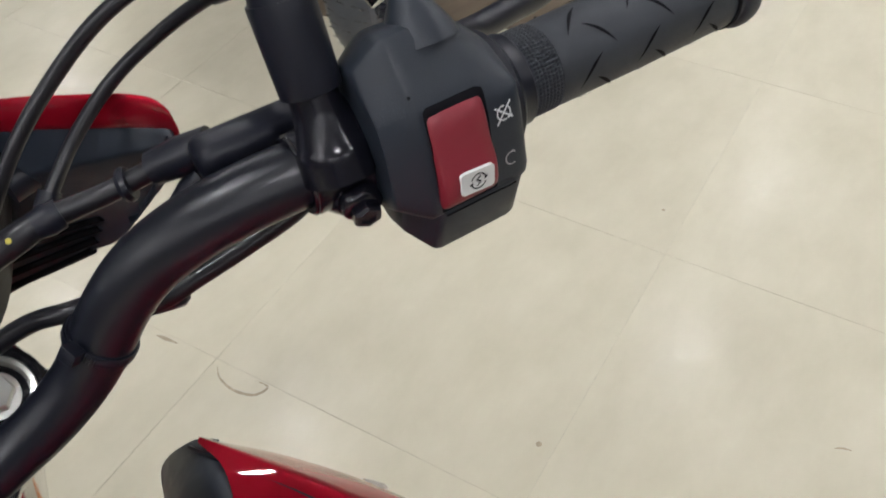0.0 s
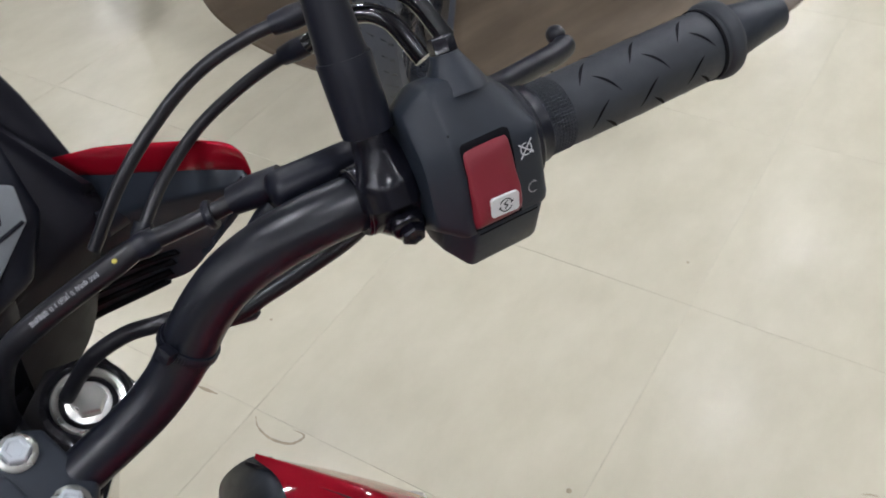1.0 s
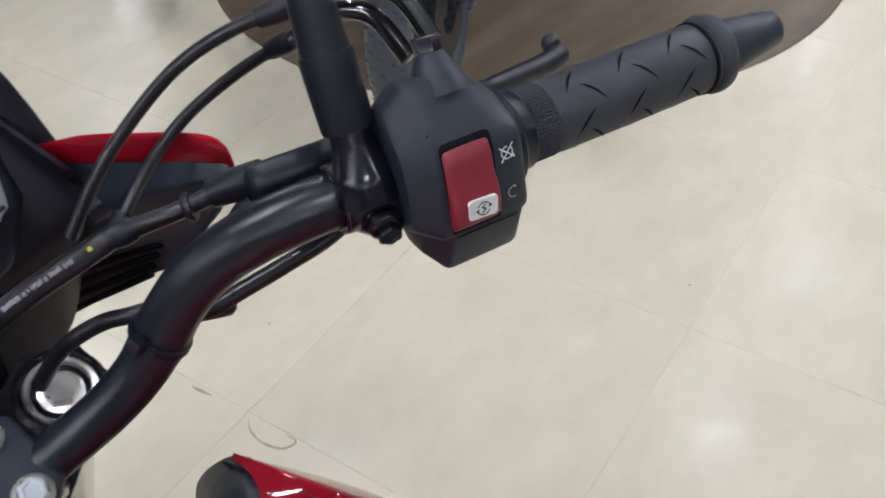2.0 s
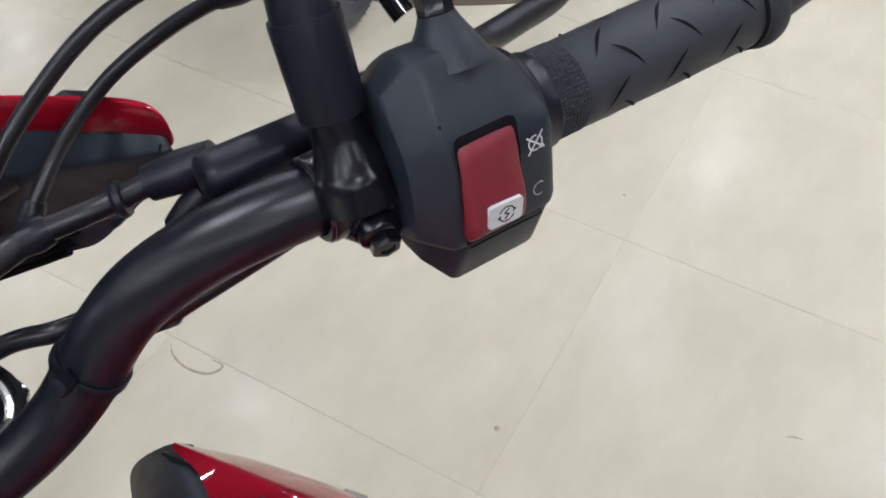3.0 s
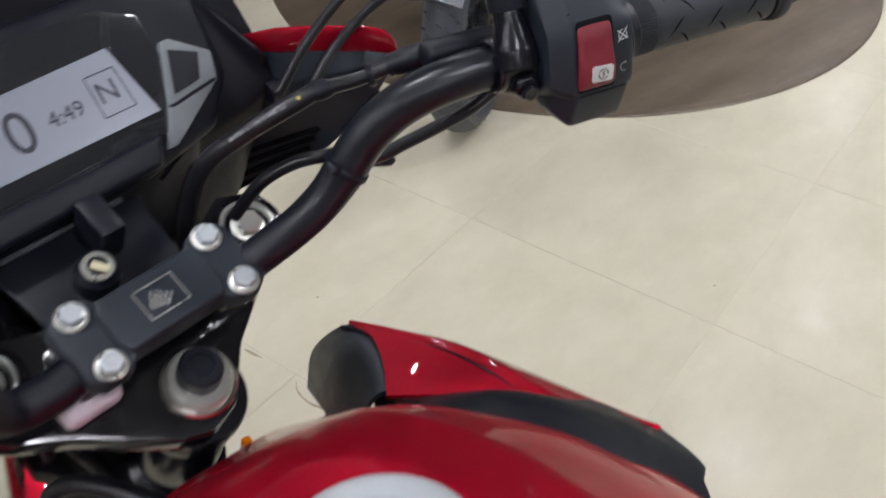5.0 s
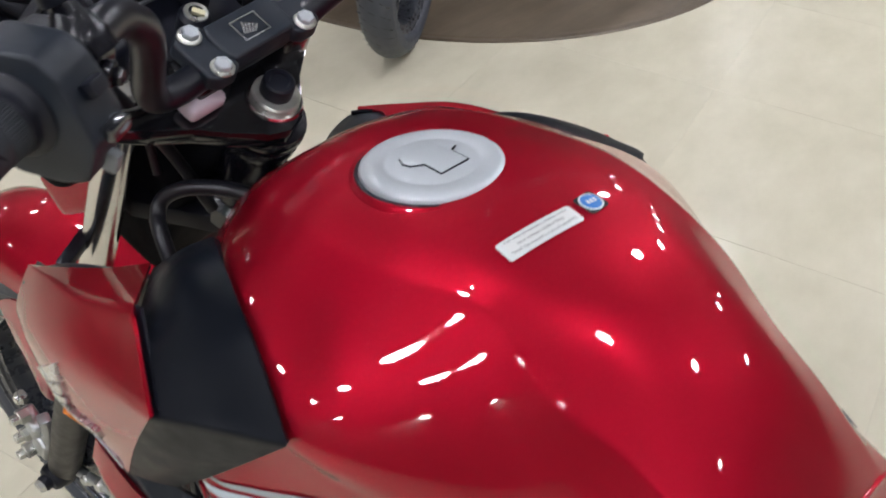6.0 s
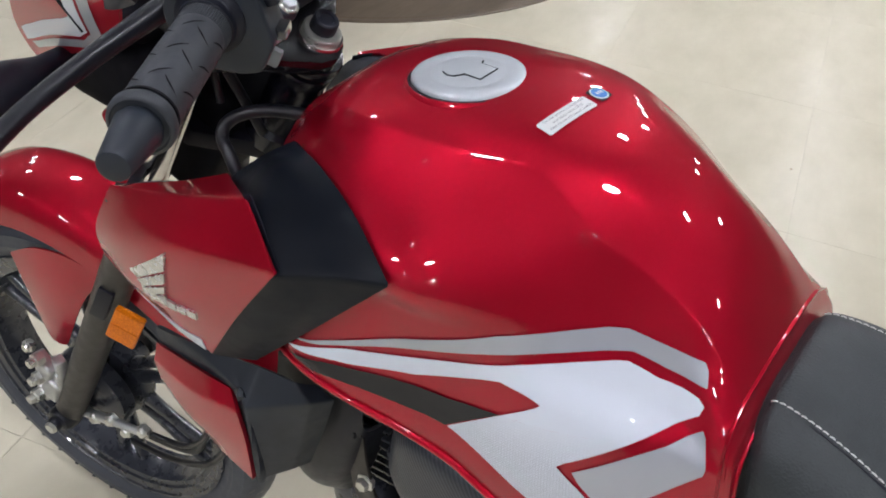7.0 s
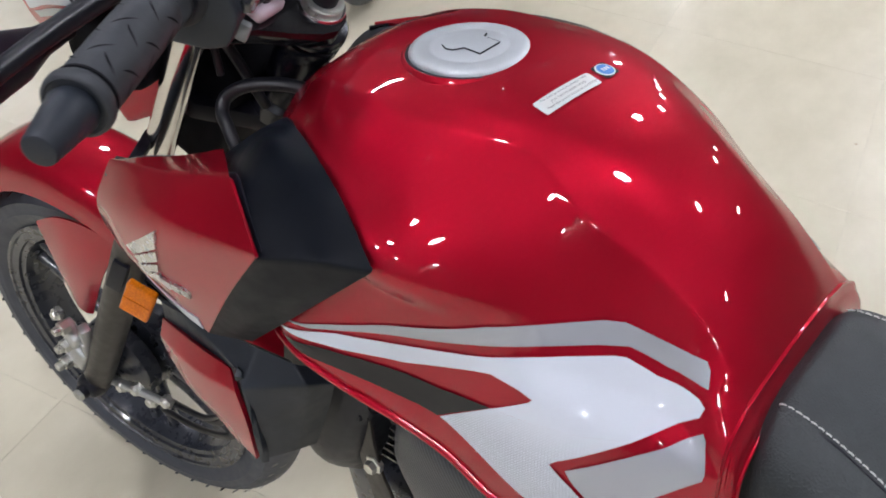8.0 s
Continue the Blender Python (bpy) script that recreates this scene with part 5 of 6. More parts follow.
mud = []
for ang in (8, 30, 55, 75, 95, 120, 145, 165):
    r = 0.350 + (0.020 if 60 < ang < 130 else 0.0)
    wd = 0.056 if ang < 50 or ang > 130 else 0.068
    mud.append([arch(ang, -wd, r - 0.045), arch(ang, -wd * 0.92, r - 0.015), arch(ang, -wd * 0.6, r + 0.008), arch(ang, 0, r + 0.014), arch(ang, wd * 0.6, r + 0.008), arch(ang, wd * 0.92, r - 0.015), arch(ang, wd, r - 0.045)])
fender = part("front_mudguard", grid_mesh(sheet(mud, 5, 4), 0.003), RED, bike, "glossy red front mudguard", 60)
for side in (-1, 1):
    cheek = [[bar(side * 0.062, 0.455, 0.565), bar(side * 0.066, 0.400, 0.600), bar(side * 0.066, 0.340, 0.612), bar(side * 0.062, 0.280, 0.598)],
             [bar(side * 0.066, 0.440, 0.520), bar(side * 0.074, 0.400, 0.530), bar(side * 0.076, 0.360, 0.540), bar(side * 0.072, 0.320, 0.550)],
             [bar(side * 0.070, 0.418, 0.440), bar(side * 0.074, 0.405, 0.435), bar(side * 0.074, 0.392, 0.432), bar(side * 0.072, 0.380, 0.435)]]
    part("mudguard_cheek", grid_mesh(sheet(cheek, 5, 5), 0.003), RED, fender)


# ---- tank graphics ----
DECALS = [
    ("silver_stripe", SILVER_DECAL, 0.0006, "silver tank stripe", [(-0.13, 0.8255), (-0.142, 0.828), (-0.1899, 0.8489), (-0.2335, 0.8699), (-0.2669, 0.8845), (-0.3074, 0.9028), (-0.3405, 0.9103), (-0.3767, 0.9195), (-0.39, 0.9206), (-0.4114, 0.916), (-0.448, 0.9104), (-0.4527, 0.9059), (-0.4575, 0.8949), (-0.4253, 0.8978), (-0.3983, 0.9047), (-0.3789, 0.9017), (-0.3467, 0.8945), (-0.3019, 0.8835), (-0.2494, 0.8653), (-0.2109, 0.8519), (-0.165, 0.834)]),
    ("white_arrow", WHITE_DECAL, 0.0006, "white tank graphic", [(-0.13, 0.8175), (-0.142, 0.8224), (-0.1909, 0.8409), (-0.2399, 0.8529), (-0.2868, 0.8681), (-0.3275, 0.8806), (-0.3622, 0.8898), (-0.3915, 0.8966), (-0.3989, 0.8971), (-0.4224, 0.8896), (-0.4553, 0.8867), (-0.4614, 0.8834), (-0.4606, 0.8756), (-0.445, 0.8619), (-0.428, 0.8481), (-0.3262, 0.8324), (-0.3524, 0.8527), (-0.3546, 0.8559), (-0.3435, 0.8593), (-0.3196, 0.863), (-0.3063, 0.8594), (-0.2508, 0.8386), (-0.193, 0.8269)]),
    ("woven_arrow", WEAVE, 0.00065, "white woven-pattern tank graphic", [(-0.3262, 0.8324), (-0.428, 0.8481), (-0.3859, 0.8153), (-0.3812, 0.8098), (-0.4007, 0.7959), (-0.4104, 0.788), (-0.425, 0.77), (-0.4, 0.748), (-0.3695, 0.761), (-0.331, 0.7795), (-0.285, 0.7974)]),
    ("charcoal_stripe", DARK_DECAL, 0.0006, "charcoal tank stripe", [(-0.135, 0.812), (-0.173, 0.82), (-0.2135, 0.8254), (-0.2523, 0.8276), (-0.2817, 0.8265), (-0.3067, 0.8298), (-0.3262, 0.8327), (-0.2826, 0.7972), (-0.265, 0.8009), (-0.24, 0.8035), (-0.205, 0.807), (-0.163, 0.8065)]),
    ("grey_block", SILVER_DECAL, 0.0006, "silver tank graphic", [(-0.3935, 0.8095), (-0.4227, 0.8313), (-0.4496, 0.8508), (-0.4681, 0.8682), (-0.4718, 0.8646), (-0.481, 0.8442), (-0.4809, 0.839), (-0.4557, 0.8099), (-0.44, 0.792), (-0.414, 0.7893), (-0.4019, 0.7997)]),
]
for name, mat, lift, label, outline in DECALS:
    drape(name, outline, lift, mat, bike, label)
    drape(name, outline, lift, mat, bike, label, side=1)


def top_film(name, outline, lift, material, label=""):
    """A film with an outline in (x, y), laid on the tank's top."""
    bm = bmesh.new()
    f = bm.faces.new([bm.verts.new((x, y, 0)) for x, y in outline])
    bm.normal_update()
    bmesh.ops.triangulate(bm, faces=[f])
    for _ in range(5):
        long = [e for e in bm.edges if e.calc_length() > 0.008]
        if not long:
            break
        bmesh.ops.subdivide_edges(bm, edges=long, cuts=1)
        bmesh.ops.triangulate(bm, faces=bm.faces[:])
    for v in bm.verts:
        q, n = on_tank((v.co.x, v.co.y, 1.3), (0, 0, -1))
        v.co = q + n * (lift + 0.0008)
    return part(name, bm, material, bike, label, 80)


lab_c, lab_a = Vector((-0.0088, -0.2776)), radians(-8)


def lab_xy(u, v):
    return (lab_c.x + u * math.cos(lab_a) - v * math.sin(lab_a), lab_c.y + u * math.sin(lab_a) + v * math.cos(lab_a))


top_film("warning_label", [lab_xy(u, v) for u, v in rounded(0.0575, 0.0158, 0.0022)], 0.0005, STICKER, "white warning label with small grey print")


def words(name, text, size, pose_m, material, parent):
    cu = bpy.data.curves.new(name, "FONT")
    cu.body, cu.size, cu.align_x, cu.align_y = text, size, "CENTER", "CENTER"
    tmp = bpy.data.objects.new(name, cu)
    scene.collection.objects.link(tmp)
    me = bpy.data.meshes.new_from_object(tmp)
    bpy.data.objects.remove(tmp)
    me.transform(pose_m)
    me.materials.clear()
    me.materials.append(material)
    ob = new(name, me)
    ob.parent = parent
    return ob


for k, line in enumerate(("For your protection, always wear", "your helmet while riding.", "Read the owner's manual carefully.")):
    c = lab_xy(0.0, 0.0044 - 0.0044 * k)
    q, n = on_tank((c[0], c[1], 1.3), (0, 0, -1))
    words("label_print", line, 0.0036, aim(q + n * 0.0020, n, (math.cos(lab_a), math.sin(lab_a), 0)), INK, bike)
st_c = (0.0345, -0.2812)
top_film("round_sticker_base", [(st_c[0] + x, st_c[1] + y) for x, y in rounded(0.0170, 0.0170, 0.003)], 0.0004, DARK_DECAL, "dark square of the round sticker")
top_film("round_sticker", [(st_c[0] + 0.0080 * math.cos(a), st_c[1] + 0.0080 * math.sin(a)) for a in (2 * math.pi * k / 28 for k in range(28))], 0.0007, STICKER, "round blue and white sticker")
top_film("round_sticker_disc", [(st_c[0] + 0.0068 * math.cos(a), st_c[1] + 0.0068 * math.sin(a)) for a in (2 * math.pi * k / 28 for k in range(28))], 0.0010, BLUE)
q, n = on_tank((st_c[0], st_c[1], 1.3), (0, 0, -1))
bm = bmesh.new()
for dx in (-0.0028, 0.0, 0.0028):
    flat_line(bm, aim(q + n * 0.0024, n, (math.cos(lab_a), math.sin(lab_a), 0)), (dx, -0.0018), (dx, 0.0018), 0.0016, 0)
part("sticker_mark", bm, STICKER, bike)


# Emblem and silver trim on the shrouds
def shroud_tree(flip):
    return tree_of(net_points(WING, flip))


for flip in (False, True):
    tree = shroud_tree(flip)
    s = 1 if flip else -1

    def lay(y, z, lift):
        hit = tree.ray_cast(Vector((s * 0.4, y, z)), Vector((-s, 0, 0)))
        if hit[0] is None:
            hit = tree.find_nearest(Vector((s * 0.22, y, z)))
        return hit[0] + Vector((s, 0, 0)) * lift

    for quad in ([(-0.0463, 0.9055), (0.016, 0.849), (0.004, 0.8465), (-0.043, 0.884)], [(-0.042, 0.880), (0.006, 0.843), (-0.002, 0.8395), (-0.039, 0.866)], [(-0.038, 0.862), (-0.001, 0.8365), (-0.006, 0.833), (-0.035, 0.851)], [(-0.035, 0.848), (-0.006, 0.830), (-0.010, 0.8265), (-0.033, 0.838)]):
        (ay, az), (by, bz), (cy, cz), (dy, dz) = [(y + 0.0137, z - 0.0150) for y, z in quad]
        rows = []
        for i in range(7):
            u = i / 6
            ry, rz, qy, qz = ay + (by - ay) * u, az + (bz - az) * u, dy + (cy - dy) * u, dz + (cz - dz) * u
            rows.append([lay(ry + (qy - ry) * v, rz + (qz - rz) * v, 0.0026) for v in (0.0, 0.33, 0.67, 1.0)])
        if flip:
            rows = [list(reversed(r)) for r in rows]
        part("wing_emblem", grid_mesh(rows, 0.0022), SILVER_FOIL, bike, "raised silver wing emblem", 30)
    for k in range(6):
        t = k / 5
        y, z = 0.010 - 0.060 * t, 0.8185 + 0.0070 * t
        bm = bmesh.new()
        quad = [(y + 0.004, z + 0.006), (y - 0.006, z + 0.006), (y - 0.004, z - 0.005), (y + 0.006, z - 0.005)]
        top = [bm.verts.new(lay(a, b, 0.0026)) for a, b in quad]
        low = [bm.verts.new(lay(a, b, -0.001)) for a, b in quad]
        bm.faces.new(top)
        for j in range(4):
            bm.faces.new((top[j], top[(j + 1) % 4], low[(j + 1) % 4], low[j]))
        part("name_block", bm, SILVER_FOIL, bike, "plain raised silver block", 20)
    strip = [[lay(y, z, 0.0012) for y, z in ((0.062, 0.7905), (0.035, 0.7835), (0.008, 0.7785), (-0.020, 0.7795), (-0.045, 0.7835))],
             [lay(y, z, 0.0012) for y, z in ((0.064, 0.7850), (0.036, 0.7765), (0.008, 0.7715), (-0.020, 0.7690), (-0.047, 0.7680))]]
    part("shroud_trim", grid_mesh(sheet(strip, 3, 4), 0.001), WHITE_DECAL, bike, "white trim strip")

# Seat stitching and welt
tree_seat = tree_of(sheet(seat_net, 6, 6))


def on_seat(x, y):
    hit = tree_seat.ray_cast(Vector((x, y, 1.3)), Vector((0, 0, -1)))
    return hit[0] + hit[1] * (0.0006 if hit[1].z > 0 else -0.0006)


for s in (-1, 1):
    bm = bmesh.new()
    for k in range(60):
        y = -0.499 - 0.0058 * k
        off = (0.059 + 0.16 * (-y - 0.499)) if y > -0.70 else 0.091
        a, b = on_seat(mid(y) + s * off, y), on_seat(mid(y - 0.0044) + s * (off + 0.0004), y - 0.0044)
        sweep(bm, [a, a.lerp(b, 0.5) + Vector((0, 0, 0.0007)), b], 0.00062, 6)
    part("stitching", bm, STITCH, seat, "white stitched seam")["kind"] = "stuff"
    part("seam", tube([on_seat(mid(y) + s * (0.0610 + 0.16 * (-y - 0.499)), y) - Vector((0, 0, 0.0009)) for y in (-0.499, -0.54, -0.58, -0.62, -0.66, -0.70)], 0.0012, 4, 8), DARK_PLASTIC, seat)

# Rim of red along the tank's lower and rear edge
net = tank_points(7)
for col in (0, -1):
    line = [r[col] for r in net][::4]
    part("tank_seam", tube(line, 0.004, 2, 10), RED, bike, "red pressed seam of the tank")
flange = []
for j in range(len(net[0])):
    inner = Vector((mid(-0.46), -0.44, 0.80))
    out = (net[-9][j] - inner).normalized()
    a, b = net[-9][j], net[-8][j]
    flange.append([a + out * 0.0002, a.lerp(b, 0.22) + out * 0.0020, a.lerp(b, 0.38) + out * 0.0028, a.lerp(b, 0.54) + out * 0.0012, b + out * 0.0008, net[-2][j] + out * 0.0022])
part("tank_rear_flange", grid_mesh(flange), RED, bike, "red pressed flange at the tank's rear edge", 30)
part("tank_rear_lip", tube([r[-1] for r in flange][::3], 0.0016, 2, 10), RED, bike)


# ---- instruments and headlamp cowl ----
def dash(x, v, h):
    """A point of the instrument face: x across, v up its slope, h out towards the rider."""
    return bar(x, 0.100 + 0.57 * v - 0.82 * h, 1.097 + 0.82 * v + 0.57 * h)


def dash_pose(x, v, h):
    o = dash(x, v, h)
    return aim(o, dash(x, v, h + 1) - o, dash(x + 1, v, h) - o)


dm = dash_pose(0, 0, 0)
cluster = part("instrument_panel", slab([(-0.128, -0.004), (-0.108, -0.030), (-0.050, -0.040), (0.050, -0.040), (0.108, -0.030), (0.132, -0.004), (0.140, 0.045), (0.112, 0.072), (-0.112, 0.072), (-0.136, 0.045)], dash_pose(0, 0, -0.055), 0.050, 0.006, 3), DARK_PLASTIC, bike, "black instrument cluster with a grey display")
part("bezel", slab([(-0.100, -0.012), (-0.085, -0.020), (0.085, -0.020), (0.098, -0.008), (0.094, 0.050), (0.070, 0.062), (-0.075, 0.062), (-0.100, 0.048)], dash_pose(0, 0, -0.008), 0.006, 0.0015), SMOKE, cluster, "smoked glossy bezel")
part("display", slab([(-0.067, -0.006), (0.078, -0.006), (0.066, 0.039), (-0.070, 0.036)], dash_pose(0, 0, -0.0018), 0.0006), LCD, cluster, "pale grey liquid crystal display")
part("lower_lip", slab([(-0.055, -0.036), (0.060, -0.036), (0.068, -0.018), (-0.050, -0.020)], dash_pose(0, 0, -0.012), 0.018, 0.004, 3), DARK_PLASTIC, cluster)
part("sill_left", slab([(-0.105, -0.030), (-0.055, -0.036), (-0.050, -0.022), (-0.098, -0.014)], dash_pose(0, 0, -0.012), 0.012, 0.003), DARK_PLASTIC, cluster)
for sx in (1, -1):
    part("side_trim", slab([(sx * x, v) for x, v in ((0.0700, -0.0285), (0.0764, -0.0290), (0.1205, -0.0040), (0.1260, 0.0134), (0.1040, 0.0300), (0.0980, 0.0300), (0.0830, -0.0060))][::sx], dash_pose(0, 0, -0.006), 0.007, 0.0015), GREY_TRIM if sx > 0 else DARK_PLASTIC, cluster, "satin grey side trim" if sx > 0 else "")
    part("button", slab([(sx * x, v) for x, v in ((0.0898, -0.0015), (0.1092, 0.0008), (0.1166, 0.0158), (0.0995, 0.0240))][::sx], dash_pose(0, 0, 0.000), 0.003, 0.001), DARK_PLASTIC, cluster)
    part("trim_joint", tube([dash(sx * x, v, 0.001) for x, v in ((0.0835, -0.0055), (0.0860, -0.0068), (0.1000, -0.0052), (0.1185, -0.0032))], 0.0011, 3, 8), DARK_PLASTIC, cluster)
SEG = LCD_INK
words("speed_digit", "0", 0.034, dash_pose(-0.002, 0.014, -0.0008), SEG, cluster)
words("clock_digits", "4:49", 0.013, dash_pose(0.026, 0.014, -0.0008), SEG, cluster)
words("gear_digit", "N", 0.018, dash_pose(0.054, 0.016, -0.0008), SEG, cluster)
fb = bmesh.new()
for a, b in (((-0.062, 0.000), (-0.040, 0.000)), ((-0.040, 0.000), (-0.038, 0.030)), ((-0.038, 0.030), (-0.063, 0.030)), ((0.045, 0.003), (0.066, 0.003)), ((0.066, 0.003), (0.064, 0.028)), ((0.064, 0.028), (0.045, 0.028)), ((0.045, 0.028), (0.045, 0.003)), ((-0.062, 0.018), (-0.058, 0.018)), ((-0.062, 0.009), (-0.058, 0.009))):
    flat_line(fb, dm, a, b, 0.0008, -0.0008)
part("display_frames", fb, SEG, cluster)["kind"] = "stuff"
words("neutral_lamp", "N", 0.012, dash_pose(-0.002, 0.050, -0.0010), GREEN_GLOW, cluster)["label"] = "green neutral lamp, lit"
hood = []
for x, top, back in ((-0.182, 0.000, 0.02), (-0.175, 0.062, 0.03), (-0.150, 0.113, 0.035), (-0.085, 0.122, 0.04), (0, 0.126, 0.045), (0.085, 0.122, 0.04), (0.150, 0.113, 0.035), (0.175, 0.062, 0.03), (0.182, 0.000, 0.02)):
    k = x * 0.90
    hood.append([dash(k * 0.80, min(top, 0.068) - 0.002, -0.014), dash(k * 0.92, top * 0.85, -0.002), dash(k * 0.97, top, 0.002), dash(k, top, -0.02 - back), dash(k * 0.95, top - 0.045, (-0.10 if abs(x) < 0.16 else -0.03) - back)])
part("cowl_hood", grid_mesh(sheet(hood, 4, 4), 0.003), SHADE_PLASTIC, bike, "black flyscreen hood", 60)

for s in (-1, 1):
    skirt = [[dash(s * 0.132, 0.066, -0.012), dash(s * 0.130, 0.030, -0.010), dash(s * 0.112, -0.018, -0.014), dash(s * 0.060, -0.042, -0.014)],
             [bar(s * 0.160, 0.085, 1.106), bar(s * 0.160, 0.080, 1.072), bar(s * 0.136, 0.076, 1.045), bar(s * 0.078, 0.078, 1.034)],
             [bar(s * 0.156, 0.125, 1.040), bar(s * 0.150, 0.120, 1.010), bar(s * 0.125, 0.110, 0.985), bar(s * 0.070, 0.112, 0.985)]]
    if s < 0:
        skirt = skirt[:2]
    else:
        skirt[1] = [bar(0.1515, 0.0868, 1.103), bar(0.1515, 0.0899, 1.0794), bar(0.1252, 0.0968, 1.0651), bar(0.087, 0.0953, 1.0575)]
        skirt[2] = [bar(0.1567, 0.1233, 1.0384), bar(0.147, 0.1223, 1.0111), bar(0.1255, 0.1146, 0.9899), bar(0.0824, 0.1031, 0.9796)]
    part("cluster_skirt", grid_mesh(sheet(skirt, 5, 5, (1,) if s > 0 else ()), 0.003), SHADE_PLASTIC, cluster, "", 60)
    c = lambda x, y, z: bar(s * x, y, z)
    rear = [[c(0.1510, 0.106, 1.1004) if s > 0 else c(0.159, 0.088, 1.104), c(0.177, 0.048, 1.112), c(0.1905, 0.018, 1.1135), c(0.1925, 0.0135, 1.111)],
            [c(0.1465, 0.110, 1.0662), c(0.1709, 0.0472, 1.0932), c(0.1860, 0.0115, 1.1085), c(0.1890, 0.0080, 1.1105)],
            [c(0.1457, 0.158, 0.989), c(0.174, 0.088, 1.032), c(0.1885, 0.038, 1.066), c(0.1935, 0.0225, 1.093)],
            [c(0.1430, 0.185, 0.934), c(0.1712, 0.102, 1.0016), c(0.1822, 0.067, 1.028), c(0.1905, 0.032, 1.078)]]
    if s < 0:
        rear[1:] = [[c(0.155, 0.098, 1.066), c(0.172, 0.056, 1.078), c(0.186, 0.014, 1.102)], [c(0.142, 0.108, 1.030), c(0.162, 0.066, 1.048), c(0.180, 0.026, 1.086)]]
        rear = [list(reversed(r)) for r in rear[:2]]
    cw = part("cowl_wing", grid_mesh(sheet(rear, 6, 6, (1,) if s > 0 else ()), 0.004), PLASTIC, bike, "dark grey cowl wing with vents", 60)
    wing_tree = tree_of(sheet(rear, 6, 6, (1,) if s > 0 else ()))
    for k in range(4 if s > 0 else 0):
        t = 0.10 + 0.24 * k
        a, b = c(0.152, 0.160, 0.955).lerp(c(0.156, 0.132, 1.014), t), c(0.175, 0.092, 1.006).lerp(c(0.179, 0.071, 1.046), t)
        part("vent_slot", tube([wing_tree.find_nearest(a.lerp(b, q))[0] + bdir((0.2, -0.6, 0.3)) * 0.0006 for q in (0, 0.25, 0.5, 0.75, 1)], 0.0021, 2, 8), SLIT, cw)
    edge = [c(0.149, 0.112, 1.102), c(0.166, 0.072, 1.112), c(0.176, 0.047, 1.117), c(0.185, 0.028, 1.1195), c(0.1905, 0.018, 1.1180), c(0.1930, 0.0125, 1.1125)] if s > 0 else [c(0.150, 0.104, 1.102), c(0.160, 0.080, 1.110), c(0.173, 0.046, 1.116), c(0.182, 0.022, 1.1185), c(0.1855, 0.012, 1.113)]
    back_v = bdir((0, -1, 0))
    path = spline(edge, 6)
    bm, rings = bmesh.new(), []
    for i, p in enumerate(path):
        k = min(1.0, (0.55 if s > 0 else 0.35) + 0.22 * (len(path) - 1 - i), 0.6 + 0.1 * i)
        rings.append([bm.verts.new(p + Vector((0, 0, (0.0086 if s > 0 else 0.0062) * k * math.sin(a))) + back_v * (0.0045 * k * math.cos(a))) for a in (2 * math.pi * q / 20 for q in range(20))])
    for r1, r2 in zip(rings, rings[1:]):
        for q in range(20):
            bm.faces.new((r1[q], r1[(q + 1) % 20], r2[(q + 1) % 20], r2[q]))
    bm.faces.new(rings[0][::-1])
    bm.faces.new(rings[-1])
    part("red_trim", bm, RED, cw, "glossy red top edge", 70)
    if s > 0:
        c = lambda x, y, z: bar(x - 0.014, y + 0.085, z - 0.022)
    outer = [[c(0.184, 0.030, 1.110), c(0.170, 0.095, 1.095), c(0.155, 0.160, 1.070), c(0.120, 0.240, 1.020)],
             [c(0.180, 0.040, 1.088), c(0.163, 0.105, 1.060), c(0.147, 0.160, 1.035), c(0.113, 0.250, 0.985)],
             [c(0.174, 0.050, 1.068), c(0.153, 0.110, 1.030), c(0.133, 0.165, 1.000), c(0.105, 0.250, 0.955)],
             [c(0.168, 0.056, 1.052), c(0.143, 0.115, 1.010), c(0.123, 0.170, 0.980), c(0.099, 0.245, 0.938)]]
    if s > 0:
        outer = [list(reversed(r)) for r in outer[:2]]
    part("cowl_side", grid_mesh(sheet(outer, 5, 5), -0.003), RED, cw, "glossy red cowl side")
    otree = tree_of(sheet(outer, 5, 5))
    for name, mat, poly in (("cowl_stripe", WHITE_DECAL, [(0.250, 0.952), (0.130, 1.014), (0.110, 1.030), (0.105, 1.086), (0.122, 1.086), (0.128, 1.040), (0.140, 1.032), (0.250, 0.972)]), ("cowl_stripe", SILVER_DECAL, [(0.235, 0.944), (0.125, 0.996), (0.090, 1.022), (0.082, 1.084), (0.100, 1.084), (0.106, 1.030), (0.126, 1.011), (0.242, 0.952)])):
        bm = bmesh.new()
        f = bm.faces.new([bm.verts.new((0, y, z)) for y, z in poly])
        bm.normal_update()
        bmesh.ops.triangulate(bm, faces=[f])
        for _ in range(3):
            bmesh.ops.subdivide_edges(bm, edges=[e for e in bm.edges if e.calc_length() > 0.015], cuts=1)
            bmesh.ops.triangulate(bm, faces=bm.faces[:])
        for v in bm.verts:
            hit = otree.find_nearest(bar(s * 0.165, v.co.y, v.co.z))
            v.co = hit[0] + bdir((s, 0, 0)) * 0.0009
        part(name, bm, mat, cw)
    lowc = part("cowl_lower", block((0.074, 0.046, 0.034), aim(c(0.0704, 0.1511, 0.8889), bdir((s, -0.3, 0.1)), bdir((0, 0.85, -0.4))), 0.010, 3), RED, bike, "glossy red lower cowl end")
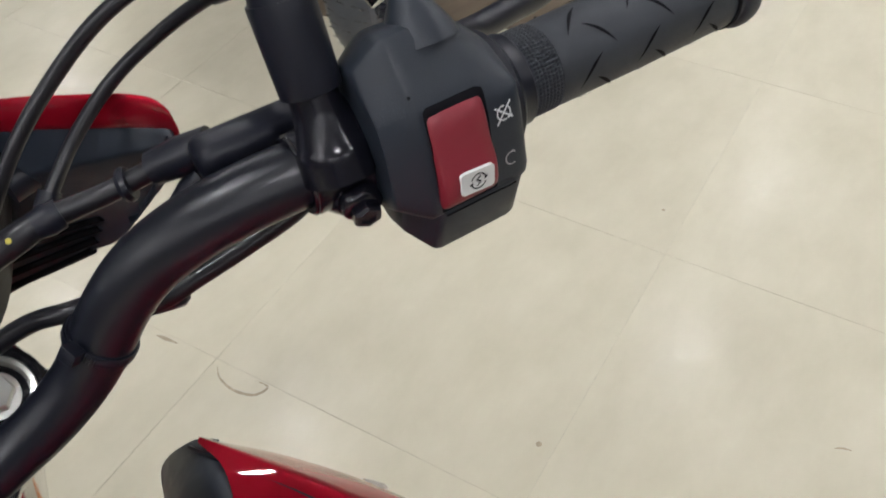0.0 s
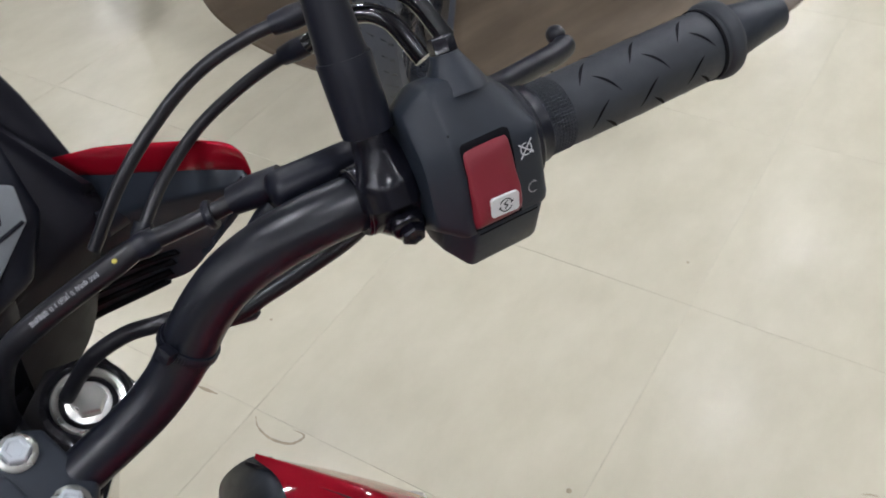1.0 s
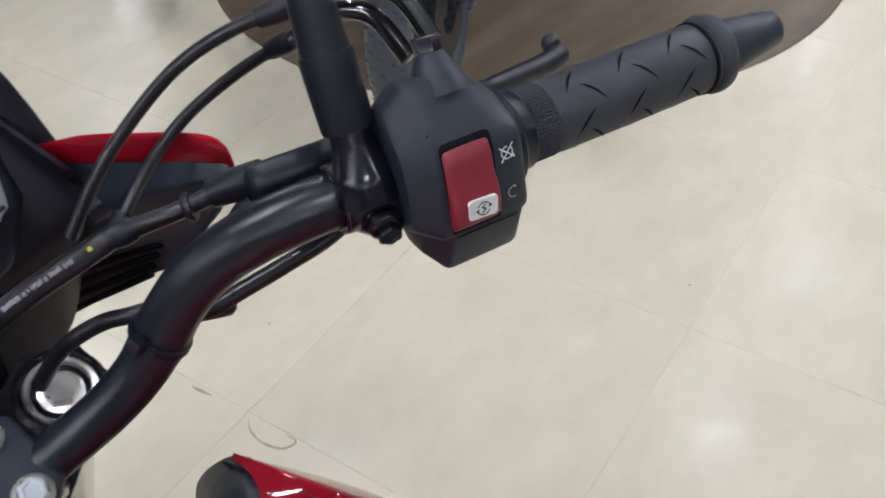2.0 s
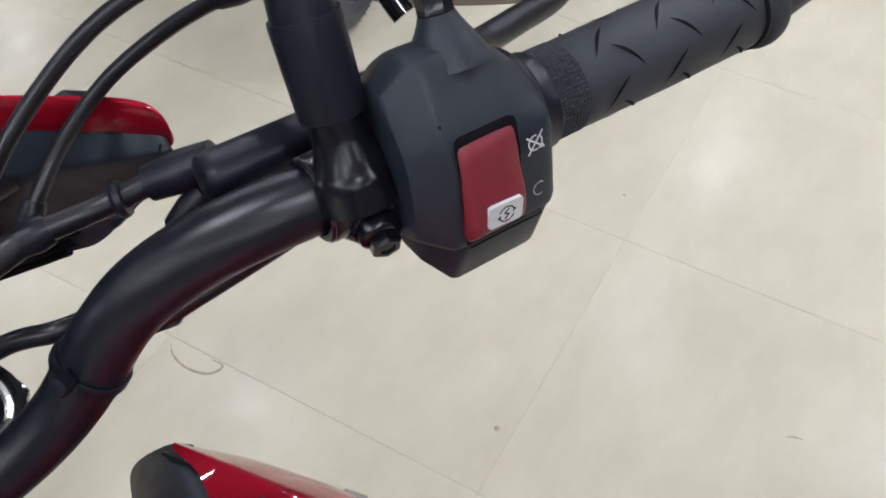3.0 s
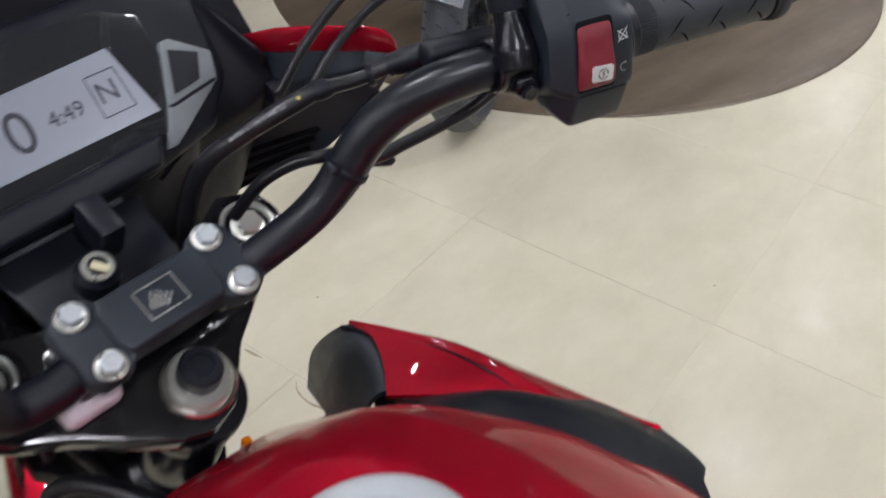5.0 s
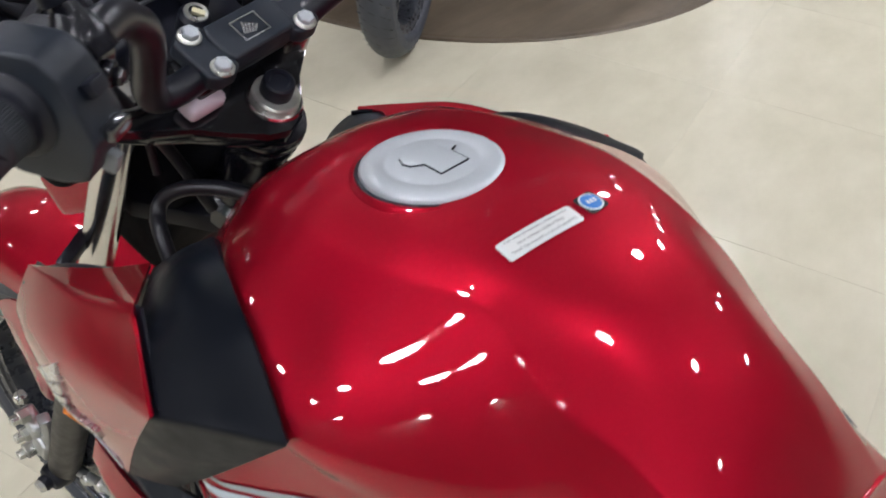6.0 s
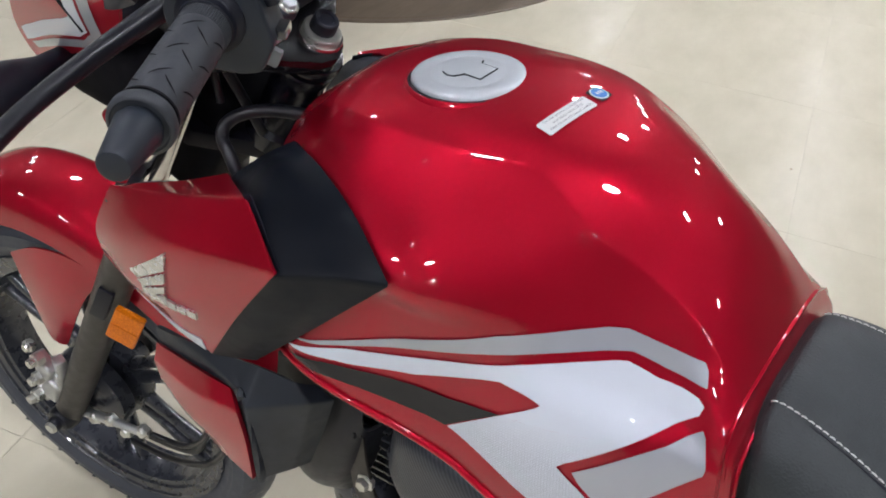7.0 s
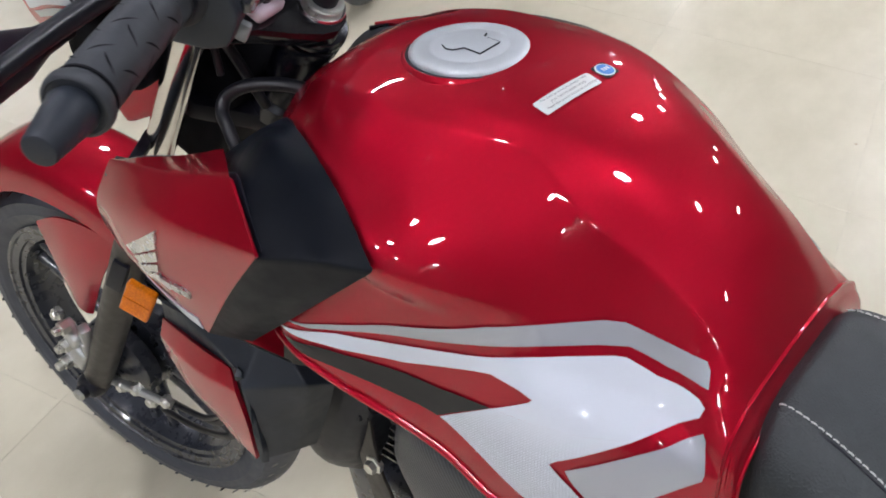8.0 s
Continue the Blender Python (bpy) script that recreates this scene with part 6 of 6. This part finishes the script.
    t = [bar(s * x, y, z) for x, y, z in ((0.150, 0.088, 1.074), (0.172, 0.086, 1.076), (0.186, 0.084, 1.078), (0.200, 0.082, 1.078), (0.212, 0.080, 1.078))] if s > 0 else [bar(-x, 0.182, 0.972) for x in (0.110, 0.150, 0.180, 0.215, 0.250)]
    ind = part("turn_signal", tube(t, [0.008, 0.009, 0.014, 0.016, 0.009] if s > 0 else [0.010, 0.014, 0.024, 0.028, 0.016], 5, 20), DARK_PLASTIC, bike, "black front turn signal")
lampm = aim(bar(0, 0.200, 1.010), bdir((0, 1, -0.12)), (0, 0, 1))
hl2 = part("headlamp", slab(rounded(0.13, 0.19, 0.05), lampm @ Matrix.Rotation(0, 4, "Z"), 0.05, 0.012, 3), DARK_PLASTIC, bike, "headlamp unit behind the cowl")
part("headlamp_lens", slab(rounded(0.11, 0.165, 0.045), lampm @ Matrix.Translation((0, 0, 0.051)), 0.008, 0.003), SMOKE, hl2)
part("headlamp_shell", block((0.24, 0.09, 0.08), aim(bar(0, 0.150, 0.962), bdir((0, -0.2, 1)), bdir((1, 0, 0))), 0.022, 4), SLIT, bike, "black shell of the headlamp")
part("dash_support", block((0.20, 0.05, 0.10), aim(bar(0, 0.125, 1.03), bdir((0, -0.3, 1)), bdir((1, 0, 0))), 0.012, 3), DARK_PLASTIC, bike)
# made-up block that hides the floor and keeps this space dark
part("dark_filler", block((0.110, 0.075, 0.150), aim(bar(0, 0.115, 0.868), bdir((0, -0.44, 0.9)), bdir((1, 0, 0))), 0.018, 4), SLIT, bike, "added black block standing in for the dark space behind the fork")
part("wire_cover", block((0.030, 0.045, 0.060), aim(bar(-0.085, 0.070, 1.040), bdir((-0.1, -0.4, 1)), bdir((1, 0, 0))), 0.010, 3), DARK_PLASTIC, bike)
part("cable_bracket", block((0.045, 0.012, 0.012), aim(bar(-0.112, 0.132, 0.850), bdir((0, -0.3, 1)), bdir((1, 0.4, 0))), 0.003), DARK_PLASTIC, bike)

# ---- frame, engine, rear end ----
F = lambda x, y, z: Vector((mid(y) + x, y, z))
part("main_frame", tube([F(0, -0.02, 0.90), F(0, -0.14, 0.82), F(0, -0.32, 0.74), F(0, -0.50, 0.68), F(0, -0.62, 0.52), F(0, -0.66, 0.34)], 0.028, 5, 16), BLACK_GLOSS, bike, "black steel frame")
part("down_tube", tube([F(0, -0.01, 0.88), F(0, 0.005, 0.70), F(0, -0.02, 0.48), F(0, -0.08, 0.36)], 0.022, 5, 16), BLACK_GLOSS, bike)
part("breather_hose", tube([(-0.108, -0.010, 0.880), (-0.103, 0.0095, 0.9065), (-0.095, 0.0265, 0.9130), (-0.086, 0.0300, 0.9235), (-0.075, 0.0168, 0.9350), (-0.062, -0.0032, 0.9405), (-0.048, -0.026, 0.9400), (-0.030, -0.050, 0.930)], 0.0062, 6, 16), CABLE, bike, "thick black rubber hose in a loop")
part("horn_wire", tube([F(-0.075, 0.03, 0.84), F(-0.078, 0.00, 0.885), F(-0.06, -0.05, 0.915)], 0.004, 6, 12), CABLE, bike)
eng = part("engine", block((0.15, 0.26, 0.22), aim(F(0, -0.20, 0.36), (0, 0.2, 1), (1, 0, 0)), 0.03, 4), RIM_BLACK, bike, "black painted single-cylinder engine")
for k in range(9):
    part("cooling_fin", block((0.13, 0.15, 0.005), aim(F(0, -0.11 + 0.012 * k * 0.4, 0.49 + 0.014 * k), (0, 0.2, 1), (1, 0, 0)), 0.002), RIM_BLACK, eng)
part("cylinder", block((0.10, 0.11, 0.16), aim(F(0, -0.10, 0.55), (0, 0.2, 1), (1, 0, 0)), 0.015, 3), RIM_BLACK, eng)
for s in (-1, 1):
    part("engine_cover", lathe([(0.0, 0.035), (0.05, 0.033), (0.072, 0.022), (0.078, 0.0)], aim(F(s * 0.075, -0.26, 0.36), (s, 0, 0)), 36), DARK_PLASTIC, eng)
    hg = part("engine_hanger", slab([(-0.014, 0.018), (0.012, 0.018), (0.018, -0.05), (0.030, -0.10), (0.055, -0.16), (0.080, -0.24), (0.050, -0.25), (0.022, -0.18), (0.000, -0.11), (-0.012, -0.04)], aim(F(s * 0.098, -0.132, 0.622), (s, 0, 0), (0, -1, 0)) if s < 0 else aim(F(s * 0.094, -0.132, 0.622), (-s, 0, 0), (0, -1, 0)), 0.004, 0.001), FORK_GREY, bike, "pressed steel engine hanger")
    for y, z in ((-0.137, 0.622), (-0.150, 0.537), (-0.195, 0.500)):
        part("hanger_bolt", lathe([(0.0, 0.010), (0.0070, 0.010), (0.0080, 0.008), (0.0080, 0.003), (0.0115, 0.002), (0.0115, -0.004)], aim(F(s * 0.103, y, z), (s, 0, 0.1)), 6), ZINC if z < 0.6 else DARK_PLASTIC, hg, "hexagon bolt")
    cov = []
    for y, zt, zb, x in ((-0.172, 0.640, 0.600, 0.086), (-0.190, 0.668, 0.560, 0.112), (-0.230, 0.690, 0.530, 0.128), (-0.290, 0.695, 0.515, 0.138), (-0.350, 0.690, 0.52, 0.142), (-0.420, 0.680, 0.54, 0.138), (-0.48, 0.66, 0.57, 0.12)):
        cov.append([F(s * (x - 0.030), y, zt), F(s * (x - 0.006), y, zt - 0.012), F(s * x, y, zt - 0.05), F(s * x, y, (zt + zb) / 2 - 0.02), F(s * (x - 0.012), y, zb)])
    if s > 0:
        cov = [list(reversed(r)) for r in cov]
    part("side_cover", grid_mesh(sheet(cov, 5, 5), -0.004), CARBON, bike, "black carbon-pattern side cover", 60)
    sc = []
    for y, z0, z1, x in ((-0.045, 0.690, 0.470, 0.122), (-0.075, 0.690, 0.440, 0.126), (-0.105, 0.690, 0.455, 0.124), (-0.130, 0.690, 0.510, 0.118), (-0.150, 0.685, 0.60, 0.108)):
        sc.append([F(s * (x - 0.01), y, z0), F(s * x, y, z0 * 0.6 + z1 * 0.4), F(s * (x - 0.01), y, z0 * 0.25 + z1 * 0.75), F(s * (x - 0.05), y, z1)])
    if s > 0:
        sc = [list(reversed(r)) for r in sc]
    part("scoop_back", grid_mesh(sheet(sc, 5, 5), -0.004), DARK_PLASTIC, bike, "black inner scoop", 60)
    part("swing_arm", tube([F(s * 0.09, -0.56, 0.36), F(s * 0.10, -0.75, 0.32), F(s * 0.095, -0.93, 0.305)], 0.018, 4, 12), BLACK_GLOSS, bike)
    part("foot_peg", tube([F(s * 0.10, -0.45, 0.30), F(s * 0.24, -0.46, 0.30)], 0.013, 1, 12), RUBBER, bike)
    part("shock_absorber", tube([F(s * 0.105, -0.86, 0.37), F(s * 0.10, -0.78, 0.70)], 0.022, 1, 16), BLACK_GLOSS, bike)
part("tail_section", block((0.20, 0.55, 0.10), aim(F(0, -0.98, 0.765), (0, 0.05, 1), (1, 0, 0)), 0.03, 4), RED, bike, "glossy red tail section")
build_wheel(bike, Matrix.Translation((mid(-0.9), -0.895, 0.299)) @ aim((0, 0, 0), (1, 0.05, 0), (0, 0, 1)), 0.299, 0.095)
part("exhaust", tube([F(0.05, -0.05, 0.52), F(0.06, 0.01, 0.36), F(0.08, -0.10, 0.24), F(0.13, -0.45, 0.24), F(0.16, -0.80, 0.30), F(0.17, -1.05, 0.36)], [0.016, 0.016, 0.018, 0.022, 0.045, 0.048], 6, 20), RIM_BLACK, bike, "black exhaust")
part("centre_stand", tube([F(-0.13, -0.58, 0.012), F(-0.10, -0.55, 0.25), F(0.10, -0.55, 0.25), F(0.13, -0.58, 0.012)], 0.012, 1, 12), BLACK_GLOSS, bike, "black centre stand")


# ---- display turntable and the motorcycles beyond ----
disc = part("turntable", lathe([(0.0, 0.006), (1.061, 0.006), (1.065, 0.003), (1.065, -0.003), (0.0, -0.003)], Matrix.Translation((2.31, 1.85, 0)), 128), WOOD, None, "", 30)
tagged(disc, "round brown wood-pattern display disc lying on the tiles", "display stand")

part("edge_band", lathe([(1.030, 0.0064), (1.043, 0.0058), (1.049, 0.003), (1.050, -0.003), (1.030, -0.003)], Matrix.Translation((2.30, 1.85, 0)), 96), WOOD, disc, "brown edge band")


def other_bike(x, y, heading, paint, label):
    """A roadster seen only in part: heading is the way its front points, in degrees from +x."""
    b = new("parked_motorcycle")
    b.location = (x, y, 0.006)
    b.rotation_euler = (0, 0, radians(heading - 90))
    tagged(b, label, "motorcycle", group="parked motorcycles")
    build_wheel(b, Matrix.Translation((0, 0.64, 0.300)) @ aim((0, 0, 0), (1, 0, 0), (0, 0, 1)), 0.300, 0.10, 5)
    build_wheel(b, Matrix.Translation((0, -0.64, 0.300)) @ aim((0, 0, 0), (1, 0, 0), (0, 0, 1)), 0.300, 0.13, 5)
    for s in (-1, 1):
        part("fork_tube", tube([(s * 0.10, 0.64, 0.30), (s * 0.10, 0.50, 0.60), (s * 0.10, 0.36, 0.92)], [0.026, 0.024, 0.018], 4, 16), RIM_BLACK, b)
        part("fork_guard", block((0.05, 0.03, 0.26), aim((s * 0.11, 0.575, 0.44), (0, -0.42, 0.9), (1, 0, 0)), 0.01), FORK_GREY, b)
        part("brake_disc", lathe([(0.06, -0.002), (0.125, -0.002), (0.125, 0.002), (0.06, 0.002), (0.06, -0.002)], Matrix.Translation((s * 0.065, 0.64, 0.30)) @ aim((0, 0, 0), (1, 0, 0)), 40), FORK_GREY, b)
        part("side_case", block((0.05, 0.28, 0.20), aim((s * 0.13, -0.02, 0.40), (0, 0, 1), (1, 0, 0)), 0.03, 3), FORK_GREY, b)
        part("foot_peg", tube([(s * 0.12, -0.15, 0.33), (s * 0.26, -0.17, 0.33)], 0.012, 1, 10), ALLOY, b)
        part("radiator_shroud", block((0.03, 0.24, 0.22), aim((s * 0.16, 0.30, 0.72), (0, 0.3, 1), (1, -0.2 * s, 0)), 0.012, 3), paint, b)
        part("frame_bolt", lathe([(0.0, 0.014), (0.020, 0.012), (0.022, 0.0)], aim((s * 0.155, 0.10, 0.44), (s, 0, 0)), 16), ALLOY, b)
        part("frame_rail", tube([(s * 0.12, 0.30, 0.78), (s * 0.13, 0.12, 0.58), (s * 0.12, -0.10, 0.42), (s * 0.11, -0.22, 0.36)], 0.02, 5, 12), RIM_BLACK, b)
        part("mirror_stem", tube([(s * 0.16, 0.34, 1.03), (s * 0.22, 0.36, 1.16)], 0.006, 1, 8), BLACK_GLOSS, b)
    part("mudguard", grid_mesh(sheet([[Vector((0.062 * q, 0.64 + 0.345 * math.cos(radians(a)), 0.30 + (0.345 - 0.02 * abs(q)) * math.sin(radians(a)))) for q in (-1, -0.5, 0, 0.5, 1)] for a in (30, 60, 90, 120, 150, 175)], 4, 3), 0.004), RIM_BLACK, b)
    part("engine_block", block((0.24, 0.34, 0.26), aim((0, 0.08, 0.40), (0, 0.2, 1), (1, 0, 0)), 0.03, 3), RIM_BLACK, b)
    part("radiator", block((0.26, 0.05, 0.24), aim((0, 0.34, 0.58), (0, -0.35, 1), (1, 0, 0)), 0.01), DARK_PLASTIC, b)
    part("exhaust_pipe", tube([(0.05, 0.26, 0.55), (0.06, 0.36, 0.36), (0.10, 0.20, 0.22), (0.14, -0.25, 0.22), (0.17, -0.65, 0.42)], [0.02, 0.02, 0.022, 0.03, 0.05], 6, 16), FORK_GREY, b)
    tk = [[Vector((q * w, y, z - 0.10 * abs(q) ** 2)) for q in (-1, -0.6, 0, 0.6, 1)] for y, z, w in ((0.36, 0.84, 0.10), (0.24, 0.95, 0.16), (0.08, 0.97, 0.17), (-0.10, 0.88, 0.12), (-0.16, 0.82, 0.09))]
    part("fuel_tank", grid_mesh(sheet(tk, 5, 5), 0.01), paint, b)
    part("seat", block((0.24, 0.60, 0.09), aim((0, -0.46, 0.82), (0, 0.06, 1), (1, 0, 0)), 0.035, 4), SEAT, b)
    part("tail", block((0.14, 0.30, 0.08), aim((0, -0.78, 0.86), (0, 0.2, 1), (1, 0, 0)), 0.02, 3), paint, b)
    part("headlamp", block((0.18, 0.12, 0.18), aim((0, 0.50, 0.92), (0, 0, 1), (1, 0, 0)), 0.03, 3), DARK_PLASTIC, b)
    part("handlebar", tube([(-0.38, 0.18, 1.02), (-0.20, 0.26, 1.05), (0, 0.34, 0.98), (0.20, 0.26, 1.05), (0.38, 0.18, 1.02)], 0.012, 6, 12), BAR_BLACK, b)
    part("side_stand", tube([(-0.10, -0.30, 0.30), (-0.18, -0.34, 0.12), (-0.26, -0.37, 0.006)], 0.012, 3, 10), BLACK_GLOSS, b)
    part("stand_foot", block((0.09, 0.04, 0.012), Matrix.Translation((-0.27, -0.37, 0.006)), 0.004), BLACK_GLOSS, b)
    return b


BLUE_GREY = simple("blue_grey_paint", (0.05, 0.07, 0.13), 0.25, metal=0.4, coat=0.6)
other_bike(1.90, 1.60, 211, BLUE_GREY, "dark blue-grey roadster motorcycle standing on the display disc")
other_bike(1.62, 3.03, 238, BLUE_GREY, "dark motorcycle parked on the beige tiles")


# ---- marks on the floor ----
def mark(name, pts, w, label):
    bm = bmesh.new()
    path = spline([(x, y, 0.0) for x, y in pts], 5)
    prev = None
    for i, p in enumerate(path):
        d = (path[min(i + 1, len(path) - 1)] - path[max(i - 1, 0)])
        s = Vector((-d.y, d.x, 0)).normalized() * w * (0.12 + 0.55 * math.sin(math.pi * i / (len(path) - 1)) + 0.10 * math.sin(i * 2.3))
        pair = [bm.verts.new(p + s + Vector((0, 0, 0.0006))), bm.verts.new(p - s + Vector((0, 0, 0.0006)))]
        if prev:
            bm.faces.new((prev[0], prev[1], pair[1], pair[0]))
        prev = pair
    ob = part(name, bm, STAIN, None)
    return tagged(ob, label, "stain", kind="stuff")


mark("scuff_mark", [(0.452, 0.776), (0.440, 0.752), (0.440, 0.715), (0.455, 0.682), (0.474, 0.672), (0.486, 0.676), (0.480, 0.700)], 0.0040, "thin brown loop of dirt on the floor")
mark("scuff_mark", [(0.419, 0.918), (0.423, 0.905), (0.427, 0.892), (0.434, 0.872)], 0.0055, "short brown scuff along a joint")
mark("scuff_mark", [(1.030, -0.098), (1.039, -0.108), (1.046, -0.122)], 0.003, "short grey scuff on the tiles")
for x, y, r in ((0.717, 0.254, 0.005), (1.61, -0.156, 0.004), (1.30, 0.42, 0.003), (0.62, 0.95, 0.003)):
    tagged(part("dirt_speck", lathe([(0.0, 0.0008), (r, 0.0006), (r * 1.1, -0.001)], Matrix.Translation((x, y, 0)), 9), STAIN, None), "small dark speck of dirt on the floor", "stain")

# ---- floor tiles, last ----
TILE_S, TILE_A = 0.61, radians(14.0)
TU, TV = Vector((math.cos(TILE_A), math.sin(TILE_A), 0)), Vector((-math.sin(TILE_A), math.cos(TILE_A), 0))
tile_bm = slab([(0, 0), (TILE_S - 0.0008, 0), (TILE_S - 0.0008, TILE_S - 0.0008), (0, TILE_S - 0.0008)], Matrix.Translation((0.0004, 0.0004, -0.004)), 0.004, 0.0003, 1)
tile_me = bpy.data.meshes.new("tile")
tile_bm.to_mesh(tile_me)
tile_bm.free()
tile_me.materials.append(TILE)
floor_ob = bpy.data.objects["floor"]
rest = bmesh.new()
for i in range(-12, 18):
    for j in range(-14, 18):
        o = TU * (0.640 + TILE_S * i) + TV * (0.046 + TILE_S * j)
        c = o + (TU + TV) * TILE_S / 2
        if not (-5.6 < c.x < 8.6 and -5.6 < c.y < 9.6):
            continue
        m = Matrix.Translation(o) @ Matrix.Rotation(TILE_A, 4, "Z")
        if -1.6 < c.x < 5.2 and -1.6 < c.y < 5.4:
            t = new("tile", tile_me)
            t.parent = floor_ob
            t.matrix_basis = m
        else:
            q = [rest.verts.new(m @ Vector(v)) for v in ((0.0011, 0.0011, 0), (TILE_S - 0.0011, 0.0011, 0), (TILE_S - 0.0011, TILE_S - 0.0011, 0), (0.0011, TILE_S - 0.0011, 0))]
            rest.faces.new(q)
far = part("far_tiles", rest, TILE, floor_ob)
far["kind"] = "stuff"
